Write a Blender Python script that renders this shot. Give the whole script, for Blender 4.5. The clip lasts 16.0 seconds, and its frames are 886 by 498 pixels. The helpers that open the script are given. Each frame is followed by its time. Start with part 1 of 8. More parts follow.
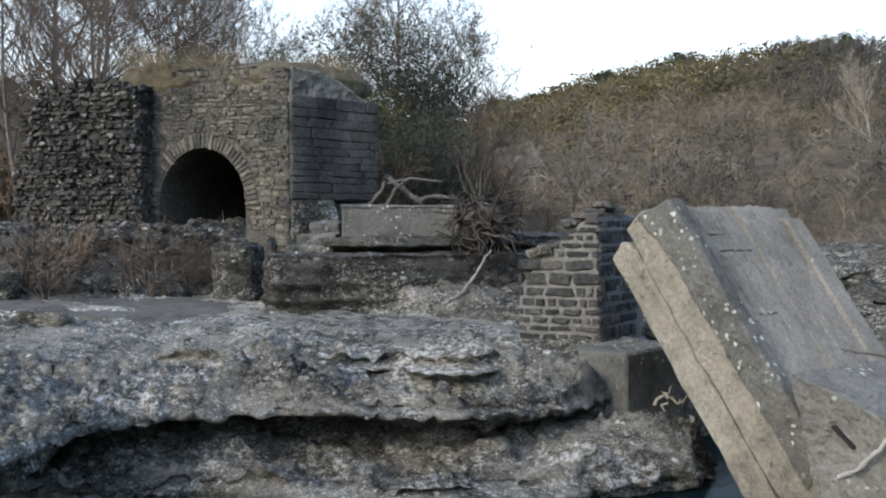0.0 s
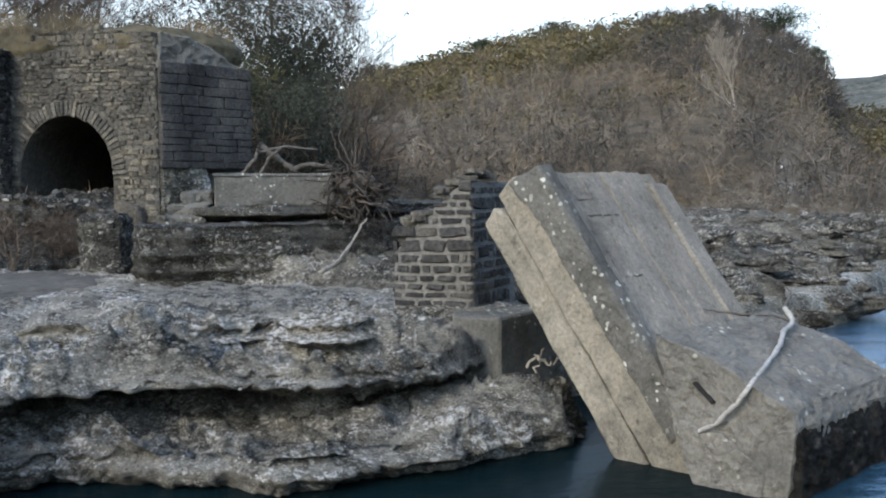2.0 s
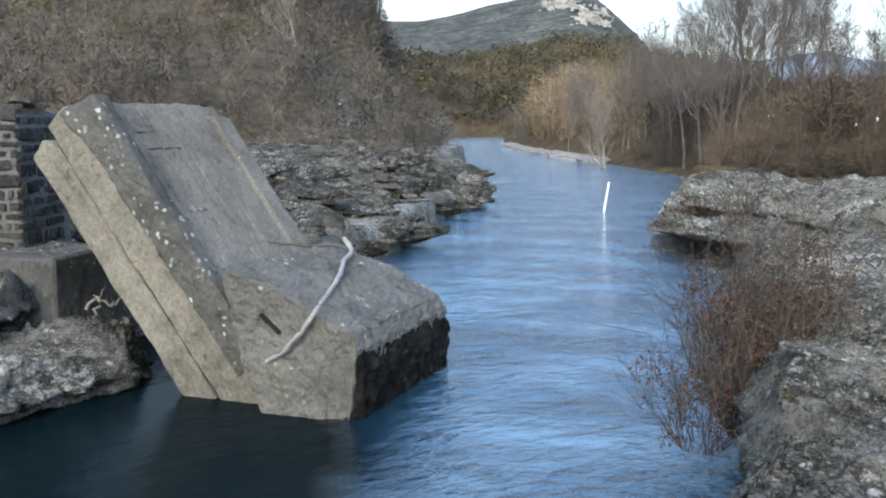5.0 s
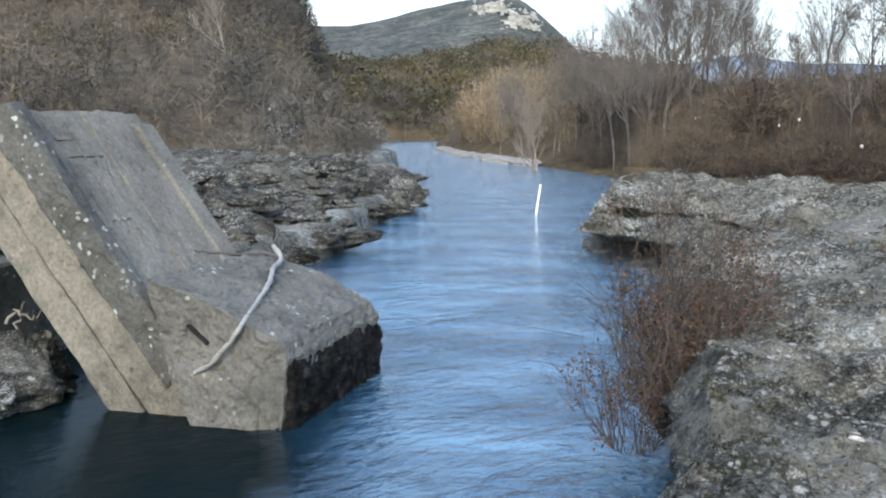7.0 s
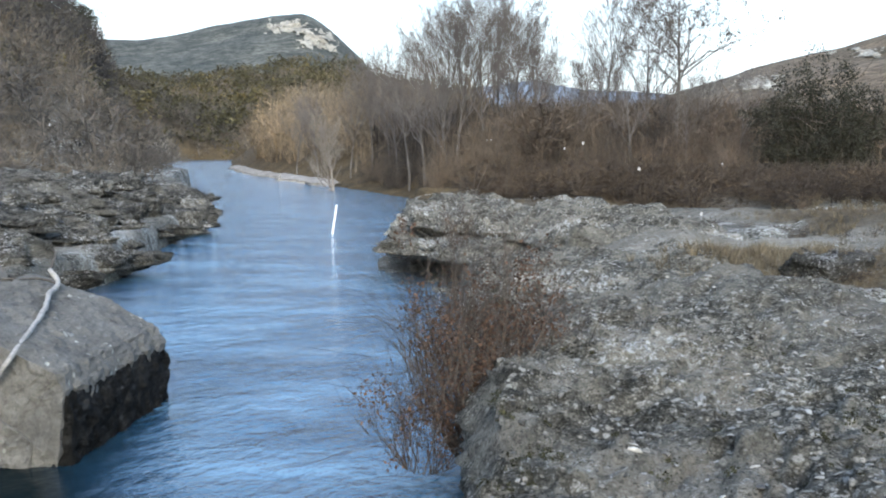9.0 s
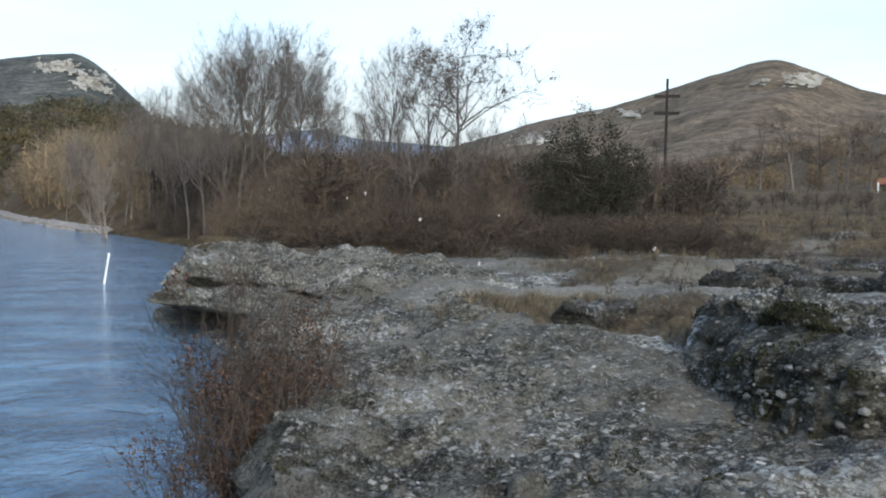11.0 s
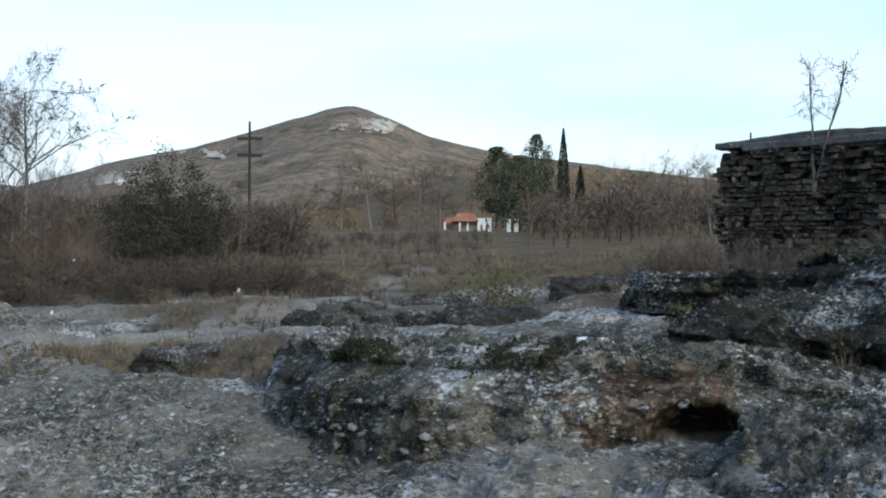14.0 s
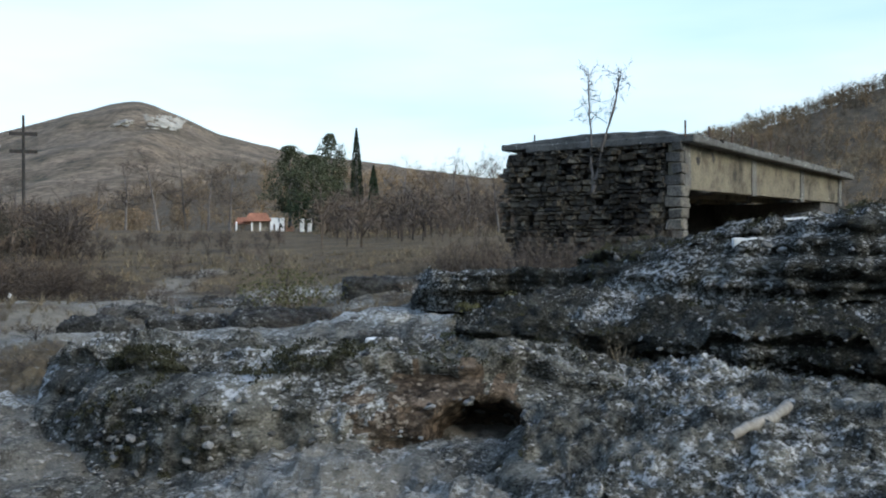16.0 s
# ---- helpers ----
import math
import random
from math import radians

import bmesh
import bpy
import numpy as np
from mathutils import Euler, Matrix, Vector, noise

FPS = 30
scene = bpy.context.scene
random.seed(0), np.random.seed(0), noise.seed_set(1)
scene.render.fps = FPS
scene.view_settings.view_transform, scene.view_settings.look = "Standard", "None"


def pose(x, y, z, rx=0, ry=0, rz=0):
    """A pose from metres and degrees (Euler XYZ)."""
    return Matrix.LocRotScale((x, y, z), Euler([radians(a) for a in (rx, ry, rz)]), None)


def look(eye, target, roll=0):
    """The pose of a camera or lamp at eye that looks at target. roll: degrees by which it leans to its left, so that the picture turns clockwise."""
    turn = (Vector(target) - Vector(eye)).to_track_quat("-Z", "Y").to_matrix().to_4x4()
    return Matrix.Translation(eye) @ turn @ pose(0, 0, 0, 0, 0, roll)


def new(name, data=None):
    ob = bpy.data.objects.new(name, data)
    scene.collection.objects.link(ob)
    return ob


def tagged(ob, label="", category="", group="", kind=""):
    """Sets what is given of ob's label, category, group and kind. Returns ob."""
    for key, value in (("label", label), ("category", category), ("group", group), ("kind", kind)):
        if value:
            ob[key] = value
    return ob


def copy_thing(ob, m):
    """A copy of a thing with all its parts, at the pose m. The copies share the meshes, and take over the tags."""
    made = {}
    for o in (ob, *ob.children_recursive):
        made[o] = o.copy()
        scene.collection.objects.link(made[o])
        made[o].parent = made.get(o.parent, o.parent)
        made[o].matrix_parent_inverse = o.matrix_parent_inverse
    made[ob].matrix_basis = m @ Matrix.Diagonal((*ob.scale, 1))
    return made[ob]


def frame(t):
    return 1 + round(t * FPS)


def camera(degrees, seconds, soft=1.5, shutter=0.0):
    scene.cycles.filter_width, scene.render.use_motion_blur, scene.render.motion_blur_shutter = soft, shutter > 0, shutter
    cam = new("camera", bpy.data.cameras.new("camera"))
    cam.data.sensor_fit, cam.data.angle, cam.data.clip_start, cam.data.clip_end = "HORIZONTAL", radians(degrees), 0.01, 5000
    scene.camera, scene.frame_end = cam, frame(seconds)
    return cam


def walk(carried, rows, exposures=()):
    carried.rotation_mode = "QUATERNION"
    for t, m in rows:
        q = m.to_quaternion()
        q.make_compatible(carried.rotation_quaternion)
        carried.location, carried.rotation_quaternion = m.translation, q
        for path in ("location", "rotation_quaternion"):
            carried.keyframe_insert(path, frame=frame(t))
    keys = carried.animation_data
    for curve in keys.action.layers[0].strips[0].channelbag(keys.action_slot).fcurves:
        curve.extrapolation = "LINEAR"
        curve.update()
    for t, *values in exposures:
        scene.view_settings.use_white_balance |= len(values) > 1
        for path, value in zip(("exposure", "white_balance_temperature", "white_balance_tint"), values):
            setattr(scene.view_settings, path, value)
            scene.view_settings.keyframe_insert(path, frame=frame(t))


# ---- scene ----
cam = camera(47.19, 16.0, soft=2.0)
# seconds, x, y, z, yaw, pitch, roll
PATH = [
    (0.0, 0.000, 0.000, 3.000, -0.000, -1.219, 0.110),
    (0.5, 0.019, 0.007, 2.995, -1.513, -1.532, 0.235),
    (1.0, 0.041, 0.005, 2.989, -3.010, -1.902, 0.396),
    (1.5, 0.064, 0.002, 2.986, -4.548, -2.398, 0.515),
    (2.0, 0.085, 0.003, 2.983, -6.763, -3.029, 0.635),
    (2.5, 0.093, 0.014, 2.981, -9.882, -3.776, 0.640),
    (3.0, 0.086, 0.033, 2.975, -13.889, -4.597, 0.497),
    (3.5, 0.094, 0.046, 2.968, -18.686, -5.398, 0.321),
    (4.0, 0.108, 0.044, 2.968, -23.976, -6.239, 0.026),
    (4.5, 0.109, 0.049, 2.967, -28.295, -6.733, -0.301),
    (4.7, 0.109, 0.049, 2.967, -29.595, -6.813, -0.301),
    (6.8, 0.187, 0.083, 2.971, -33.980, -6.564, 0.401),
    (7.0, 0.187, 0.083, 2.971, -34.720, -6.564, 0.401),
    (7.5, 0.216, 0.088, 2.967, -37.166, -6.473, 0.401),
    (8.0, 0.250, 0.103, 2.972, -40.232, -6.366, 0.096),
    (8.2, 0.250, 0.103, 2.972, -41.402, -6.186, 0.096),
    (10.3, 0.351, 0.130, 2.975, -53.542, -3.715, -1.113),
    (10.5, 0.351, 0.130, 2.975, -54.672, -3.335, -1.113),
    (11.0, 0.343, 0.103, 2.981, -58.213, -2.537, -1.115),
    (11.5, 0.334, 0.073, 2.989, -62.043, -1.766, -0.930),
    (12.0, 0.325, 0.041, 3.001, -65.912, -1.104, -0.637),
    (12.5, 0.311, 0.015, 3.006, -69.768, -0.593, -0.482),
    (13.0, 0.289, -0.003, 3.013, -73.634, -0.250, -0.428),
    (13.5, 0.268, -0.019, 3.019, -77.484, -0.059, -0.297),
    (14.0, 0.256, -0.042, 3.021, -81.229, 0.015, -0.188),
    (14.5, 0.252, -0.059, 3.026, -84.655, 0.057, -0.088),
    (15.0, 0.264, -0.076, 3.031, -87.717, 0.045, 0.137),
    (15.5, 0.296, -0.092, 3.033, -90.427, 0.019, 0.293),
    (16.0, 0.339, -0.101, 3.031, -92.810, -0.024, 0.293),
]
walk(cam, [(t, pose(x, y, z, 90 + pitch, roll, yaw)) for t, x, y, z, yaw, pitch, roll in PATH],
     exposures=[(0.0, -0.02, 6300, 9), (4.5, 0.0, 6100, 7), (8.0, 0.1, 6150, 7), (10.5, -0.02, 6150, 7), (11.0, -0.52, 6200, 7), (12.5, -0.5, 6050, 6), (16.0, -0.45, 5850, 5)])

# ---- light: bright thin cloud, a low soft sun ----
SUN_AZ, SUN_EL = 222.0, 26.0      # degrees clockwise from +y, and above the horizon
world = bpy.data.worlds.new("sky")
scene.world = world
world.use_nodes = True
wn, wl = world.node_tree.nodes, world.node_tree.links
wn.clear()
w_out = wn.new("ShaderNodeOutputWorld")
w_bg = wn.new("ShaderNodeBackground")
w_sky = wn.new("ShaderNodeTexSky")
w_sky.sky_type = "NISHITA"
w_sky.sun_disc = False
w_sky.sun_elevation, w_sky.sun_rotation = radians(SUN_EL), radians(SUN_AZ)
w_sky.dust_density, w_sky.ozone_density = 2.0, 1.0
w_gain = wn.new("ShaderNodeMixRGB")
w_gain.blend_type = "MULTIPLY"
w_gain.inputs[0].default_value = 1.0
w_lift = wn.new("ShaderNodeValToRGB")              # hazy low down, deep blue above
w_lift.color_ramp.elements[0].position, w_lift.color_ramp.elements[0].color = 0.05, (0.16, 0.215, 0.235, 1)
w_lift.color_ramp.elements[1].position, w_lift.color_ramp.elements[1].color = 0.55, (0.6, 0.625, 0.67, 1)
w_co = wn.new("ShaderNodeTexCoord")
w_map = wn.new("ShaderNodeMapping")
w_map.inputs["Scale"].default_value = (1.3, 1.3, 7.0)
w_noise = wn.new("ShaderNodeTexNoise")
w_noise.inputs["Scale"].default_value = 1.6
w_noise.inputs["Detail"].default_value = 5.0
w_ramp = wn.new("ShaderNodeValToRGB")
w_ramp.color_ramp.elements[0].position = 0.3
w_ramp.color_ramp.elements[0].color = (0.5, 0.5, 0.5, 1)
w_ramp.color_ramp.elements[1].position = 0.66
w_mix = wn.new("ShaderNodeMixRGB")
w_mix.inputs[2].default_value = (1.7, 1.77, 1.8, 1)
w_bg.inputs["Strength"].default_value = 1.0
wl.new(w_sky.outputs[0], w_gain.inputs[1])
wl.new(w_co.outputs["Generated"], w_map.inputs["Vector"])
wl.new(w_map.outputs[0], w_noise.inputs["Vector"])
w_north = wn.new("ShaderNodeMath")                 # cloud thickens towards +y
w_north.operation = "MULTIPLY_ADD"
w_north.inputs[1].default_value = 0.24
w_sep = wn.new("ShaderNodeSeparateXYZ")
wl.new(w_co.outputs["Generated"], w_sep.inputs[0])
wl.new(w_sep.outputs["Y"], w_north.inputs[0])
wl.new(w_noise.outputs["Fac"], w_north.inputs[2])
wl.new(w_north.outputs[0], w_ramp.inputs[0])
wl.new(w_sep.outputs["Z"], w_lift.inputs[0])
wl.new(w_lift.outputs[0], w_gain.inputs[2])
w_high = wn.new("ShaderNodeValToRGB")              # thin cloud low down, blue overhead
w_high.color_ramp.elements[0].position, w_high.color_ramp.elements[0].color = 0.05, (1, 1, 1, 1)
w_high.color_ramp.elements[1].position, w_high.color_ramp.elements[1].color = 0.42, (0.14, 0.14, 0.14, 1)
wl.new(w_sep.outputs["Z"], w_high.inputs[0])
w_cover = wn.new("ShaderNodeMixRGB")
w_cover.blend_type = "MULTIPLY"
w_cover.inputs[0].default_value = 1.0
wl.new(w_ramp.outputs[0], w_cover.inputs[1])
wl.new(w_high.outputs[0], w_cover.inputs[2])
wl.new(w_cover.outputs[0], w_mix.inputs[0])
wl.new(w_gain.outputs[0], w_mix.inputs[1])
wl.new(w_mix.outputs[0], w_bg.inputs["Color"])
wl.new(w_bg.outputs[0], w_out.inputs["Surface"])
sun = new("sun", bpy.data.lights.new("sun", "SUN"))
sun.data.energy, sun.data.angle, sun.data.color = 1.5, radians(12), (1.0, 0.86, 0.68)
sun_dir = Vector((math.sin(radians(SUN_AZ)) * math.cos(radians(SUN_EL)), math.cos(radians(SUN_AZ)) * math.cos(radians(SUN_EL)), math.sin(radians(SUN_EL))))
sun.matrix_world = look(sun_dir * 50, (0, 0, 0))

# ---- materials ----
def material(name, rough=0.85, metal=0.0):
    m = bpy.data.materials.new(name)
    m.use_nodes = True
    b = m.node_tree.nodes["Principled BSDF"]
    b.inputs["Roughness"].default_value, b.inputs["Metallic"].default_value = rough, metal
    b.inputs["Specular IOR Level"].default_value = 0.12 if rough > 0.7 else 0.5      # dry stone, earth and twigs have no sheen
    return m, m.node_tree.nodes, m.node_tree.links, b


def ramp_node(nodes, links, source, stops):
    r = nodes.new("ShaderNodeValToRGB")
    e = r.color_ramp.elements
    while len(e) < len(stops):
        e.new(0.5)
    for k, (p, c) in enumerate(stops):
        e[k].position, e[k].color = p, (*c, 1) if len(c) == 3 else c
    links.new(source, r.inputs[0])
    return r.outputs[0]


def noise_node(nodes, links, co, scale, detail=5.0, rough=0.6, stretch=(1, 1, 1), kind="noise"):
    mp = nodes.new("ShaderNodeMapping")
    mp.inputs["Scale"].default_value = stretch
    links.new(co, mp.inputs["Vector"])
    if kind == "noise":
        n = nodes.new("ShaderNodeTexNoise")
        n.inputs["Detail"].default_value, n.inputs["Roughness"].default_value = detail, rough
    else:
        n = nodes.new("ShaderNodeTexVoronoi")
        n.feature = kind
    n.inputs["Scale"].default_value = scale
    links.new(mp.outputs[0], n.inputs["Vector"])
    return n


def mix_node(nodes, links, fac, a, b, mode="MIX"):
    m = nodes.new("ShaderNodeMixRGB")
    m.blend_type = mode
    for k, v in enumerate((fac, a, b)):
        if isinstance(v, (int, float)):
            m.inputs[k].default_value = v
        elif isinstance(v, tuple):
            m.inputs[k].default_value = (*v, 1)
        else:
            links.new(v, m.inputs[k])
    return m.outputs[0]


def bump_node(nodes, links, bsdf, heights):
    last = None
    for src, strength, dist in heights:
        b = nodes.new("ShaderNodeBump")
        b.inputs["Strength"].default_value, b.inputs["Distance"].default_value = strength, dist
        links.new(src, b.inputs["Height"])
        if last:
            links.new(last, b.inputs["Normal"])
        last = b.outputs[0]
    links.new(last, bsdf.inputs["Normal"])


def position(nodes):
    return nodes.new("ShaderNodeNewGeometry").outputs["Position"]


def pebbly(n, l, co, dark, mid, pale, bright, scale, moss, flat, silt=0.5):
    """Weathered conglomerate: pebbles of two sizes in a dark matrix, pale crust, black moss, silt on the level parts; the colour and the relief."""
    warp = noise_node(n, l, co, 5.0, 4, 0.7)
    shift = n.new("ShaderNodeVectorMath")
    shift.operation = "MULTIPLY_ADD"
    l.new(warp.outputs["Color"], shift.inputs[0])
    shift.inputs[1].default_value = (0.06, 0.06, 0.05)
    l.new(co, shift.inputs[2])
    wco = shift.outputs[0]
    big = noise_node(n, l, co, 0.5, 6, 0.62)
    beds = noise_node(n, l, wco, 2.2, 7, 0.72, (1, 1, 3.2))
    fine = noise_node(n, l, wco, 34.0, 5, 0.75, (1, 1, flat))
    crust = noise_node(n, l, wco, 12.0, 7, 0.8, (1, 1, flat))
    zone = noise_node(n, l, co, 1.1, 6, 0.7, (1, 1, 1.4))
    large = noise_node(n, l, wco, scale * 0.55, kind="F1", stretch=(1, 1, flat * 1.2))
    small = noise_node(n, l, wco, scale * 1.7, kind="F1", stretch=(1, 1, flat))
    tint = lambda k: tuple(c * k for c in mid)
    col = ramp_node(n, l, big.outputs["Fac"], [(0.34, tint(0.66)), (0.5, tint(0.9)), (0.66, tuple(c * k for c, k in zip(mid, (1.16, 1.12, 1.02))))])
    col = mix_node(n, l, 1.0, col, ramp_node(n, l, beds.outputs["Fac"], [(0.36, (0.42, 0.42, 0.41)), (0.46, (0.86, 0.86, 0.85)), (0.62, (1.2, 1.2, 1.18))]), "MULTIPLY")
    stony = ramp_node(n, l, zone.outputs["Fac"], [(0.4, (0.12, 0.12, 0.12)), (0.56, (1, 1, 1))])
    for peb, rim, few in ((small, 0.42, 0.25), (large, 0.4, 0.5)):
        sep = n.new("ShaderNodeSeparateColor")
        l.new(peb.outputs["Color"], sep.inputs[0])
        gap = ramp_node(n, l, peb.outputs["Distance"], [(rim, (1, 1, 1)), (rim + 0.2, (0.5, 0.5, 0.49))])
        col = mix_node(n, l, stony, col, mix_node(n, l, 1.0, col, gap, "MULTIPLY"))
        disc = ramp_node(n, l, peb.outputs["Distance"], [(rim - 0.1, (1, 1, 1)), (rim, (0, 0, 0))])
        own = ramp_node(n, l, sep.outputs[0], [(0.0, tint(0.4)), (0.4, tint(0.85)), (0.78, tint(1.45)), (0.9, tuple((c + p) / 2 for c, p in zip(mid, pale))), (1.0, pale)])
        some = ramp_node(n, l, sep.outputs[1], [(few, (0, 0, 0)), (few + 0.04, (0.92, 0.92, 0.92))])
        col = mix_node(n, l, mix_node(n, l, 1.0, mix_node(n, l, 1.0, disc, some, "MULTIPLY"), stony, "MULTIPLY"), col, own)
    if silt:
        up = n.new("ShaderNodeSeparateXYZ")
        l.new(n.new("ShaderNodeNewGeometry").outputs["Normal"], up.inputs[0])
        level = ramp_node(n, l, up.outputs["Z"], [(0.86, (0, 0, 0)), (0.97, (1, 1, 1))])
        lies = ramp_node(n, l, zone.outputs["Fac"], [(0.36 + 0.12 * silt, (1, 1, 1)), (0.44 + 0.12 * silt, (0, 0, 0))])
        col = mix_node(n, l, mix_node(n, l, 1.0, level, lies, "MULTIPLY"), col, mix_node(n, l, 0.5, (mid[0] * 0.98, mid[1] * 0.93, mid[2] * 0.86), col))
    # pale crust in flakes, thickest where the broad weathering is pale
    patch = ramp_node(n, l, big.outputs["Fac"], [(0.42, (0.0, 0.0, 0.0)), (0.6, (0.14, 0.14, 0.14))])
    lift = mix_node(n, l, 1.0, crust.outputs["Fac"], patch, "ADD")
    e0 = 0.77 - bright * 0.75
    flake = ramp_node(n, l, lift, [(e0, (0, 0, 0)), (e0 + 0.03, (0.75, 0.75, 0.75))])
    col = mix_node(n, l, flake, col, pale)
    if moss:
        mo = noise_node(n, l, co, 1.5, 9, 0.8, (1, 1, 1.3))
        mm = ramp_node(n, l, mo.outputs["Fac"], [(0.63 - moss * 0.15, (0, 0, 0)), (0.68 - moss * 0.15, (0.92, 0.92, 0.92))])
        speck = ramp_node(n, l, fine.outputs["Fac"], [(0.42, (1, 1, 1)), (0.62, (0.25, 0.25, 0.25))])
        col = mix_node(n, l, mix_node(n, l, 1.0, mm, speck, "MULTIPLY"), col, tuple(c * 0.33 for c in dark))
        speck = ramp_node(n, l, lift, [(e0 + 0.05, (0, 0, 0)), (e0 + 0.08, (0.8, 0.8, 0.8))])
        col = mix_node(n, l, speck, col, pale)
    # crevice shade put into the colour: the pits are darkened
    pit_shade = ramp_node(n, l, fine.outputs["Fac"], [(0.36, (0.12, 0.12, 0.11)), (0.45, (0.95, 0.95, 0.95)), (0.62, (1.35, 1.35, 1.35))])
    col = mix_node(n, l, 0.85, col, pit_shade, "MULTIPLY")
    return col, [(beds.outputs["Fac"], 0.9, 0.1), (crust.outputs["Fac"], 1.0, 0.04), (fine.outputs["Fac"], 0.9, 0.018), (large.outputs["Distance"], -0.9, 0.05), (small.outputs["Distance"], -0.8, 0.02)]


def conglomerate(name, dark, mid, pale, bright=0.2, scale=9.0, moss=0.0, flat=1.6, silt=0.5):
    m, n, l, b = material(name, 0.95)
    col, relief = pebbly(n, l, position(n), dark, mid, pale, bright, scale, moss, flat, silt)
    l.new(col, b.inputs["Base Color"])
    bump_node(n, l, b, relief)
    return m


def concrete(name, base, stain, lichen=0.5):
    m, n, l, b = material(name, 0.9)
    co = position(n)
    big = noise_node(n, l, co, 1.1, 6, 0.65)
    fine = noise_node(n, l, co, 22.0, 5, 0.7)
    wob = noise_node(n, l, co, 9.0, 3, 0.6)
    off = n.new("ShaderNodeVectorMath")
    off.operation = "MULTIPLY_ADD"
    l.new(wob.outputs["Color"], off.inputs[0])
    off.inputs[1].default_value = (0.1, 0.1, 0.1)
    l.new(co, off.inputs[2])
    spots = noise_node(n, l, off.outputs[0], 11.0, kind="F1")
    keep = n.new("ShaderNodeSeparateColor")
    l.new(spots.outputs["Color"], keep.inputs[0])
    area = noise_node(n, l, co, 1.7, 4, 0.6)
    col = ramp_node(n, l, big.outputs["Fac"], [(0.32, stain), (0.52, base), (0.75, tuple(min(1, c * 1.3) for c in base))])
    gr = ramp_node(n, l, fine.outputs["Fac"], [(0.3, (0.6, 0.6, 0.6)), (0.6, (1.1, 1.1, 1.1))])
    col = mix_node(n, l, 0.8, col, gr, "MULTIPLY")
    disc = ramp_node(n, l, spots.outputs["Distance"], [(0.24, (1, 1, 1)), (0.34, (0, 0, 0))])
    disc = mix_node(n, l, 1.0, disc, ramp_node(n, l, keep.outputs[0], [(0.45, (0, 0, 0)), (0.75, (1, 1, 1))]), "MULTIPLY")
    am = ramp_node(n, l, area.outputs["Fac"], [(0.62 - 0.2 * lichen, (0, 0, 0)), (0.72 - 0.2 * lichen, (1, 1, 1))])
    col = mix_node(n, l, mix_node(n, l, 1.0, disc, am, "MULTIPLY"), col, (0.42, 0.42, 0.36))
    l.new(col, b.inputs["Base Color"])
    pit = noise_node(n, l, co, 6.0, 6, 0.75)
    col = mix_node(n, l, 0.8, col, ramp_node(n, l, pit.outputs["Fac"], [(0.3, (0.35, 0.35, 0.35)), (0.42, (1, 1, 1)), (0.7, (1.2, 1.2, 1.2))]), "MULTIPLY")
    l.new(col, b.inputs["Base Color"])
    bump_node(n, l, b, [(big.outputs["Fac"], 0.7, 0.06), (pit.outputs["Fac"], 0.9, 0.05), (fine.outputs["Fac"], 0.9, 0.025)])
    return m


def plain(name, colour, rough=0.8, var=0.35, scale=6.0, bump=0.0, per_object=0.0, per_island=0.0, stretch=(1, 1, 1)):
    """One colour broken by noise at two scales, and by piece."""
    m, n, l, b = material(name, rough)
    co = position(n)
    a = noise_node(n, l, co, scale, 5, 0.65, stretch)
    c = noise_node(n, l, co, scale * 0.13, 3, 0.6)
    lo, hi = tuple(v * (1 - var) for v in colour), tuple(min(1, v * (1 + var)) for v in colour)
    col = ramp_node(n, l, a.outputs["Fac"], [(0.3, lo), (0.7, hi)])
    sh = ramp_node(n, l, c.outputs["Fac"], [(0.3, (1 - var * 0.7,) * 3), (0.7, (1 + var * 0.5,) * 3)])
    col = mix_node(n, l, 1.0, col, sh, "MULTIPLY")
    if per_object or per_island:
        src = n.new("ShaderNodeObjectInfo").outputs["Random"] if per_object else n.new("ShaderNodeNewGeometry").outputs["Random Per Island"]
        k = per_object or per_island
        col = mix_node(n, l, 1.0, col, ramp_node(n, l, src, [(0.0, (1 - k,) * 3), (1.0, (1 + k,) * 3)]), "MULTIPLY")
    if per_island:                                     # one plant unlike the next
        at = n.new("ShaderNodeAttribute")
        at.attribute_name = "tint"
        shade = ramp_node(n, l, at.outputs["Fac"], [(0.0, (1, 1, 1)), (0.02, (0.5, 0.52, 0.56)), (0.5, (0.95, 0.94, 0.92)), (1.0, (1.6, 1.4, 1.1))])
        col = mix_node(n, l, 1.0, col, shade, "MULTIPLY")
    l.new(col, b.inputs["Base Color"])
    if bump:
        bump_node(n, l, b, [(a.outputs["Fac"], 0.7, bump)])
    return m


M_ROCK_L = conglomerate("bedrock_grey", (0.055, 0.052, 0.042), (0.245, 0.234, 0.205), (0.5, 0.49, 0.46), 0.17, 13.0, 0.45)
M_ROCK_R = conglomerate("bedrock_pebbly", (0.06, 0.055, 0.036), (0.265, 0.247, 0.205), (0.52, 0.51, 0.47), 0.17, 19.0, 0.6, silt=0.7)
M_ROCK_D = conglomerate("bedrock_mossy", (0.05, 0.047, 0.03), (0.215, 0.2, 0.16), (0.56, 0.55, 0.51), 0.2, 15.0, 0.95, silt=0.2)
M_ROCK_M = conglomerate("bedrock_black_moss", (0.04, 0.038, 0.024), (0.085, 0.079, 0.06), (0.48, 0.465, 0.42), 0.18, 13.0, 1.15, silt=0)
M_ROCK_S = conglomerate("bedrock_spit", (0.045, 0.043, 0.036), (0.165, 0.155, 0.132), (0.4, 0.39, 0.36), 0.15, 10.0, 0.8)
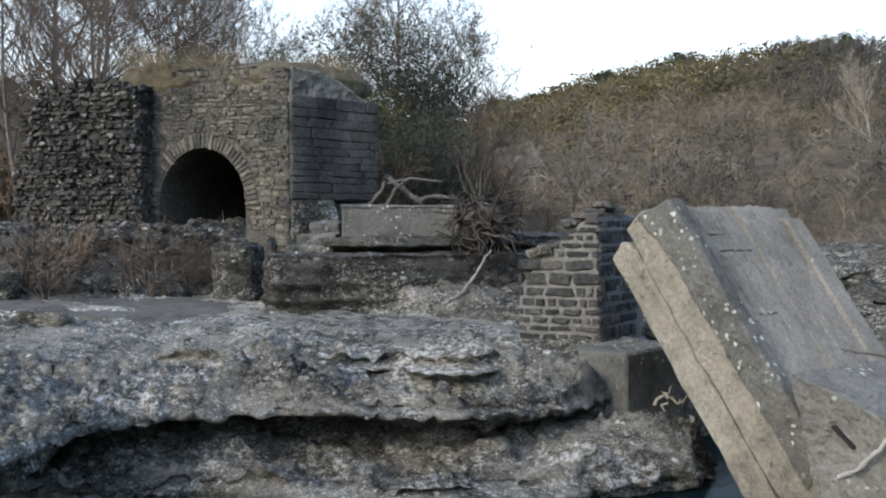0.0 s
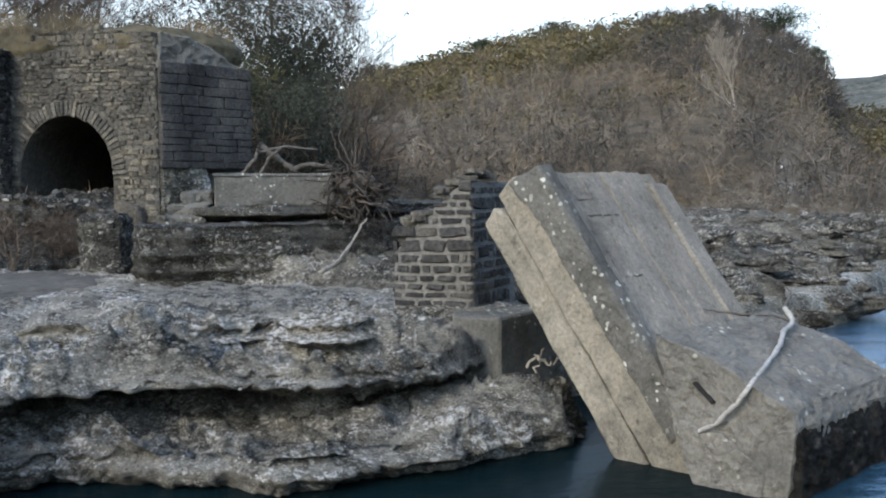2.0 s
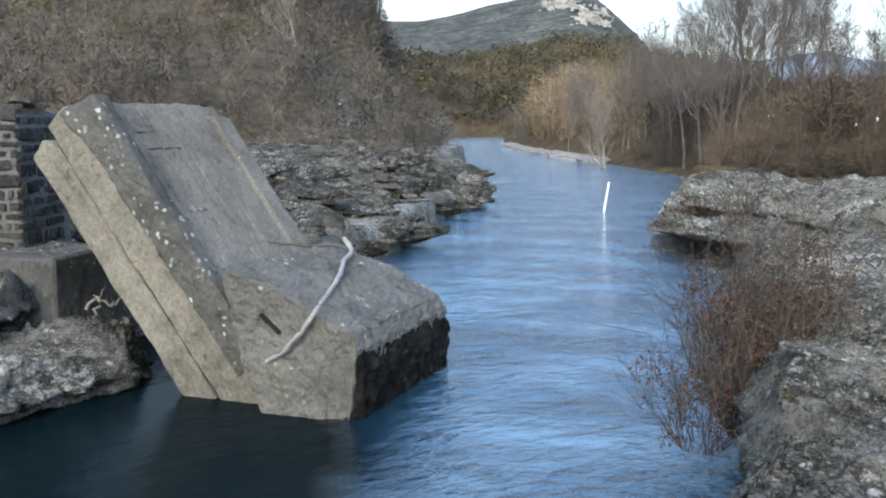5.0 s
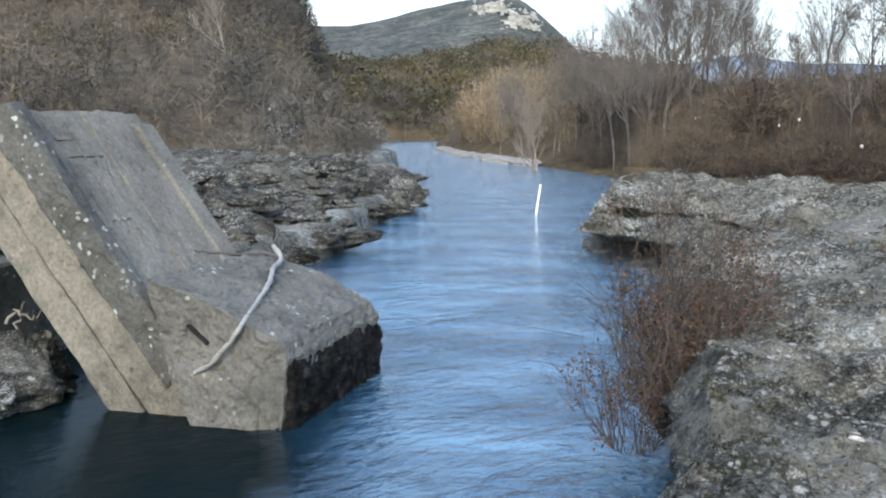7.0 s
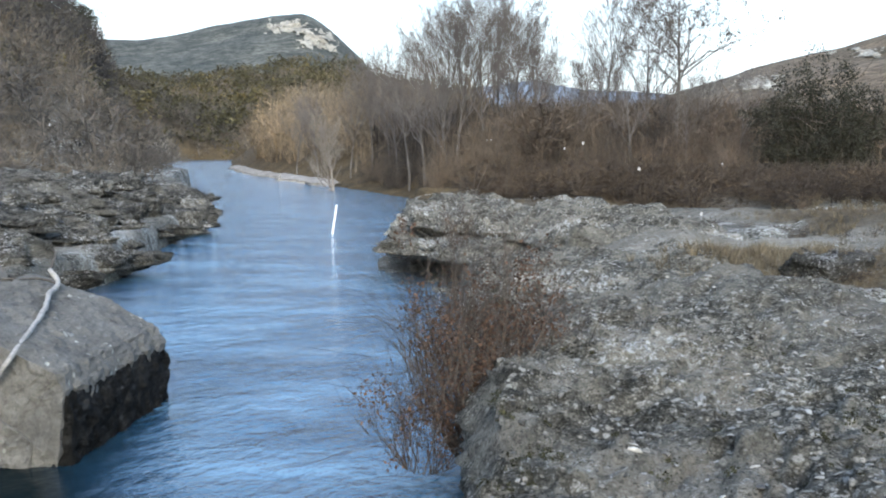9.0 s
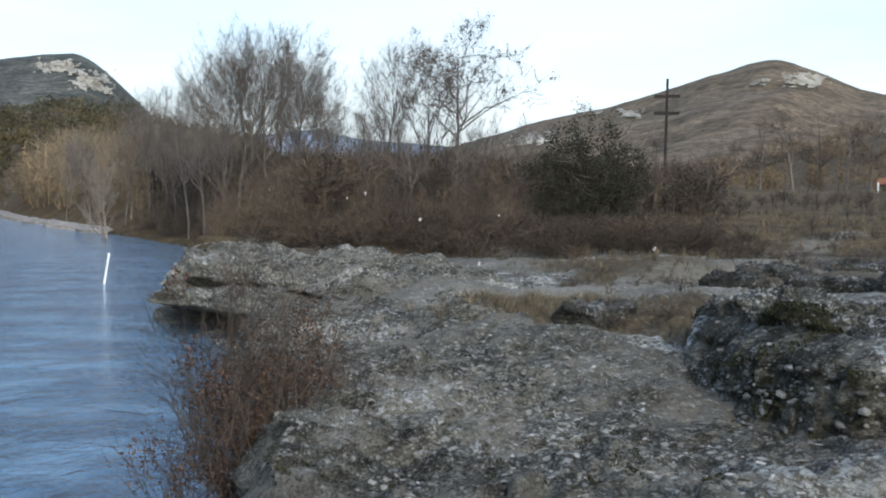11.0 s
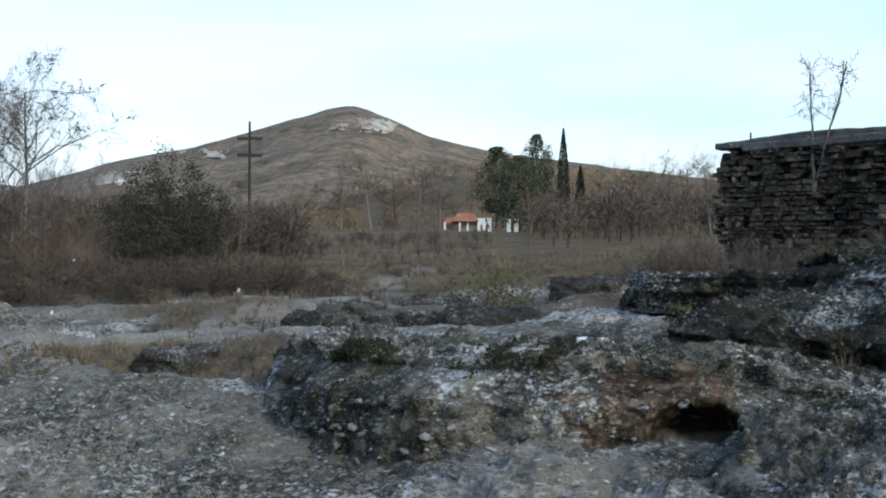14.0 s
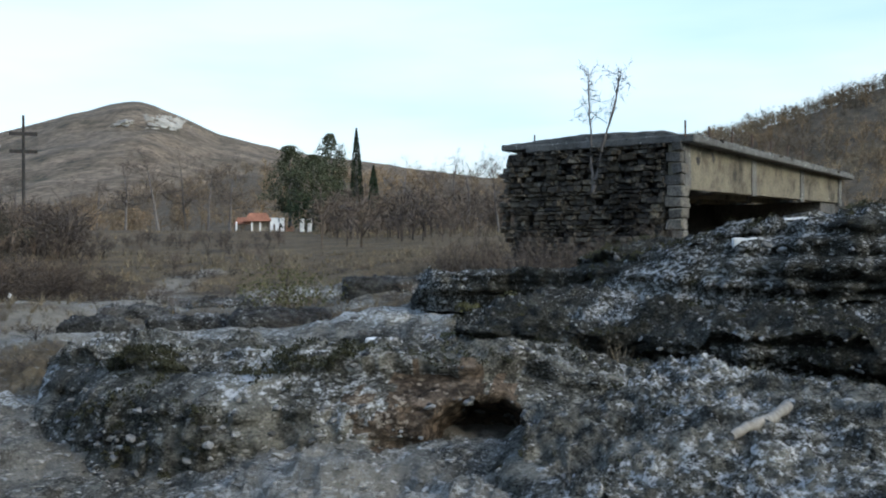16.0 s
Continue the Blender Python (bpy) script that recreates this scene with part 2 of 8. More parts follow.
M_ROCK_BED = conglomerate("bedrock_dark", (0.04, 0.038, 0.032), (0.105, 0.1, 0.088), (0.38, 0.375, 0.35), 0.15, 10.0, 0.8)
M_CONC_TOP = concrete("concrete_weathered", (0.205, 0.187, 0.154), (0.125, 0.114, 0.094), 0.35)
# wet stain, with the end face's shade put into the same dark colour
M_STAIN_SHADE = conglomerate("wet_stain_shade_concrete", (0.03, 0.03, 0.027), (0.034, 0.033, 0.03), (0.11, 0.105, 0.095), 0.05, 7.0, 0.9, 1.0, silt=0)
M_CONC_EDGE = concrete("concrete_lichened", (0.12, 0.115, 0.1), (0.06, 0.058, 0.05), 0.8)
M_END_WALL = concrete("dark_dressed_stone", (0.085, 0.083, 0.08), (0.04, 0.04, 0.039), 0.0)
M_FOOTING = concrete("concrete_footing", (0.155, 0.146, 0.125), (0.085, 0.081, 0.071), 0.5)
M_CONC_TAN = concrete("concrete_tan", (0.235, 0.212, 0.165), (0.105, 0.097, 0.08), 0.05)
M_CONC_OLD = concrete("concrete_old", (0.125, 0.12, 0.105), (0.07, 0.068, 0.06), 0.6)
M_GIRDER = concrete("concrete_girder", (0.16, 0.14, 0.097), (0.045, 0.041, 0.032), 0.0)


def old_stone(name, base, lichen, per_object=0.0, per_island=0.0):
    """Weathered building stone: each piece its own tone, with damp dark patches, pale lichen and grain."""
    m, n, l, b = material(name, 0.93)
    co = position(n)
    grain = noise_node(n, l, co, 16.0, 7, 0.75)
    damp = noise_node(n, l, co, 0.7, 6, 0.7, (1, 1, 0.6))
    spots = noise_node(n, l, co, 5.5, 8, 0.8)
    col = ramp_node(n, l, grain.outputs["Fac"], [(0.34, tuple(c * 0.4 for c in base)), (0.5, base), (0.68, tuple(c * 1.6 for c in base))])
    col = mix_node(n, l, 1.0, col, ramp_node(n, l, damp.outputs["Fac"], [(0.36, (0.45, 0.46, 0.47)), (0.5, (1, 1, 1)), (0.64, (1.3, 1.25, 1.15))]), "MULTIPLY")
    src = n.new("ShaderNodeObjectInfo").outputs["Random"] if per_object else n.new("ShaderNodeNewGeometry").outputs["Random Per Island"]
    k = per_object or per_island
    col = mix_node(n, l, 1.0, col, ramp_node(n, l, src, [(0.0, (1 - k, 1 - k, 1 - k * 0.95)), (0.7, (1, 1, 1)), (1.0, (1 + k * 1.3, 1 + k * 1.2, 1 + k))]), "MULTIPLY")
    col = mix_node(n, l, ramp_node(n, l, spots.outputs["Fac"], [(0.66 - lichen * 0.1, (0, 0, 0)), (0.7 - lichen * 0.1, (0.8, 0.8, 0.8))]), col, tuple(min(0.42, c * 2.6 + 0.12) for c in base))
    l.new(col, b.inputs["Base Color"])
    bump_node(n, l, b, [(spots.outputs["Fac"], 0.8, 0.05), (grain.outputs["Fac"], 0.9, 0.03)])
    return m


M_STONE = old_stone("rubble_stone", (0.108, 0.101, 0.086), 0.3, per_object=0.38)
M_STONE_I = old_stone("rubble_stone_mass", (0.108, 0.101, 0.086), 0.3, per_island=0.38)
M_STONE_ABUT = old_stone("abutment_stone", (0.09, 0.078, 0.058), 0.25, per_object=0.55)
M_STONE_ABUT_I = old_stone("abutment_stone_mass", (0.09, 0.078, 0.058), 0.25, per_island=0.55)
M_STONE_QUOIN = old_stone("quoin_stone", (0.115, 0.107, 0.09), 0.3, per_object=0.3)
M_STONE_END = old_stone("dark_ashlar", (0.068, 0.065, 0.06), 0.15, per_object=0.18)
M_STONE_DK = old_stone("pier_stone", (0.068, 0.066, 0.062), 0.2, per_object=0.4)
M_MORTAR_DK = plain("old_mortar", (0.075, 0.07, 0.058), 0.95, 0.5, 10.0, 0.03)
M_STONE_WING = old_stone("wing_wall_stone", (0.055, 0.052, 0.046), 1.05, per_object=0.45)
M_STONE_WING_I = old_stone("wing_wall_rubble", (0.055, 0.052, 0.046), 1.05, per_island=0.45)
M_MORTAR = plain("lime_mortar", (0.148, 0.142, 0.128), 0.95, 0.35, 14.0, 0.03)
M_BARK = plain("bark_grey", (0.13, 0.115, 0.1), 0.9, 0.35, 8.0, 0.01, per_object=0.25)
M_BARK_PALE = plain("bark_pale", (0.24, 0.21, 0.175), 0.85, 0.3, 8.0, 0.01)
M_TWIG = plain("twigs_brown", (0.102, 0.082, 0.064), 0.9, 0.45, 1.5, per_island=0.25)
M_DRIFT = plain("driftwood", (0.31, 0.295, 0.265), 0.85, 0.25, 14.0, 0.01, stretch=(1, 1, 4))
M_ROOT = plain("dark_roots", (0.05, 0.043, 0.036), 0.9, 0.4, 14.0, 0.01, per_object=0.5)
# near-black that paints the shade under the deck and in the slab's slot
M_SHADE_BLACK = plain("painted_shade_black", (0.022, 0.021, 0.019), 0.95, 0.4, 2.0, 0.02)
M_DRIFT_DK = plain("driftwood_dark", (0.085, 0.077, 0.066), 0.9, 0.4, 14.0, 0.01)
M_GREEN = plain("evergreen_leaf", (0.07, 0.063, 0.034), 0.8, 0.45, 1.0, per_island=0.35)
M_SCRUB = plain("scrub_brown", (0.112, 0.1, 0.085), 0.95, 0.55, 0.6, per_island=0.2)
M_TWIG_PALE = plain("twigs_pale", (0.135, 0.12, 0.104), 0.9, 0.4, 1.0, per_island=0.25)
M_BRAMBLE = plain("bramble_stems", (0.07, 0.057, 0.045), 0.9, 0.5, 1.2, per_island=0.3)
M_DRYLEAF = plain("dead_leaf", (0.092, 0.055, 0.035), 0.85, 0.35, 6.0, per_island=0.5)
M_STRAW = plain("dry_grass", (0.165, 0.138, 0.094), 0.95, 0.35, 4.0, per_island=0.35)
M_WHITE = plain("white_paint", (0.75, 0.74, 0.7), 0.7, 0.12, 2.0)
M_TILE = plain("roof_tile", (0.25, 0.115, 0.07), 0.85, 0.3, 3.0, 0.02)
M_IRON = plain("rusty_iron", (0.09, 0.06, 0.045), 0.8, 0.3, 20.0)
M_CYPRESS = plain("cypress_leaf", (0.025, 0.035, 0.018), 0.85, 0.35, 2.0, per_island=0.4)
M_PINE = plain("pine_leaf", (0.055, 0.062, 0.032), 0.85, 0.35, 2.0, per_island=0.4)
M_POLE = plain("pole_wood", (0.038, 0.034, 0.03), 0.9, 0.3, 5.0)
M_RAG = plain("plastic_scrap", (0.5, 0.49, 0.47), 0.6, 0.1, 9.0)


def ground_material():
    """Bare rock, dry grass and wooded slopes, told apart by the sheet's own cover values."""
    m, n, l, b = material("ground_cover", 0.95)
    co = position(n)
    at = n.new("ShaderNodeAttribute")
    at.attribute_name = "cover"
    sep = n.new("ShaderNodeSeparateXYZ")
    l.new(at.outputs["Vector"], sep.inputs[0])
    rock, relief = pebbly(n, l, co, (0.06, 0.055, 0.036), (0.23, 0.213, 0.173), (0.5, 0.49, 0.44), 0.21, 19.0, 0.5, 1.6, 0.1)
    silt = noise_node(n, l, co, 0.33, 6, 0.6)
    rock = mix_node(n, l, ramp_node(n, l, silt.outputs["Fac"], [(0.49, (0, 0, 0)), (0.58, (0.6, 0.6, 0.6))]), rock, (0.22, 0.2, 0.16))
    gfine = noise_node(n, l, co, 3.0, 8, 0.8)
    gbig = noise_node(n, l, co, 0.22, 5, 0.65)
    grass = ramp_node(n, l, gfine.outputs["Fac"], [(0.3, (0.022, 0.016, 0.008)), (0.5, (0.092, 0.068, 0.037)), (0.72, (0.18, 0.135, 0.07))])
    grass = mix_node(n, l, 1.0, grass, ramp_node(n, l, gbig.outputs["Fac"], [(0.35, (0.6, 0.6, 0.62)), (0.65, (1.35, 1.3, 1.2))]), "MULTIPLY")
    wfine = noise_node(n, l, co, 0.3, 9, 0.8)
    wood = ramp_node(n, l, wfine.outputs["Fac"], [(0.33, (0.036, 0.028, 0.017)), (0.5, (0.085, 0.067, 0.043)), (0.66, (0.138, 0.108, 0.069))])
    wl_ = noise_node(n, l, co, 0.02, 9, 0.78)
    far = ramp_node(n, l, wl_.outputs["Fac"], [(0.36, (0.045, 0.038, 0.02)), (0.48, (0.115, 0.087, 0.054)), (0.6, (0.172, 0.127, 0.08)), (0.72, (0.24, 0.18, 0.118))])
    north = n.new("ShaderNodeMapRange")
    split = n.new("ShaderNodeSeparateXYZ")
    l.new(co, split.inputs[0])
    l.new(split.outputs["Y"], north.inputs["Value"])
    for k, v in (("From Min", 600), ("From Max", 850)):
        north.inputs[k].default_value = v
    green = ramp_node(n, l, wl_.outputs["Fac"], [(0.36, (0.036, 0.039, 0.031)), (0.5, (0.08, 0.08, 0.064)), (0.64, (0.14, 0.134, 0.104)), (0.74, (0.22, 0.2, 0.155))])
    far = mix_node(n, l, north.outputs[0], far, green)
    dots = noise_node(n, l, co, 0.11, 5, 0.75)
    far = mix_node(n, l, 1.0, far, ramp_node(n, l, dots.outputs["Fac"], [(0.36, (0.45, 0.45, 0.45)), (0.5, (1, 1, 1)), (0.66, (1.4, 1.4, 1.4))]), "MULTIPLY")
    col = mix_node(n, l, sep.outputs[0], rock, grass)
    sand = n.new("ShaderNodeAttribute")
    sand.attribute_name = "sand"
    grit = ramp_node(n, l, gfine.outputs["Fac"], [(0.3, (0.17, 0.15, 0.112)), (0.7, (0.34, 0.31, 0.25))])
    col = mix_node(n, l, mix_node(n, l, 1.0, sand.outputs["Fac"], (0.62, 0.62, 0.62), "MULTIPLY"), col, grit)
    col = mix_node(n, l, sep.outputs[1], col, wood)
    col = mix_node(n, l, sep.outputs[2], col, far)
    l.new(col, b.inputs["Base Color"])
    bump_node(n, l, b, relief)
    return m


M_GROUND = ground_material()


def water_material():
    """A quick river: short ripples in the current, calm in the lee of the slab. Reflections are painted into its
    colour.
    """
    m, n, l, b = material("river_water", 0.07)
    co = position(n)
    a = noise_node(n, l, co, 0.75, 5, 0.6, (0.75, 1.0, 1))
    c = noise_node(n, l, co, 3.6, 5, 0.65, (0.7, 1.0, 1))
    b.inputs["IOR"].default_value = 2.0
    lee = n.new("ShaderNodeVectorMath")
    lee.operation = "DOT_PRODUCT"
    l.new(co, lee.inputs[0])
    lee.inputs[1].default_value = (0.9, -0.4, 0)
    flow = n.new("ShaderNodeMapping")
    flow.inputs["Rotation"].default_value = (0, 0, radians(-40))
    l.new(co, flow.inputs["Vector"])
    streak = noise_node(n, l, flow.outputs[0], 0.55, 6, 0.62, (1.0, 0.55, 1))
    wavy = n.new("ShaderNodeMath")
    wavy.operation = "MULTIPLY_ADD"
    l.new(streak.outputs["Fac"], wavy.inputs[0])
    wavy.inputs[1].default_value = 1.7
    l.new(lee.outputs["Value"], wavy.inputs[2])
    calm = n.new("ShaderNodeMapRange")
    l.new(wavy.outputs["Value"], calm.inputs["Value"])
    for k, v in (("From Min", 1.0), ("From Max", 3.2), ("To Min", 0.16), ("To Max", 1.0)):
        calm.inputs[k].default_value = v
    sky_share = n.new("ShaderNodeMapRange")
    l.new(wavy.outputs["Value"], sky_share.inputs["Value"])
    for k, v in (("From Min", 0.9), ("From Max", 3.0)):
        sky_share.inputs[k].default_value = v
    # sky reflection painted as blue streaks, the slab's dark reflection as near-black lee
    sky_streaks = ramp_node(n, l, streak.outputs["Fac"], [(0.36, (0.014, 0.045, 0.08)), (0.5, (0.036, 0.095, 0.155)), (0.62, (0.1, 0.19, 0.265))])
    l.new(mix_node(n, l, sky_share.outputs[0], (0.003, 0.0085, 0.0098), sky_streaks), b.inputs["Base Color"])
    gloss = n.new("ShaderNodeMapRange")
    l.new(wavy.outputs["Value"], gloss.inputs["Value"])
    for k, v in (("From Min", 0.8), ("From Max", 3.0), ("To Min", 0.006), ("To Max", 0.55)):
        gloss.inputs[k].default_value = v
    l.new(gloss.outputs[0], b.inputs["Specular IOR Level"])
    dull = n.new("ShaderNodeMapRange")
    l.new(wavy.outputs["Value"], dull.inputs["Value"])
    for k, v in (("From Min", 0.8), ("From Max", 2.8), ("To Min", 0.2), ("To Max", 0.06)):
        dull.inputs[k].default_value = v
    l.new(dull.outputs[0], b.inputs["Roughness"])
    last = None
    for src, dist in ((a, 0.3), (c, 0.11)):
        bp = n.new("ShaderNodeBump")
        bp.inputs["Distance"].default_value = dist
        l.new(src.outputs["Fac"], bp.inputs["Height"])
        l.new(calm.outputs[0], bp.inputs["Strength"])
        if last:
            l.new(last, bp.inputs["Normal"])
        last = bp.outputs[0]
    l.new(last, b.inputs["Normal"])
    return m


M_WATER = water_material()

# ---- small mesh kit ----
def hash3(ix, iy, iz, seed):
    h = (ix.astype(np.int64) * 374761393 + iy.astype(np.int64) * 668265263 + iz.astype(np.int64) * 2147483647 + seed * 1274126177) & 0xFFFFFFFF
    h = ((h ^ (h >> 13)) * 1274126177) & 0xFFFFFFFF
    h = ((h ^ (h >> 16)) * 2246822519) & 0xFFFFFFFF
    return ((h ^ (h >> 15)) & 0xFFFF) / 65535.0


def vnoise(x, y, z, seed=0):
    """Smooth value noise, -1 to 1, of arrays."""
    x, y, z = np.broadcast_arrays(np.asarray(x, float), np.asarray(y, float), np.asarray(z, float))
    fx, fy, fz = np.floor(x), np.floor(y), np.floor(z)
    u, v, w = x - fx, y - fy, z - fz
    u, v, w = u * u * (3 - 2 * u), v * v * (3 - 2 * v), w * w * (3 - 2 * w)
    out = 0
    for dx in (0, 1):
        for dy in (0, 1):
            for dz in (0, 1):
                out = out + hash3(fx + dx, fy + dy, fz + dz, seed) * (u if dx else 1 - u) * (v if dy else 1 - v) * (w if dz else 1 - w)
    return out * 2 - 1


def fbm(x, y, z=0.0, octaves=4, gain=0.5, seed=0, ridge=False):
    x, y, z = np.asarray(x, float), np.asarray(y, float), np.asarray(z, float)
    amp, tot, s = 1.0, 0.0, 0.0
    for k in range(octaves):
        n = vnoise(x + 17.3 * k, y - 9.1 * k, z + 5.7 * k, seed + k)
        s = s + amp * ((1 - 2 * np.abs(n)) if ridge else n)
        tot += amp
        x, y, z, amp = x * 2.03, y * 2.03, z * 2.03, amp * gain
    return s / tot


def smooth(a, b, x):
    t = np.clip((x - a) / (b - a), 0, 1)
    return t * t * (3 - 2 * t)


def mesh_object(name, verts, faces, mat, parent=None, label="", shade=False):
    me = bpy.data.meshes.new(name)
    me.from_pydata(verts, [], faces)
    for m in mat if isinstance(mat, (list, tuple)) else (mat,):
        me.materials.append(m)
    if shade:
        me.polygons.foreach_set("use_smooth", [True] * len(me.polygons))
    me.update()
    ob = new(name, me)
    ob.parent = parent
    if label:
        tagged(ob, label)
    return ob


def grid_object(name, P, mat, closed=False, shade=True, parent=None, label=""):
    """A sheet from an array of points, rows by columns."""
    r, c = P.shape[:2]
    i = np.arange(r * c).reshape(r, c)
    a, b_, cc, d = i[:-1, :-1], i[:-1, 1:], i[1:, 1:], i[1:, :-1]
    f = np.stack([a, b_, cc, d], -1).reshape(-1, 4)
    if closed:
        f = np.concatenate([f, np.stack([i[:-1, -1], i[:-1, 0], i[1:, 0], i[1:, -1]], -1)])
    me = bpy.data.meshes.new(name)
    me.vertices.add(r * c)
    me.vertices.foreach_set("co", P.reshape(-1, 3).astype(np.float32).ravel())
    me.loops.add(f.size)
    me.loops.foreach_set("vertex_index", f.ravel().astype(np.int32))
    me.polygons.add(len(f))
    me.polygons.foreach_set("loop_start", np.arange(0, f.size, 4, dtype=np.int32))
    me.materials.append(mat)
    me.update(calc_edges=True)
    me.polygons.foreach_set("use_smooth", [shade] * len(f))
    ob = new(name, me)
    ob.parent = parent
    if label:
        tagged(ob, label)
    return ob


def part(name, bm, mat, parent, label=""):
    me = bpy.data.meshes.new(name)
    bm.to_mesh(me)
    bm.free()
    for m in mat if isinstance(mat, (list, tuple)) else (mat,):
        me.materials.append(m)
    ob = new(name, me)
    ob.parent = parent
    if label:
        tagged(ob, label)
    return ob


def thing(name, label, category, at=(0, 0, 0), group="", kind=""):
    ob = new(name)
    ob.location = at
    ob.empty_display_size = 0.2
    return tagged(ob, label, category, group, kind)


def polyline(points, step):
    """A polyline resampled at even steps."""
    p = np.array(points, float)
    d = np.concatenate([[0], np.cumsum(np.linalg.norm(np.diff(p, axis=0), axis=1))])
    s = np.linspace(0, d[-1], max(2, int(d[-1] / step)))
    return np.stack([np.interp(s, d, p[:, k]) for k in range(p.shape[1])], -1)


def poly_distance(x, y, pts, closed=True):
    """Distance to a polyline, and whether inside."""
    p = np.array(pts, float)
    q = np.roll(p, -1, axis=0) if closed else p[1:]
    p = p if closed else p[:-1]
    best = np.full(x.shape, 1e9)
    inside = np.zeros(x.shape, bool)
    for (x0, y0), (x1, y1) in zip(p, q):
        dx, dy = x1 - x0, y1 - y0
        t = np.clip(((x - x0) * dx + (y - y0) * dy) / (dx * dx + dy * dy + 1e-12), 0, 1)
        best = np.minimum(best, np.hypot(x - x0 - t * dx, y - y0 - t * dy))
        if closed:
            inside ^= ((y0 > y) != (y1 > y)) & (x < (x1 - x0) * (y - y0) / (y1 - y0 + 1e-12) + x0)
    return best, inside


# ---- the lie of the land ----
LEFT_BANK = [(-60, -6), (-20, 2), (-11, 7.0), (-7.0, 10.5), (-4.6, 13.0), (-2.4, 13.6), (0.6, 13.6), (2.2, 13.8), (3.4, 14.2), (5.0, 15.6), (8.0, 18.2),
             (11.8, 21.6), (16, 27), (20, 31.8), (26, 39), (32, 52), (43, 68), (50, 83), (82, 143), (149, 265), (150, 300)]
RIGHT_BANK = [(240, 300), (170, 250), (111, 162), (77, 108), (60, 75), (52, 59), (45, 46), (29, 29.5), (22.5, 23.4), (18.0, 19.6), (16.8, 17.9), (16.2, 16.2), (15.2, 14.2), (12.6, 11.4), (9.9, 8.7),
              (8.2, 7.3), (6.9, 6.1), (6.0, 5.3), (5.3, 4.7), (4.0, 3.8), (2.4, 2.9), (0, 2.3), (-6, 1.2), (-20, -4), (-60, -14)]
RIVER = LEFT_BANK + RIGHT_BANK
HILL_LEFT = [(-60, 7.5), (-40, 8), (-24, 7.5), (-10, 7), (1.3, 6.6), (5.1, 6.9), (9.2, 8.2), (13.9, 8.8), (17.6, 9.2), (20, 9.4), (23.4, 9.0), (25.3, 8.2), (27.4, 6.4), (29.2, 4.7), (31.2, 3.4), (33.8, 2.0), (37, 0.2), (180, 0)]
HILL_MID = [(-60, 0), (20, 2), (26, 3.9), (28.7, 4.4), (31.5, 4.0), (35, 4.6), (38, 5.0), (41, 5.0), (43, 4.2), (47, 3.0), (52, 1.0), (60, 0), (180, 0)]
MOUNTAIN_FAR = [(-60, 2), (20, 4), (27.8, 5.8), (29.7, 5.9), (31.9, 6.35), (33.7, 6.8), (36.5, 7.25), (38.4, 7.5), (39.2, 7.1), (40.2, 6.35), (41.4, 5.3), (43, 3.6), (46, 2.4), (50, 2.0), (56, 1.8), (62, 1.8), (180, 1.5)]
MOUNTAIN_RIGHT = [(-60, 0), (52, 1.8), (58, 2.9), (61, 3.85), (62.7, 4.5), (66.9, 5.45), (69.5, 6.2), (72.6, 7.2), (73.8, 7.5), (74.7, 7.78), (75.6, 7.93), (76.3, 7.93), (77.0, 7.75), (78.8, 7.0), (80.4, 6.4), (83.2, 5.9), (86, 5.3), (92, 4.4), (100, 3.0), (180, 2)]
HILL_RIGHT = [(-60, 0), (66, 0.9), (72, 2.2), (78, 3.6), (82, 4.6), (86, 4.3), (91.5, 4.3), (96.5, 3.9), (102, 4.6), (108.3, 5.6), (111.8, 6.5), (114.6, 7.5), (117, 8.2), (125, 8.6), (180, 6)]


HILL_LEFT = [(a, e - 0.5 if e > 2.5 else e) for a, e in HILL_LEFT]
HILL_MID = [(a, e - 0.6 if e > 2.5 else e) for a, e in HILL_MID]
HILL_RIGHT = [(a, e - 0.3 + (0.6 if a > 100 else 0) if e > 2 else e) for a, e in HILL_RIGHT]

HILL_SPUR = [(-60, 0), (20, 7), (26, 6.0), (28, 3.9), (30.1, 2.7), (33.1, 1.4), (34.9, 0), (180, 0)]


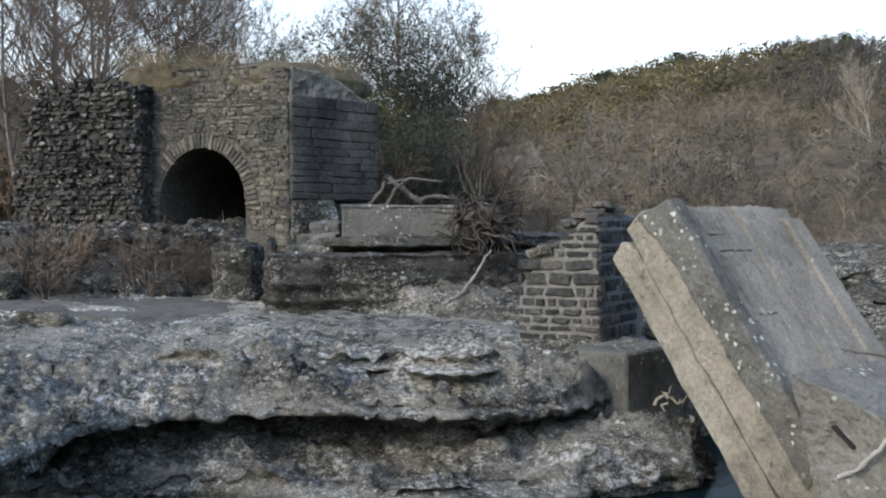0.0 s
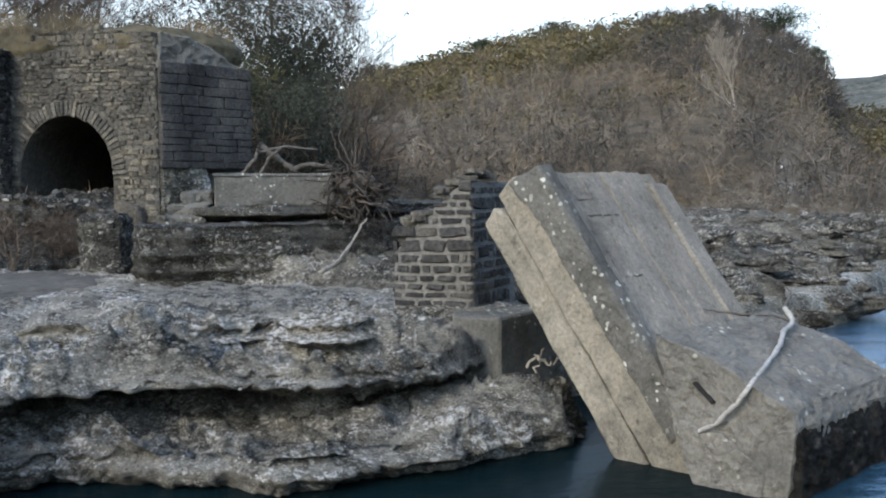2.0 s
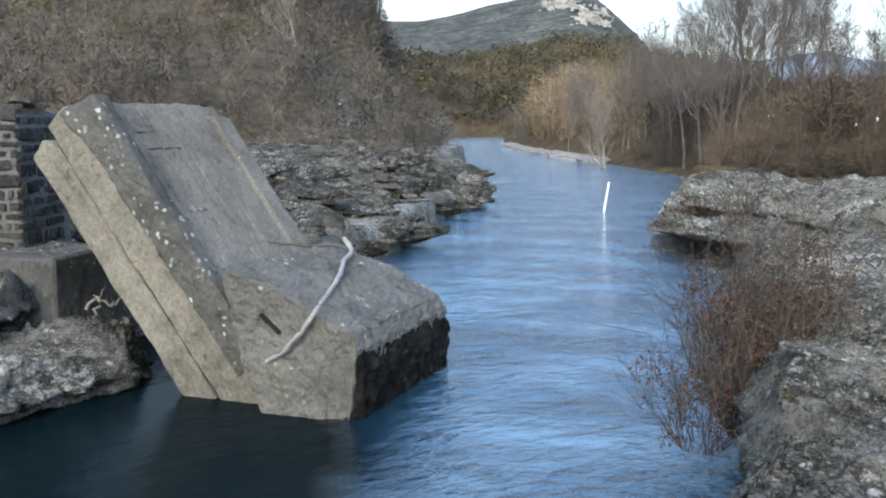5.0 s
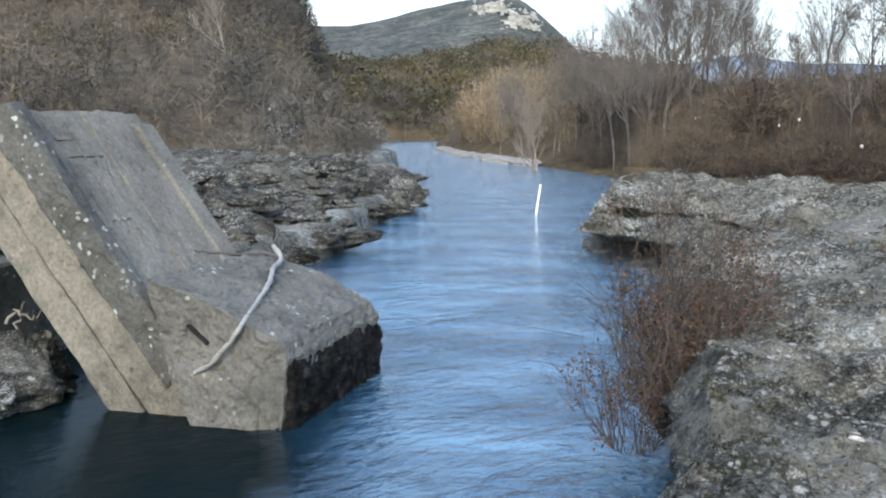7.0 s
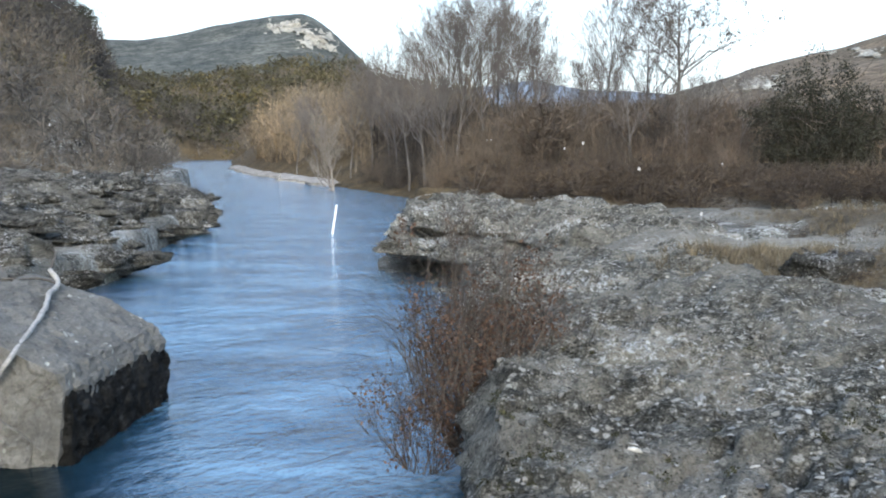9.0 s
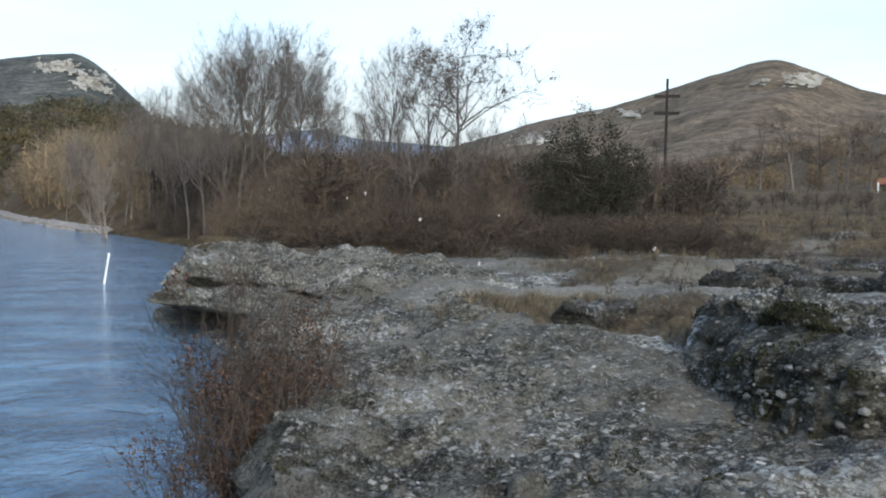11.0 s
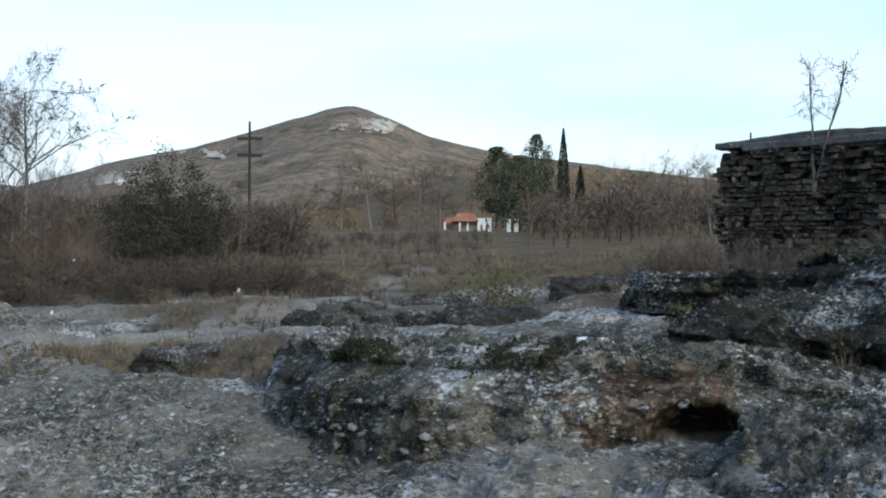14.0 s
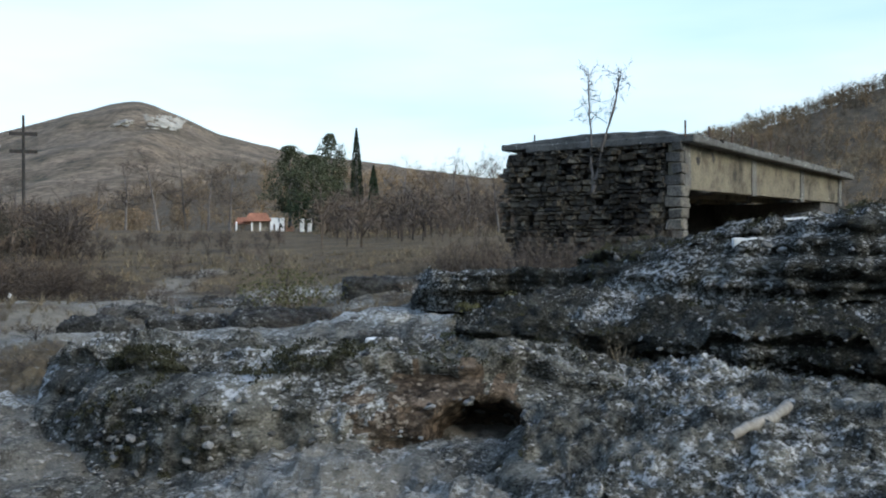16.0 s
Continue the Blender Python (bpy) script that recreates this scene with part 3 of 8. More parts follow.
def ground_height(x, y, detail=True):
    r = np.hypot(x, y)
    az = np.degrees(np.arctan2(x, y))
    d, inside = poly_distance(x, y, RIVER)
    d = np.where(inside, -d, d)
    bl, _ = poly_distance(x, y, LEFT_BANK, False)
    br, _ = poly_distance(x, y, RIGHT_BANK, False)
    left = (bl < br).astype(float)
    # left bank: a shelf that climbs slowly, then the slope under the wood
    zl = 0.75 + 0.035 * np.clip(d, 0, 25) + 0.045 * np.clip(d - 9, 0, 40) + 0.9 * smooth(0, 25, r - 40)
    # right bank: a rock platform, then the field that climbs away
    zr = 1.22 + 0.012 * np.clip(d, 0, 12) + 0.035 * np.clip(r - 34, 0, 130)
    zr = zr + 0.5 * smooth(5, -9, y) * smooth(9, 16, x) - 0.45 * smooth(3.0, 0.3, d) * (r < 45) - 0.75 * smooth(8.0, 3.0, np.hypot(x - 17.4, y - 18.2)) + 0.42 * smooth(9.5, 15.5, r) * smooth(78, 93, az) * (1 - smooth(45, 110, r))
    z = left * zl + (1 - left) * zr
    shelf = smooth(-0.5, 0.25, d)
    low_shore = smooth(40, 60, r) * (1 - left)
    z = z * (1 - low_shore * (1 - smooth(0, 9, d)))
    z = np.where(d > 0, z, 0) * shelf + (1 - shelf) * -1.6 + np.where((d > 0), 0.12 * low_shore, 0)
    far = lambda prof: np.interp(az, [p[0] for p in prof], [p[1] for p in prof])
    ridge = fbm(x * 0.02, y * 0.02, 0, 4, seed=5)
    hills = []
    for prof, foot, top, back in ((HILL_LEFT, 48, 190, 420), (HILL_MID, 300, 560, 900), (MOUNTAIN_FAR, 900, 1900, 2900), (MOUNTAIN_RIGHT, 420, 1500, 2600), (HILL_RIGHT, 170, 330, 700), (HILL_SPUR, 285, 400, 560)):
        zt = 3.0 + top * np.tan(np.radians(far(prof)))
        k = np.clip((r - foot) / (top - foot), 0, 1)
        k = (k ** 1.25) * (1 - 0.75 * smooth(top, back, r))
        hills.append(np.where(r > foot, zt * k * (1 + 0.05 * ridge * smooth(0.1, 0.6, k) * (1 - smooth(0.8, 1, k))), -5))
    hill = np.max(hills, axis=0)
    open_land = smooth(0.0, 9, d)
    z = np.where(d > 0, np.maximum(z, hill * open_land), z)
    wood = smooth(0, 6, hill - 2.5) * open_land * (r > 45)
    distant = smooth(420, 700, r) * (hill > 4)
    grass = np.where(left > 0.5, smooth(7, 12, d + 2 * fbm(x * 0.3, y * 0.3, 0, 3, seed=3)), smooth(25, 40, r + 18 * fbm(x * 0.16, y * 0.16, 0, 4, seed=8)))
    tufts = smooth(0.0, 0.22, fbm(x * 0.33 + 9, y * 0.33, 0, 4, 0.6, seed=19)) * smooth(11.5, 14, r) * smooth(60, 66, az)
    grass = np.where(left > 0.5, grass, np.maximum(grass, 0.85 * tufts))
    if detail:
        near = smooth(70, 25, r) * smooth(-0.4, 0.3, d)
        z = z + near * (0.10 * fbm(x * 0.7, y * 0.7, 0, 5, 0.55, seed=11) + 0.07 * fbm(x * 3, y * 3, 0, 5, 0.65, seed=12, ridge=True))
        # low rock steps in the platform
        t = fbm(x * 0.28 + 4, y * 0.34, 0, 4, 0.5, seed=21)
        q = t * 6
        z = z + near * (1 - left) * 0.085 * (np.floor(q) + smooth(0.46, 0.54, q - np.floor(q)))
        q = 4.5 * fbm(x * 1.5, y * 1.9 + 6, 0, 4, 0.6, seed=23)
        z = z + smooth(22, 14, r) * near * (1 - left) * 0.045 * (np.floor(q) + smooth(0.4, 0.6, q - np.floor(q)))
        z = z + smooth(60, 300, r) * (r < 600) * 1.2 * fbm(x * 0.05, y * 0.05, 0, 4, seed=31) * open_land
        z = z + distant * (9 * fbm(x * 0.006, y * 0.006, 0, 5, seed=32) + 4 * fbm(x * 0.012, y * 0.012, 0, 4, seed=33, ridge=True) * smooth(1450, 900, r))
    return z, np.stack([grass, wood, distant], -1), d


TRACK = [(53.5, 12.6), (57, 13.2), (60.5, 14.2)], [(56, 18.3), (60, 19.3), (63.6, 20.2), (67, 22), (70.5, 24), (75.4, 27.5), (76.8, 36), (80, 50)]


def sandy(x, y):
    """How much pale sand lies on the trodden track."""
    out = np.zeros(x.shape)
    for line in TRACK:
        pts = [(r * math.sin(radians(a)), r * math.cos(radians(a))) for a, r in line]
        d, _ = poly_distance(x, y, pts, False)
        out = np.maximum(out, smooth(1.5, 0.3, d + 0.9 * fbm(x * 0.9, y * 0.9, 0, 4, 0.6, seed=51)))
    return out


def build_ground():
    az = np.concatenate([np.arange(-45, 126, 0.38), np.arange(126.5, 315, 4.5)])
    r = np.concatenate([[0.02, 0.5, 1.0], 1.2 * 1.0135 ** np.arange(0, 292), np.geomspace(61, 3000, 120)])
    A, R = np.meshgrid(np.radians(az), r)
    X, Y = R * np.sin(A), R * np.cos(A)
    Z, cover, _ = ground_height(X, Y)
    ob = grid_object("ground", np.stack([X, Y, Z], -1), M_GROUND, closed=True)
    at = ob.data.attributes.new("cover", "FLOAT_VECTOR", "POINT")
    at.data.foreach_set("vector", cover.reshape(-1, 3).astype(np.float32).ravel())
    ob.data.attributes.new("sand", "FLOAT", "POINT").data.foreach_set("value", sandy(X, Y).astype(np.float32).ravel())
    return tagged(ob, "rocky river banks, dry field and wooded hills", "ground", kind="structure")


build_ground()


def build_far_ridge():
    """A last ridge, seen through the gap between the river trees; its blue colour paints the haze."""
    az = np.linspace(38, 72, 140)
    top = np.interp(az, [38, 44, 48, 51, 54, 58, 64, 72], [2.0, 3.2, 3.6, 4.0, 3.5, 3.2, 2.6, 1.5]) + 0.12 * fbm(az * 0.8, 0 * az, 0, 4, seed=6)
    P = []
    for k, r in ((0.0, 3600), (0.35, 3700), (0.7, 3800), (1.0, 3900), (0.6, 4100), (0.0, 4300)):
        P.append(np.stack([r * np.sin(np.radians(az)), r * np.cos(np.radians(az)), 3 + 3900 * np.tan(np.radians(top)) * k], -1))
    ob = grid_object("backdrop", np.array(P), plain("haze_blue_ridge", (0.2, 0.24, 0.29), 0.95, 0.15, 0.004))
    return tagged(ob, "distant mountain ridge with the haze painted as a blue colour", "mountain", kind="structure")


build_far_ridge()


def build_water():
    s = np.concatenate([np.arange(-60, 60, 1.0), np.arange(60, 420, 6)])
    X, Y = np.meshgrid(s, np.concatenate([np.arange(-20, 60, 1.0), np.arange(60, 420, 6)]))
    Z = 0.012 * fbm(X * 0.8, Y * 0.8, 0, 3, seed=41)
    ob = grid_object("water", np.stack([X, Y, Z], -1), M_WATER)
    return tagged(ob, "blue-green river with a rippled surface", "river", kind="structure")


build_water()


def ledge(name, front, back, z_front, z_back, drop, mat, label, under=0.35, step=0.07, rough=0.09, relief=None, terrace=0.0, seed=0, rows=36, lip=0.1, edge_wobble=0.2, sink=0.9, calm=None, bedding=1.2):
    """A bed of rock: its top runs from the back line to the lip of the front line, then rounds over and cuts back under."""
    f = polyline(front, step)
    n = len(f)
    b0 = np.array(back, float)
    bd = np.concatenate([[0], np.cumsum(np.linalg.norm(np.diff(b0, axis=0), axis=1))])
    bb = np.stack([np.interp(np.linspace(0, bd[-1], n), bd, b0[:, k]) for k in range(2)], -1)
    inward = bb - f
    L = np.linalg.norm(inward, axis=1, keepdims=True)
    inward = inward / L
    s = np.arange(n) * step
    wob = edge_wobble * (fbm(s * 0.55, seed * 3.7, 0, 4, 0.6, seed=seed) + 0.5 * fbm(s * 2.6, seed * 1.7, 3, 3, 0.6, seed=seed + 5))
    zf = np.interp(s, np.linspace(0, s[-1], len(z_front)), z_front) if np.ndim(z_front) else np.full(n, float(z_front))
    zb = np.interp(s, np.linspace(0, s[-1], len(z_back)), z_back) if np.ndim(z_back) else np.full(n, float(z_back))
    dr = np.interp(s, np.linspace(0, s[-1], len(drop)), drop) if np.ndim(drop) else np.full(n, float(drop))
    un = np.interp(s, np.linspace(0, s[-1], len(under)), under) if np.ndim(under) else np.full(n, float(under))
    lines = []
    for k in range(rows):                                  # the top
        v = (1 - k / rows) ** 1.7
        q = f + inward * (L * v + lip * (1 - v) + wob[:, None])
        z = zf + (zb - zf) * v
        z = z - 0.4 * max(0.0, (v - 0.72) / 0.28) ** 1.5
        lines.append(np.column_stack([q, z]))
    face = 16
    for k in range(face + 1):                              # the face and the undercut
        v = k / face
        out = lip * (1 - math.sin(min(1, v * 3.2) * math.pi / 2)) if v < 0.32 else 0.0
        cut = un * max(0, (v - 0.32) / 0.68) ** 0.75
        q = f + inward * (out + cut + wob)[:, None]
        lines.append(np.column_stack([q, zf - dr * v - 0.01]))
    P = np.array(lines)
    P[..., 2] -= sink * np.maximum(1 - smooth(0, 1.2, s), 1 - smooth(0, 1.2, s[-1] - s))[None]
    x, y, z = P[..., 0], P[..., 1], P[..., 2]
    nz = 1.0 * fbm(x * 0.9, y * 0.9, z * 2.4, 5, 0.58, seed=seed + 50)
    nr = fbm(x * 4.5, y * 4.5, z * 7.5, 4, 0.62, seed=seed + 60, ridge=True)
    strat = vnoise(x * 0.4, y * 0.4, z * 11.0, seed + 70)
    top = np.zeros(P.shape[0])
    top[:rows] = 1
    top = top[:, None]
    rl = rough if relief is None else relief
    broad = fbm(x * 0.45 + 7, y * 0.6, 0, 3, 0.5, seed=seed + 80)
    if calm:
        top = top * (1 - calm[2] * smooth(calm[0], calm[1], y))
    z2 = z + top * (0.6 * rl * broad + 0.9 * rl * nz) + rough * 0.7 * nr * (0.35 + 0.65 * top)
    if terrace:
        q = 4.2 * fbm(x * 0.55 + 3, y * 0.75 - 8, 0, 4, 0.55, seed=seed + 90)
        z2 = z2 + top * terrace * (np.floor(q) + smooth(0.44, 0.58, q - np.floor(q)))
        q = 4.5 * fbm(x * 1.5 - 5, y * 1.9 + 2, 0, 4, 0.6, seed=seed + 95)
        z2 = z2 + top * terrace * 0.5 * (np.floor(q) + smooth(0.42, 0.6, q - np.floor(q)))
        z2 = z2 + top * terrace * 0.3 * fbm(x * 8, y * 8, 0, 2, 0.7, seed=seed + 97)
    face_only = np.zeros((P.shape[0], 1))
    face_only[rows:] = 1
    push = rough * (1.1 * nz + 0.8 * nr + bedding * strat) * face_only
    x2, y2 = x + inward[None, :, 0] * push, y + inward[None, :, 1] * push
    ob = grid_object(name, np.stack([x2, y2, z2], -1), mat)
    return tagged(ob, label, "rock", kind="structure")


# left bank: lower shelf at the water, upper shelf that overhangs it, and the beds behind
ledge("rock_shelf", [(-9, 7.8), (-5.0, 9.2), (-3.5, 10.15), (-2.6, 10.8), (-1.8, 10.6), (-0.9, 10.4), (-0.36, 9.95), (0.1, 10.15), (0.67, 10.5), (1.4, 10.65), (2.2, 11.2), (2.9, 11.5), (3.3, 12.6), (3.4, 13.8)],
      [(-10, 12), (-6, 13.2), (-3, 14.2), (-1, 14.3), (0, 14.3), (1, 14.3), (1.6, 14.3), (2, 14.5), (2.2, 15)], 0.32, 0.6, 0.75, M_ROCK_L, "grey bedrock shelf undercut at the water", seed=1, under=0.9, rough=0.2, relief=0.2, terrace=0.12, rows=80)
SHELF_UP = ledge("rock_shelf", [(-14, 1.5), (-8, 4.5), (-4.6, 7.0), (-3.8, 8.4), (-3.65, 9.3), (-3.35, 10.2), (-2.9, 10.85), (-2.3, 11.2), (-1.2, 11.3), (-0.5, 11.1), (0.2, 11.0), (0.8, 11.3), (1.3, 11.6), (1.8, 12.3), (2.3, 13.2), (2.6, 14.5)],
      [(-40, 22), (-26, 26), (-16, 30), (-8, 30), (0, 30), (4, 30), (8, 30), (10, 30)], [1.15, 1.1, 1.05, 1.05, 1.05, 1.0, 0.95, 0.9], [2.1, 1.8, 1.75, 1.75, 1.8, 2.0], 0.4, M_ROCK_L, "broad grey pebbly bedrock shelf", seed=2, under=[1.2, 2.3, 2.4, 2.4, 2.2, 1.2, 0.6], rough=0.2, relief=0.28, terrace=0.17, rows=150, lip=0.2, calm=(12.5, 15.5, 0.72))
ledge("rock_bed", [(-3.6, 21.5), (-3.55, 19.8), (-3.2, 19.2), (-2.0, 19.4), (-0.9, 19.5), (0.4, 20.0), (1.6, 20.6), (4.5, 22)],
      [(-3.4, 25), (-2, 25), (2, 25), (6, 26)], 2.42, 2.6, 1.6, M_ROCK_BED, "dark stepped rock bed below the old bridge", seed=3, under=0.15, rough=0.1, rows=24, edge_wobble=0.12)
ledge("rock_bed", [(-2.9, 21.8), (-2.4, 20.4), (-1.0, 20.3), (0.6, 20.7), (1.8, 21.2), (4.5, 23)],
      [(-2.5, 25), (0, 25), (3, 25), (6, 26)], 2.78, 2.9, 0.5, M_ROCK_BED, "thin overhanging rock bed", seed=4, under=0.9, rough=0.09, rows=20, edge_wobble=0.15)
ledge("rock_bed", [(-4.6, 13.6), (-3.4, 13.1), (-2.2, 12.9), (-1.4, 12.6), (-0.6, 12.9), (0.2, 12.5), (0.9, 12.9), (1.6, 13.4)], [(-5.5, 17.5), (-3, 17.5), (0, 17.2), (1.2, 16.5)], 1.3, 1.32, 0.34, M_ROCK_L,
      "thin upper bed of the grey shelf", seed=5, under=0.6, rough=0.13, relief=0.12, terrace=0.06, rows=60, lip=0.15, edge_wobble=0.5, sink=0.4)
M_SILT = plain("wet_silt", (0.085, 0.079, 0.068), 0.8, 0.35, 5.0, 0.03)
ledge("silt_flat", [(-13, 17.0), (-9.5, 17.4), (-7.5, 18.0), (-5.6, 18.3), (-4.2, 18.9), (-3.3, 19.6)], [(-15, 23), (-10.5, 23), (-8, 23), (-6, 22.8), (-4.6, 22.6), (-3.6, 22)], 1.36, 1.55, 0.3, M_SILT, "dark wet silt on the level rock below the arch", under=-0.6, step=0.12, rough=0.05, relief=0.07, rows=40, seed=77, lip=0.3, edge_wobble=0.6, sink=0.3)
# the spit of stacked beds downstream
for k, (zt, push, dr) in enumerate(((0.55, 0.0, 0.75), (0.95, 0.9, 0.5), (1.3, 2.0, 0.45), (1.65, 3.6, 0.5))):
    fr = [(4.2, 14.6), (6, 16.6), (8.6, 19.0), (11.0, 20.9), (12.6, 22.4), (14.0, 24.6), (16.2, 27.0), (17.2, 29.5), (20.2, 31.2), (21.5, 33.5), (25.0, 37.8), (26.5, 41), (31, 50), (40, 66)]
    fr = [(x - push * 0.75, y + push * 0.6) for x, y in fr]
    ledge("rock_bed", fr, [(x - 9, y + 7) for x, y in fr], zt, zt + 0.35, dr, M_ROCK_S, "stacked grey rock bed along the river", seed=10 + k, under=1.7, step=0.1, rough=0.2, relief=0.18, terrace=0.12, rows=36, edge_wobble=2.1)
# right bank: the lip at the water, the point downstream and the mounds beyond the camera
LIP = ledge("rock_lip", [(-2, 1.7), (0.5, 2.4), (2.6, 2.9), (4.06, 3.85), (5.4, 4.75), (5.95, 5.1), (6.35, 5.7), (6.8, 5.95), (7.8, 6.7), (9.3, 8.2), (12.0, 10.9), (14.6, 13.4)],
      [(-1, -1), (2, -0.5), (4.5, 0.5), (7.5, 2), (9.5, 3.2), (13, 5.5), (17.5, 9.5)], [1.25, 1.2, 1.15, 1.1, 1.0, 1.0], [1.45, 1.4, 1.35, 1.3, 1.3], 1.3, M_ROCK_R, "pebbly rock bank that drops to the river", seed=20, under=0.45, rough=0.085, relief=0.1, terrace=0.085, rows=150, lip=0.25, edge_wobble=0.2, step=0.055)
ledge("rock_point", [(14.6, 12.6), (15.9, 14.6), (16.3, 16.4), (16.5, 17.7), (17.3, 18.8), (19.5, 20.8), (23.5, 24), (28, 28.6), (34, 34)],
      [(18, 10), (20, 12), (21.5, 14), (24, 17), (29, 22), (37, 29)], [0.78, 0.78, 0.82, 0.9, 0.95], 1.3, 0.52, M_ROCK_R, "flat rock point undercut by the river", seed=21, under=1.8, rough=0.13, relief=0.16, terrace=0.1, step=0.08, rows=70, edge_wobble=0.5)
ledge("rock_point", [(15.2, 10.5), (17.0, 14.0), (18.0, 17.0), (18.9, 19.4), (21.5, 21.4), (25.5, 25.0), (31, 30)],
      [(18.5, 8.5), (21, 11), (25, 15), (35, 24)], 1.2, 1.45, 0.4, M_ROCK_R, "upper rock bed of the point", seed=22, under=0.4, rough=0.12, terrace=0.12, step=0.08, rows=60, edge_wobble=0.6)
MOUND = ledge("rock_mound", [(13.5, 4.4), (11.0, 3.4), (9.4, 2.6), (8.5, 1.75), (8.3, 1.0), (8.3, 0.2), (8.35, -0.6), (8.6, -1.2), (8.4, -2.0), (7.6, -2.6), (7.2, -3.4), (7.0, -4.6)],
      [(15.5, 5.2), (14.2, 3.6), (13.2, 1.8), (12.9, 0), (12.5, -1.6), (11.2, -3.6), (10, -5.6)], [1.6, 1.75, 1.9, 2.0, 1.95, 1.6, 1.5], [1.7, 1.8, 1.85, 1.9, 1.9], [0.4, 0.7, 0.9, 0.95, 0.9, 0.7, 0.6], M_ROCK_D, "dark pebbly rock mound with lichen", seed=23, under=[-0.3, -0.5, -0.6, -0.6, -0.6, -0.5, -0.4, -0.25, -0.2, -0.2, -0.2, -0.15, -0.1, -0.2, -0.2, -0.15, -0.2, -0.2, -0.2, -0.2, -0.2], rough=0.15, relief=0.1, terrace=0.06, rows=150, lip=0.5, edge_wobble=0.45, step=0.045, bedding=0.35)
BED_NEAR = ledge("rock_bed", [(13.2, -0.6), (11.6, -1.0), (10.9, -2.2), (10.0, -3.4), (9.4, -4.8), (8.8, -6.5)],
      [(17, -2), (16, -3.5), (14.5, -5), (13, -7.5), (12, -9)], [2.1, 2.12, 2.15, 2.1], 2.3, 0.55, M_ROCK_M, "dark overhanging rock bed", seed=24, under=0.5, rough=0.19, relief=0.16, terrace=0.09, rows=60, edge_wobble=0.4, step=0.06)
BED_FAR = ledge("rock_bed", [(18.0, -0.4), (16.5, -0.7), (15.9, -1.5), (15.5, -2.2), (15.0, -3.0), (17, -3.6)],
      [(19.5, -0.4), (19, -1.0), (18.6, -1.7), (18.2, -2.5), (18, -3)], 2.62, 2.5, 0.6, M_ROCK_M, "low dark rock bed in dry grass", seed=25, under=0.35, rough=0.12, terrace=0.04, rows=40, edge_wobble=0.45, sink=0.5)
MOUND_TALL = ledge("rock_mound", [(17.0, -2.6), (14.6, -2.9), (13.6, -3.6), (12.6, -4.8), (11.8, -6.2), (11.0, -8.4)],
      [(21, -5), (20, -6), (19, -8), (17, -10), (15, -12)], [2.65, 2.85, 3.15, 3.5, 3.8], [3.05, 3.3, 3.75, 4.1], [0.7, 0.9, 1.0, 1.1], M_ROCK_M, "tall dark rock mound speckled with white lichen", seed=26, under=-0.5, rough=0.2, relief=0.12, terrace=0.06, rows=90, lip=0.4, edge_wobble=0.45)
APRON = ledge("rock_apron", [(9.2, -1.25), (8.3, -0.95), (7.4, -0.8), (6.6, -0.85), (5.8, -1.0), (5.0, -1.6), (4.2, -3.0), (3.4, -5.5)],
      [(10.6, -2.4), (10.2, -2.9), (9.8, -3.4), (9.4, -4.0), (9.0, -4.6), (8.4, -5.6), (7.4, -7.4)], [1.72, 1.66, 1.6, 1.55, 1.5, 1.5], [1.95, 1.95, 1.9, 1.85], 0.4, M_ROCK_D, "rough black and white conglomerate in front of the mound", seed=27, under=-0.15, rough=0.17, relief=0.12, terrace=0.07, bedding=0.4, rows=110, lip=0.3, edge_wobble=0.25, step=0.045)
M_RUST = conglomerate("rusty_clay", (0.06, 0.038, 0.022), (0.16, 0.118, 0.08), (0.38, 0.32, 0.24), 0.15, 9.0)


def hollow(rock, at, size, depth, rust_at, rust_size):
    """Digs a cave into a rock's face, and stains the clay round its mouth."""
    me = rock.data
    co = np.empty(len(me.vertices) * 3, np.float32)
    me.vertices.foreach_get("co", co)
    co = co.reshape(-1, 3).astype(float)
    nz = fbm(co[:, 0] * 4, co[:, 1] * 4, co[:, 2] * 4, 3, seed=3)
    d = np.linalg.norm((co - at) / size, axis=1) + 0.3 * nz
    rust = np.linalg.norm((co - rust_at) / rust_size, axis=1) + 0.7 * nz < 1
    co += np.array([0.98, -0.1, -0.12]) * (depth * smooth(1.0, 0.45, d))[:, None]
    me.vertices.foreach_set("co", co.astype(np.float32).ravel())
    me.materials.append(M_RUST)
    for p in me.polygons:
        if rust[p.vertices[0]]:
            p.material_index = 1
    me.update()


hollow(MOUND, (8.4, -0.78, 1.47), (0.7, 0.46, 0.4), 1.1, (8.6, -0.55, 1.58), (0.95, 0.75, 0.5))
M_GRAVEL = plain("pale_gravel", (0.3, 0.275, 0.235), 0.95, 0.3, 2.0, 0.05)
ledge("gravel_bank", [(56, 68), (59.6, 75), (76.6, 108), (92, 133), (111, 162)], [(57.6, 67.4), (61.3, 74.2), (78.6, 107), (94.2, 132), (113, 161)], 0.2, 0.55, 0.6, M_GRAVEL, "pale gravel bank at the river bend", seed=30, under=-1.2, step=0.6, rough=0.12, rows=12, edge_wobble=1.2, sink=0.4)

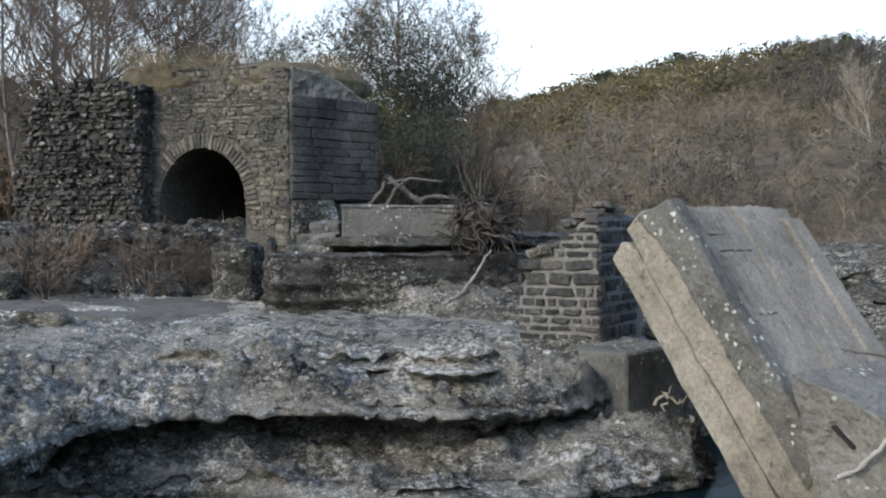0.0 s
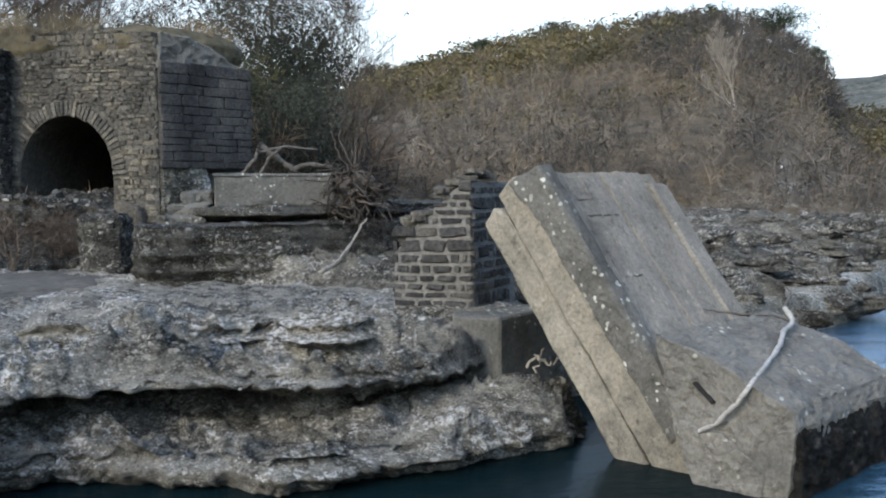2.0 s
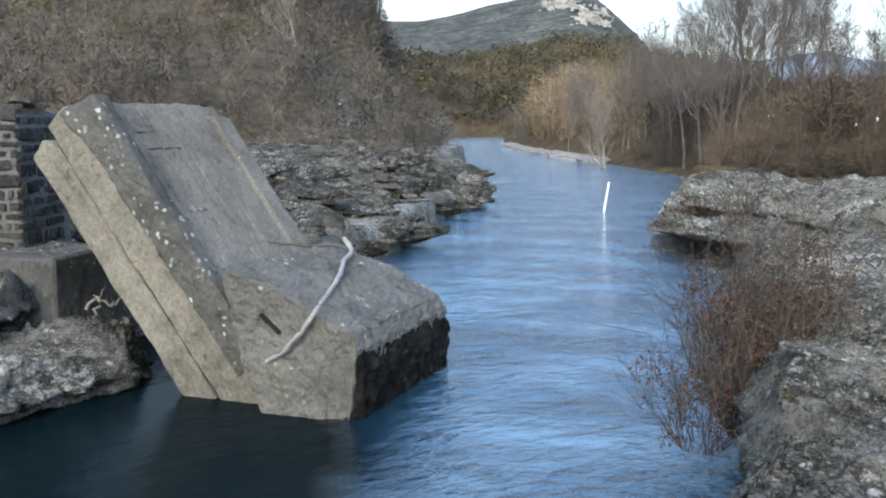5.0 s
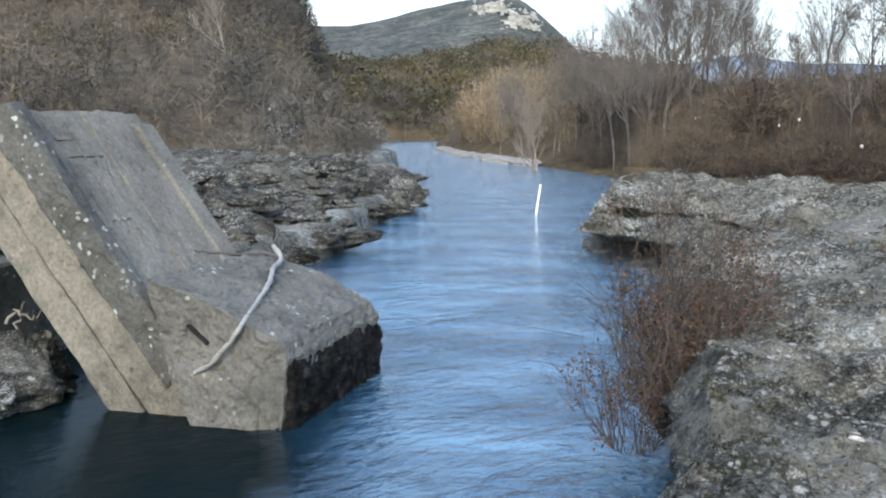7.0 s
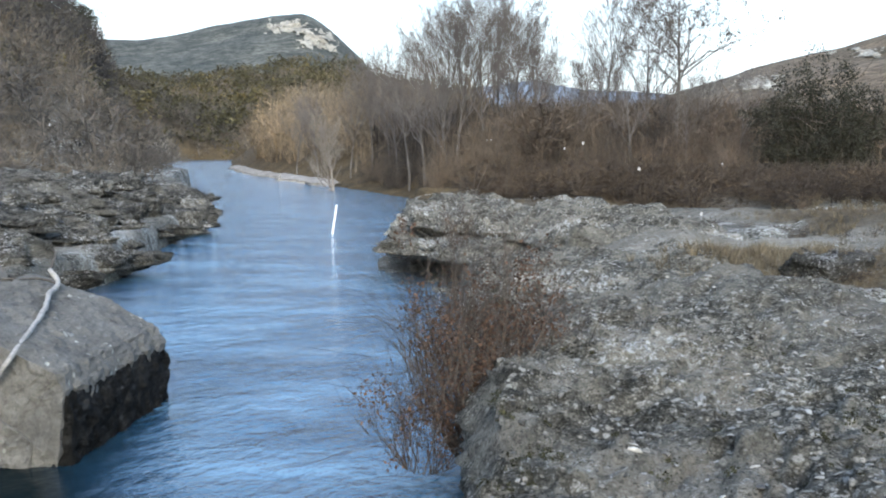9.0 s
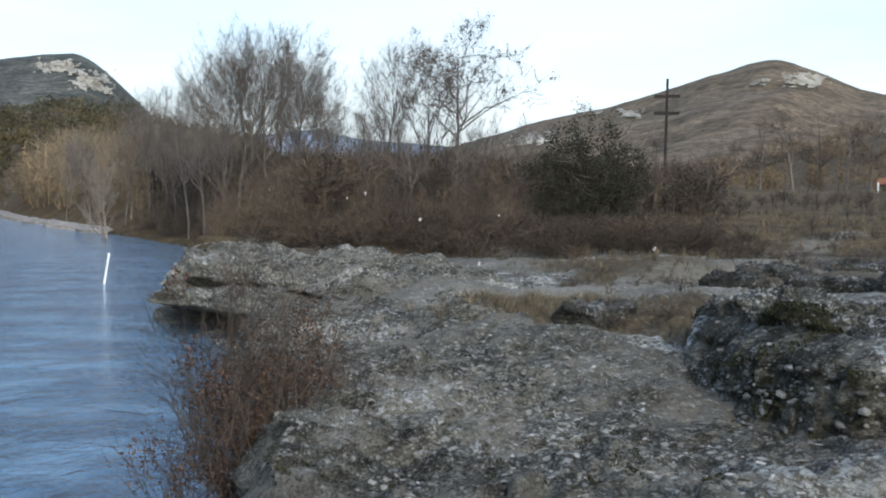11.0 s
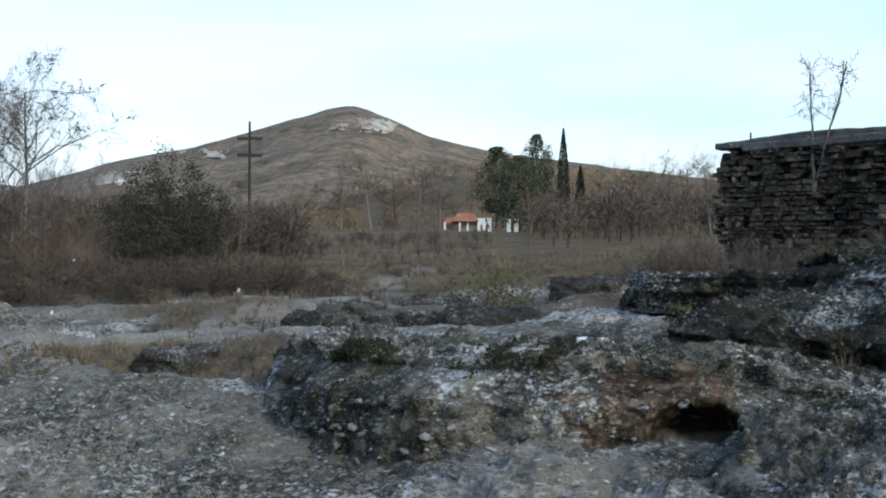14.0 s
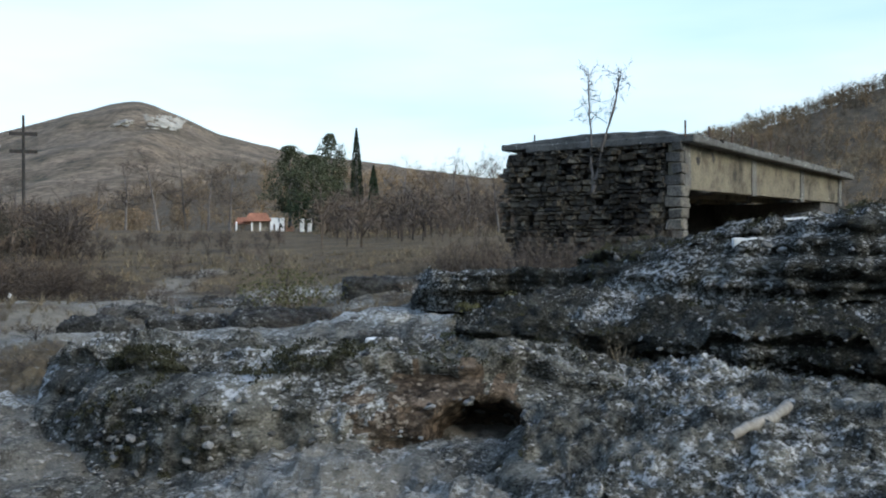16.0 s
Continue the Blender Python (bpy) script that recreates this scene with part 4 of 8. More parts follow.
# ---- worn blocks and masonry ----
def worn(bm, size=0.15, amp=0.02, freq=3.0, seed=0, bevel=0.03):
    """Bevels, then refines a block and wears its faces and edges with noise."""
    if bevel:
        bmesh.ops.bevel(bm, geom=list(bm.edges), offset=bevel, segments=1, affect="EDGES")
    bmesh.ops.triangulate(bm, faces=list(bm.faces))
    for k in range(7):
        long = [e for e in bm.edges if e.calc_length() > size * 1.5]
        if not long:
            break
        bmesh.ops.subdivide_edges(bm, edges=long, cuts=1)
        bmesh.ops.triangulate(bm, faces=[f for f in bm.faces if len(f.verts) > 3])
    bm.normal_update()
    co = np.array([v.co[:] for v in bm.verts])
    d = amp * (fbm(co[:, 0] * freq, co[:, 1] * freq, co[:, 2] * freq, 4, 0.6, seed=seed) + 0.4 * fbm(co[:, 0] * freq * 4, co[:, 1] * freq * 4, co[:, 2] * freq * 4, 2, seed=seed + 9))
    for v, k in zip(bm.verts, d):
        v.co += v.normal * float(k)
    return bm


def prism(points, w0, w1, put):
    """A prism with a side profile; put(p, w) gives the place of a profile point at a width."""
    bm = bmesh.new()
    a = [bm.verts.new(put(p, w0)) for p in points]
    b = [bm.verts.new(put(p, w1)) for p in points]
    bm.faces.new(a)
    bm.faces.new(b[::-1])
    for i in range(len(a)):
        j = (i + 1) % len(a)
        bm.faces.new((a[j], a[i], b[i], b[j]))
    bmesh.ops.recalc_face_normals(bm, faces=bm.faces)
    return bm


def upright(corners):
    """put() for a block with a plan: profile points are plan corners, the width is the height."""
    return lambda p, w: Vector((p[0], p[1], w))


def stone_meshes(mat, seed, n=10, dress=0.1):
    """A few unit stones with chipped edges, shared by all the pieces of a wall."""
    out = []
    for k in range(n):
        rnd = random.Random(seed * 31 + k)
        bm = bmesh.new()
        bmesh.ops.create_cube(bm, size=1.0)
        for v in bm.verts:
            v.co += Vector((rnd.uniform(-1, 1), rnd.uniform(-1, 1), rnd.uniform(-1, 1))) * dress
        bmesh.ops.bevel(bm, geom=list(bm.edges), offset=0.09, segments=1, affect="EDGES")
        me = bpy.data.meshes.new("stone")
        bm.to_mesh(me)
        bm.free()
        me.materials.append(mat)
        out.append(me)
    return out


def masonry(parent, origin, along, width, z0, z1, course, length, meshes, rnd, top=None, skip=None, depth=0.16, proud=0.03, limit=300, rest_mat=None, joint=0.025, jitter=0.015):
    """Courses of single stones on a wall's face. Past the limit they are joined into one part."""
    along = Vector(along).normalized()
    out = Vector((along.y, -along.x, 0))
    z, made, spare = z0, 0, []
    while z < z1 - 0.04:
        h = course * rnd.uniform(0.6, 1.4)
        u = -rnd.uniform(0, length * 0.5)
        while u < width:
            w = length * rnd.uniform(0.4, 1.7)
            u0, u1 = max(u, 0), min(u + w, width)
            um, zm = (u0 + u1) / 2, z + h / 2
            u += w
            if u1 - u0 < 0.06 or (top and zm > top(um)) or (skip and skip(um, zm, u1 - u0, h)):
                continue
            c = Vector(origin) + along * um + out * (proud - depth / 2 + rnd.uniform(-jitter, jitter)) + Vector((0, 0, zm))
            turn = math.atan2(along.y, along.x)
            m = Matrix.Translation(c) @ Matrix.Rotation(turn + rnd.uniform(-0.04, 0.04), 4, "Z") @ Matrix.Rotation(rnd.uniform(-0.04, 0.04), 4, "Y") @ Matrix.Diagonal((u1 - u0 - joint, depth, h - joint, 1))
            me = rnd.choice(meshes)
            if made < limit:
                ob = new("stone", me)
                ob.parent = parent
                ob.matrix_basis = m
                made += 1
            else:
                spare.append((me, m))
        z += h
    if spare:
        bm = bmesh.new()
        V, F, n = [], [], 0
        for me, m in spare:
            V += [m @ v.co for v in me.vertices]
            F += [[n + i for i in p.vertices] for p in me.polygons]
            n += len(me.vertices)
        bm.free()
        tagged(mesh_object("more_stones", V, F, rest_mat, parent), kind="stuff")


# ---- the fallen deck slab ----
E_W, E_L, SLAB_O = Vector((0.774, 0.633, 0)), Vector((0.633, -0.774, 0)), Vector((3.28, 11.0, 0))
D_A = E_L * 0.593 - Vector((0, 0, 0.805))          # down the slope
D_B = E_L * 0.805 + Vector((0, 0, 0.593))          # out of the deck
D_O = SLAB_O + E_L * -1.91 + Vector((0, 0, 2.61))
in_deck = lambda p, w: D_O + D_A * p[0] + D_B * p[1] + E_W * w
in_side = lambda p, w: SLAB_O + E_L * p[0] + Vector((0, 0, p[1])) + E_W * w


def build_slab():
    t = thing("fallen_bridge_slab", "broken concrete bridge deck slab tipped into the river", "concrete slab")
    part("lower_layer", worn(prism([(0.0, 0.0), (4.4, 0.0), (4.4, 0.362), (0.1, 0.362), (-0.09, 0.26)], 0.0, 2.6, in_deck), 0.11, 0.04, 2.5, 1, 0.035), M_CONC_TAN, t, "tan concrete with a long crack above it")
    part("upper_layer", worn(prism([(-0.16, 0.388), (4.4, 0.388), (4.4, 1.0), (-0.06, 1.0), (-0.2, 0.7)], 0.012, 2.58, in_deck), 0.11, 0.04, 2.5, 2, 0.012), M_CONC_TAN, t, "tan broken concrete")
    part("edge_beam", worn(prism([(-0.2, 0.6), (0.5, 0.72), (3.5, 0.74), (3.35, 1.12), (-0.08, 1.13)], -0.02, 0.27, in_deck), 0.09, 0.035, 4.0, 3, 0.04), M_CONC_EDGE, t, "dark lichen-spotted edge beam")
    rnd = random.Random(5)
    w, widths = 0.275, (0.2, 0.34, 0.28, 0.22, 0.36, 0.24, 0.3)
    for k, wd in enumerate(widths):
        b = 1.03 + rnd.uniform(-0.008, 0.01)
        a0 = -0.05 + rnd.uniform(-0.06, 0.08)
        part("deck_strip", worn(prism([(a0, 0.95), (2.75, 0.95), (2.75, b - 0.01), (a0 + 0.03, b)], w, w + wd - 0.001, in_deck), 0.06, 0.022, 7.0, 10 + k, 0.006), M_CONC_TOP, t)
        w += wd
    part("far_kerb", worn(prism([(0.0, 0.9), (2.85, 0.9), (2.85, 1.04), (0.2, 1.1)], w, 2.62, in_deck), 0.1, 0.02, 3.0, 20, 0.03), M_CONC_TOP, t, "smoother pale kerb")
    for k, (a, lo, hi) in enumerate(((0.38, 0.45, 0.95), (0.62, 0.5, 1.2), (1.5, 0.35, 0.9))):
        part("board_mark", worn(prism([(a, 1.02), (a + 0.014, 1.0), (a + 0.014, 1.044), (a, 1.042)], lo, hi, in_deck), 0.05, 0.016, 9, 30 + k, 0.006), M_CONC_EDGE, t)
    part("footing", worn(prism([(0.68, 1.5), (1.35, 1.3), (2.18, 0.9), (2.26, 0.72), (2.1, -0.7), (1.5, -0.7), (1.4, -0.05), (1.08, 0.2), (0.9, 0.6)], -0.22, 2.42, in_side), 0.06, 0.06, 5.5, 4, 0.01), M_FOOTING, t, "stained concrete footing with chipped corners")
    # dark layer on the end face: stain plus painted shade of this side
    part("stained_face", worn(prism([(2.1, 0.58), (2.26, 0.66), (2.32, 0.46), (2.23, -0.7), (2.05, -0.7)], -0.17, 2.45, in_side), 0.05, 0.08, 5.5, 7, 0.01), M_STAIN_SHADE, t, "wet-stained end face, its shade also put into the black colour")
    part("broken_wedge", worn(prism([(1.0, 0.62), (1.5, 0.55), (1.95, 0.25), (1.9, -0.3), (1.36, -0.3), (1.06, 0.2)], -0.265, 0.05, in_side), 0.05, 0.05, 5.0, 6, 0.01), M_FOOTING, t, "pale freshly broken concrete")
    # no recess: a thin black strip stands for the slot's shade
    part("slot", worn(prism([(1.16, 1.03), (1.18, 1.05), (1.4, 0.86), (1.38, 0.84)], -0.262, -0.2, in_side), 0.05, 0.008, 6.0, 8, 0.004), M_SHADE_BLACK, t, "thin black strip painted for the shade in a slot")
    part("inner_kerb", worn(prism([(0.25, 0.98), (2.55, 0.98), (2.6, 1.075), (0.2, 1.085)], 0.262, 0.4, in_deck), 0.06, 0.016, 5.0, 21, 0.012), M_CONC_TOP, t, "paler worn strip beside the edge beam")
    return t


build_slab()


# ---- the masonry pier ----
def build_pier():
    t = thing("masonry_pier", "broken coursed stone pier on a concrete footing", "bridge pier")
    steps = [(0.0, 2.3), (0.12, 2.42), (0.2, 2.62), (0.45, 2.78), (0.62, 2.95), (0.8, 3.1), (0.95, 3.24), (1.1, 3.3), (1.3, 3.28)]
    top = lambda u: float(np.interp(u, [s[0] for s in steps], [s[1] for s in steps]))
    o, al = Vector((1.03, 14.17, 0)), Vector((1.08, -0.42, 0)).normalized()
    side = Vector((0.56, 0.83, 0))
    put = lambda p, w: o + al * p[0] + side * w + Vector((0, 0, p[1]))
    prof = [(0.02, 1.0), (0.02, 2.2)] + [(u + 0.03, z - 0.12) for u, z in steps[1:-1]] + [(1.15, 3.15), (1.15, 1.0)]
    part("core", worn(prism(prof, 0.03, 1.5, put), 0.1, 0.03, 6.0, 40, 0.02), M_MORTAR, t, "thick pale lime mortar core")
    rnd = random.Random(8)
    st = stone_meshes(M_STONE_DK, 3, dress=0.13)
    masonry(t, o, al, 1.17, 1.42, 3.4, 0.16, 0.25, st, rnd, top=lambda u: top(u) - 0.03, depth=0.13, proud=0.006, joint=0.05, jitter=0.012)
    masonry(t, o + al * 1.17, side, 1.3, 1.42, 3.2, 0.165, 0.26, st, rnd, top=lambda u: 3.15, depth=0.13, proud=0.006, joint=0.055, jitter=0.012)
    cap = stone_meshes(M_STONE, 4)
    for k in range(46):
        u, w = rnd.uniform(0.1, 1.15), rnd.uniform(0.02, 0.7)
        s = rnd.uniform(0.08, 0.2)
        ob = new("stone", rnd.choice(cap))
        ob.parent = t
        ob.matrix_basis = Matrix.Translation(put((u, top(u) - 0.03 + rnd.uniform(-0.04, 0.05)), w)) @ Euler((rnd.uniform(-0.2, 0.2), rnd.uniform(-0.2, 0.2), rnd.uniform(0, 3))).to_matrix().to_4x4() @ Matrix.Diagonal((s * 1.5, s, s * 0.5, 1))
    part("footing", worn(prism([(1.75, 13.15), (2.32, 12.78), (3.3, 13.9), (2.7, 14.8), (1.9, 14.2)], 0.25, 1.4, upright(None)), 0.1, 0.03, 4.0, 41, 0.03), M_CONC_OLD, t, "lichened concrete footing block")
    part("ledge_course", worn(prism([(0.95, 14.1), (2.2, 13.55), (2.9, 14.2), (2.2, 15.0), (1.2, 15.2)], 1.0, 1.42, upright(None)), 0.08, 0.1, 3.0, 42, 0.1), M_ROCK_L, t)
    return t


build_pier()


# ---- the stone arch bridge ----
B_O, B_U = Vector((-3.75, 24.7, 0)), Vector((-0.957, 0.291, 0))
B_IN = Vector((0.291, 0.957, 0))
ARCH_U, ARCH_W, ARCH_SPRING, ARCH_TOP = 2.38, 1.22, 3.55, 5.0


def arch_z(u):
    k = 1 - ((u - ARCH_U) / ARCH_W) ** 2
    return ARCH_SPRING + (ARCH_TOP - ARCH_SPRING) * math.sqrt(k) if k > 0 else None


def bridge_top(u):
    return float(np.interp(u, [-0.3, 0, 0.4, 1.06, 2.0, 3.28, 4.1, 4.4], [6.65, 6.8, 6.95, 7.05, 7.12, 6.9, 6.6, 6.45])) + 0.06 * math.sin(u * 9.1) * math.sin(u * 4.3 + 1)


def build_bridge():
    t = thing("arch_bridge", "ruined rubble-stone arch bridge with an overgrown top", "bridge")
    wall = new("wall")
    wall.parent = t
    us = sorted(set([round(x, 3) for x in np.linspace(0, 4.3, 60)] + [ARCH_U - ARCH_W, ARCH_U + ARCH_W]))
    V, F = [], []

    def quad(a, b, c, d):
        V.extend((a, b, c, d))
        F.append(tuple(range(len(V) - 4, len(V))))
    P = lambda u, z, w: B_O + B_U * u + B_IN * w + Vector((0, 0, z))
    for u0, u1 in zip(us[:-1], us[1:]):
        mid = arch_z((u0 + u1) / 2)
        lo0 = (arch_z(u0) or ARCH_SPRING) if mid else 2.0
        lo1 = (arch_z(u1) or ARCH_SPRING) if mid else 2.0
        quad(P(u0, lo0, 0), P(u0, bridge_top(u0) - 0.06, 0), P(u1, bridge_top(u1) - 0.06, 0), P(u1, lo1, 0))
        quad(P(u0, bridge_top(u0) - 0.06, 0), P(u0, bridge_top(u0) - 0.3, 5.5), P(u1, bridge_top(u1) - 0.3, 5.5), P(u1, bridge_top(u1) - 0.06, 0))
        if mid:
            quad(P(u0, lo0, 0), P(u1, lo1, 0), P(u1, lo1, 5.5), P(u0, lo0, 5.5))
        quad(P(u0, 2.0, 5.5), P(u0, bridge_top(u0) - 0.3, 5.5), P(u1, bridge_top(u1) - 0.3, 5.5), P(u1, 2.0, 5.5))
    for s in (-1, 1):
        u = ARCH_U + s * ARCH_W
        quad(P(u, 2.0, 0), P(u, ARCH_SPRING, 0), P(u, ARCH_SPRING, 5.5), P(u, 2.0, 5.5))
    for u in (0, 4.3):
        quad(P(u, 2.0, 0), P(u, bridge_top(u) - 0.06, 0), P(u, bridge_top(u) - 0.3, 5.5), P(u, 2.0, 5.5))
    mesh_object("core", V, F, M_MORTAR_DK, t)
    rnd = random.Random(12)
    st = stone_meshes(M_STONE, 6, 16, dress=0.2)
    ring = 0.36

    def in_arch(u, z, w, h):
        if z < ARCH_SPRING:
            return abs(u - ARCH_U) < ARCH_W + (0.1 if w > 0.15 else 0)
        k = ((u - ARCH_U) / (ARCH_W + ring)) ** 2 + ((z - ARCH_SPRING) / (ARCH_TOP - ARCH_SPRING + ring)) ** 2
        return k < 1
    wall.location = (0, 0, 0)
    masonry(wall, B_O + B_U * 4.3, -B_U, 4.3, 2.3, 7.2, 0.105, 0.18, st, rnd, top=lambda u: bridge_top(4.3 - u) - 0.03, skip=lambda u, z, w, h: in_arch(4.3 - u, z, w, h), depth=0.2, proud=0.035, rest_mat=M_STONE_I, jitter=0.022, joint=0.01)
    # arch ring of thin upright stones
    vs = stone_meshes(M_STONE, 7, dress=0.05)
    n = 40
    for k in range(n):
        a = math.pi * (k + 0.5) / n
        cu, cz = ARCH_U + math.cos(a) * (ARCH_W + ring / 2), ARCH_SPRING + math.sin(a) * (ARCH_TOP - ARCH_SPRING + ring / 2)
        ob = new("voussoir", vs[k % len(vs)])
        ob.parent = t
        ex = B_U
        rad = (B_U * math.cos(a) + Vector((0, 0, math.sin(a)))).normalized()
        tan = (B_U * -math.sin(a) + Vector((0, 0, math.cos(a)))).normalized()
        m = Matrix((tan, B_IN, rad)).transposed().to_4x4()
        m.translation = P(cu, cz, 0.09 + rnd.uniform(-0.02, 0.02))
        ob.matrix_basis = m @ Matrix.Diagonal((rnd.uniform(0.085, 0.115), 0.26, ring * rnd.uniform(0.65, 1.1), 1))
    # end face: dressed dark courses under a sloping cap
    ef = Vector((0.745, 0.668, 0))
    put = lambda p, w: B_O + Vector((0.05, 0, 0)) + ef * p[0] + Vector((-0.668, 0.745, 0)) * w + Vector((0, 0, p[1]))
    part("end_wall", worn(prism([(0, 3.75), (0, 6.05), (2.62, 6.0), (2.68, 3.65)], 0.0, 2.2, put), 0.2, 0.02, 3.0, 50, 0.02), M_END_WALL, t, "dark weathered end wall")
    ash = stone_meshes(M_STONE_END, 11, dress=0.05)
    masonry(t, put((0, 0), -0.03), ef, 2.66, 3.7, 6.05, 0.22, 0.6, ash, rnd, depth=0.2, proud=0.05, joint=0.004, jitter=0.01)
    part("cap", worn(prism([(-0.05, 6.02), (2.62, 5.98), (2.5, 6.2), (1.4, 6.72), (0.1, 6.95)], 0.0, 1.8, put), 0.1, 0.12, 3.5, 60, 0.04), M_FOOTING, t, "sloping broken rubble cap")
    part("stub", worn(prism([(0.0, 2.3), (0.0, 3.8), (0.35, 3.75), (0.6, 5.5), (1.6, 2.9), (1.7, 2.3)], -0.02, 1.5, put), 0.12, 0.08, 3.0, 61, 0.05), M_ROCK_D, t, "broken stub of a lower wall")
    part("buttress", worn(prism([(0.35, 1.2), (0.35, 2.75), (1.0, 3.0), (1.2, 1.2)], -0.3, 1.0, lambda p, w: P(p[0], p[1], w)), 0.12, 0.06, 3.0, 62, 0.06), M_STONE_I, t, "worn foot of the arch")
    return t


build_bridge()


def rock_mass(name, label, corners, z0, z1, mat, seed, amp=0.25, size=0.2, category="rock", bevel=0.2, freq=1.2):
    t = part(name, worn(prism(corners, z0, z1, upright(None)), size, amp, freq, seed, bevel), mat, None)
    for p in t.data.polygons:
        p.use_smooth = True
    return tagged(t, label, category)


M_WING = conglomerate("lichened_rubble", (0.03, 0.029, 0.027), (0.06, 0.057, 0.05), (0.5, 0.5, 0.48), 0.16, 8.0, 0.8, silt=0)


def wing_wall():
    """The crumbling wall beside the arch: a leaning core faced with loose rubble."""
    t = thing("wing_wall", "crumbling dark wing wall spotted with white lichen", "wall")
    o, al, back = Vector((-11.0, 26.1, 0)), Vector((3.3, -0.85, 0)).normalized(), Vector((0.25, 0.97, 0))
    put = lambda p, w: o + al * p[0] + back * w + Vector((0, 0, p[1]))
    tops = [(0.0, 4.6), (0.25, 5.6), (0.5, 6.2), (0.9, 6.5), (1.6, 6.62), (2.4, 6.78), (3.2, 6.7), (3.5, 6.5)]
    top = lambda u: float(np.interp(u, [q[0] for q in tops], [q[1] for q in tops])) + 0.08 * math.sin(u * 7.3)
    part("core", worn(prism([(0.05, 2.0)] + [(u, z - 0.1) for u, z in tops] + [(3.6, 2.0)], 0.05, 2.6, put), 0.16, 0.06, 2.6, 70, 0.04), M_WING, t, "earth and rubble core")
    rnd = random.Random(33)
    st = stone_meshes(M_STONE_WING, 14, 16, dress=0.3)
    masonry(t, o, al, 3.55, 2.2, 6.9, 0.11, 0.15, st, rnd, top=top, depth=0.26, proud=0.07, joint=0.006, jitter=0.035, rest_mat=M_STONE_WING_I, skip=lambda u, z, w, h: rnd.random() < 0.06)
    masonry(t, o + al * 3.55, back, 1.2, 2.2, 6.6, 0.12, 0.18, st, rnd, depth=0.22, proud=0.04, joint=0.006, jitter=0.03, limit=200, rest_mat=M_STONE_WING_I)
    return t


wing_wall()
rock_mass("boulder", "squared dark boulder before the arch", [(-4.95, 21.5), (-4.05, 21.2), (-3.8, 22.0), (-4.7, 22.4)], 1.3, 2.68, M_ROCK_BED, 71, 0.12, 0.1, bevel=0.1, freq=2.0)
RUBBLE = ledge("rubble_bank", [(-12.5, 24.2), (-9.5, 23.9), (-7.4, 23.6), (-5.6, 23.6), (-4.3, 24.0)], [(-13, 26.5), (-9.5, 26.5), (-7, 26.5), (-5, 26.5), (-4.0, 26.5)], [2.5, 3.05, 2.65, 3.0, 2.75, 2.5], 3.35, 1.5, M_ROCK_BED,
               "rubble and soil sloping out of the arch", under=-2.0, step=0.1, rough=0.26, relief=0.4, rows=40, seed=72, lip=0.3, edge_wobble=0.9, sink=0.4)
rock_mass("bridge_turf", "soil and dry turf on top of the bridge", [(-8.6, 26.2), (-7.2, 25.6), (-5.6, 25.25), (-3.7, 24.95), (-1.7, 26.9), (-6, 29.5)], 6.2, 7.12, plain("turf_soil", (0.085, 0.072, 0.045), 0.95, 0.4, 5.0, 0.05), 73, 0.28, 0.2, "turf", 0.35)
rock_mass("boulder", "low flat dark boulder on the shelf", [(-8.6, 17.4), (-6.5, 17.1), (-6.35, 17.5), (-6.6, 17.9), (-8.5, 18.2)], 0.9, 1.52, M_ROCK_D, 74, 0.14, 0.1, freq=2.4, bevel=0.08)
rock_mass("boulder", "small flat stone on the shelf", [(-6.15, 16.5), (-5.75, 16.4), (-5.7, 16.7), (-6.1, 16.8)], 1.0, 1.36, M_ROCK_L, 75, 0.06, 0.06, bevel=0.05, freq=4.0)
rock_mass("boulder", "layered dark boulder at the foot of the slope", [(-10.6, 21.2), (-9.1, 20.9), (-8.85, 21.3), (-9.3, 22.0), (-10.8, 22.2)], 1.4, 2.12, M_ROCK_D, 76, 0.18, 0.12, freq=2.2, bevel=0.08)

t = thing("concrete_block", "old weathered concrete block on the rock bed", "concrete block")
part("body", worn(prism([(-2.08, 20.85), (0.35, 21.45), (0.3, 22.3), (-2.1, 21.8)], 2.7, 3.44, upright(None)), 0.1, 0.03, 4.0, 80, 0.035), M_CONC_OLD, t)
part("top_crust", worn(prism([(-2.1, 20.83), (0.36, 21.43), (0.3, 22.3), (-2.1, 21.8)], 3.4, 3.47, upright(None)), 0.1, 0.02, 6.0, 81, 0.02), M_CONC_OLD, t, "paler crusted top")


t = thing("broken_steps", "pale broken masonry steps beside the concrete block", "steps")
for k, (x0, x1, y0, z0, z1) in enumerate(((-3.2, -2.25, 20.45, 2.3, 2.62), (-3.0, -2.2, 20.65, 2.6, 2.86), (-2.75, -2.15, 20.85, 2.84, 3.12))):
    part("step", worn(prism([(x0, y0), (x1, y0 + 0.15), (x1, y0 + 0.9), (x0 + 0.1, y0 + 0.85)], z0, z1, upright(None)), 0.07, 0.09, 4.0, 90 + k, 0.03), M_CONC_OLD, t)


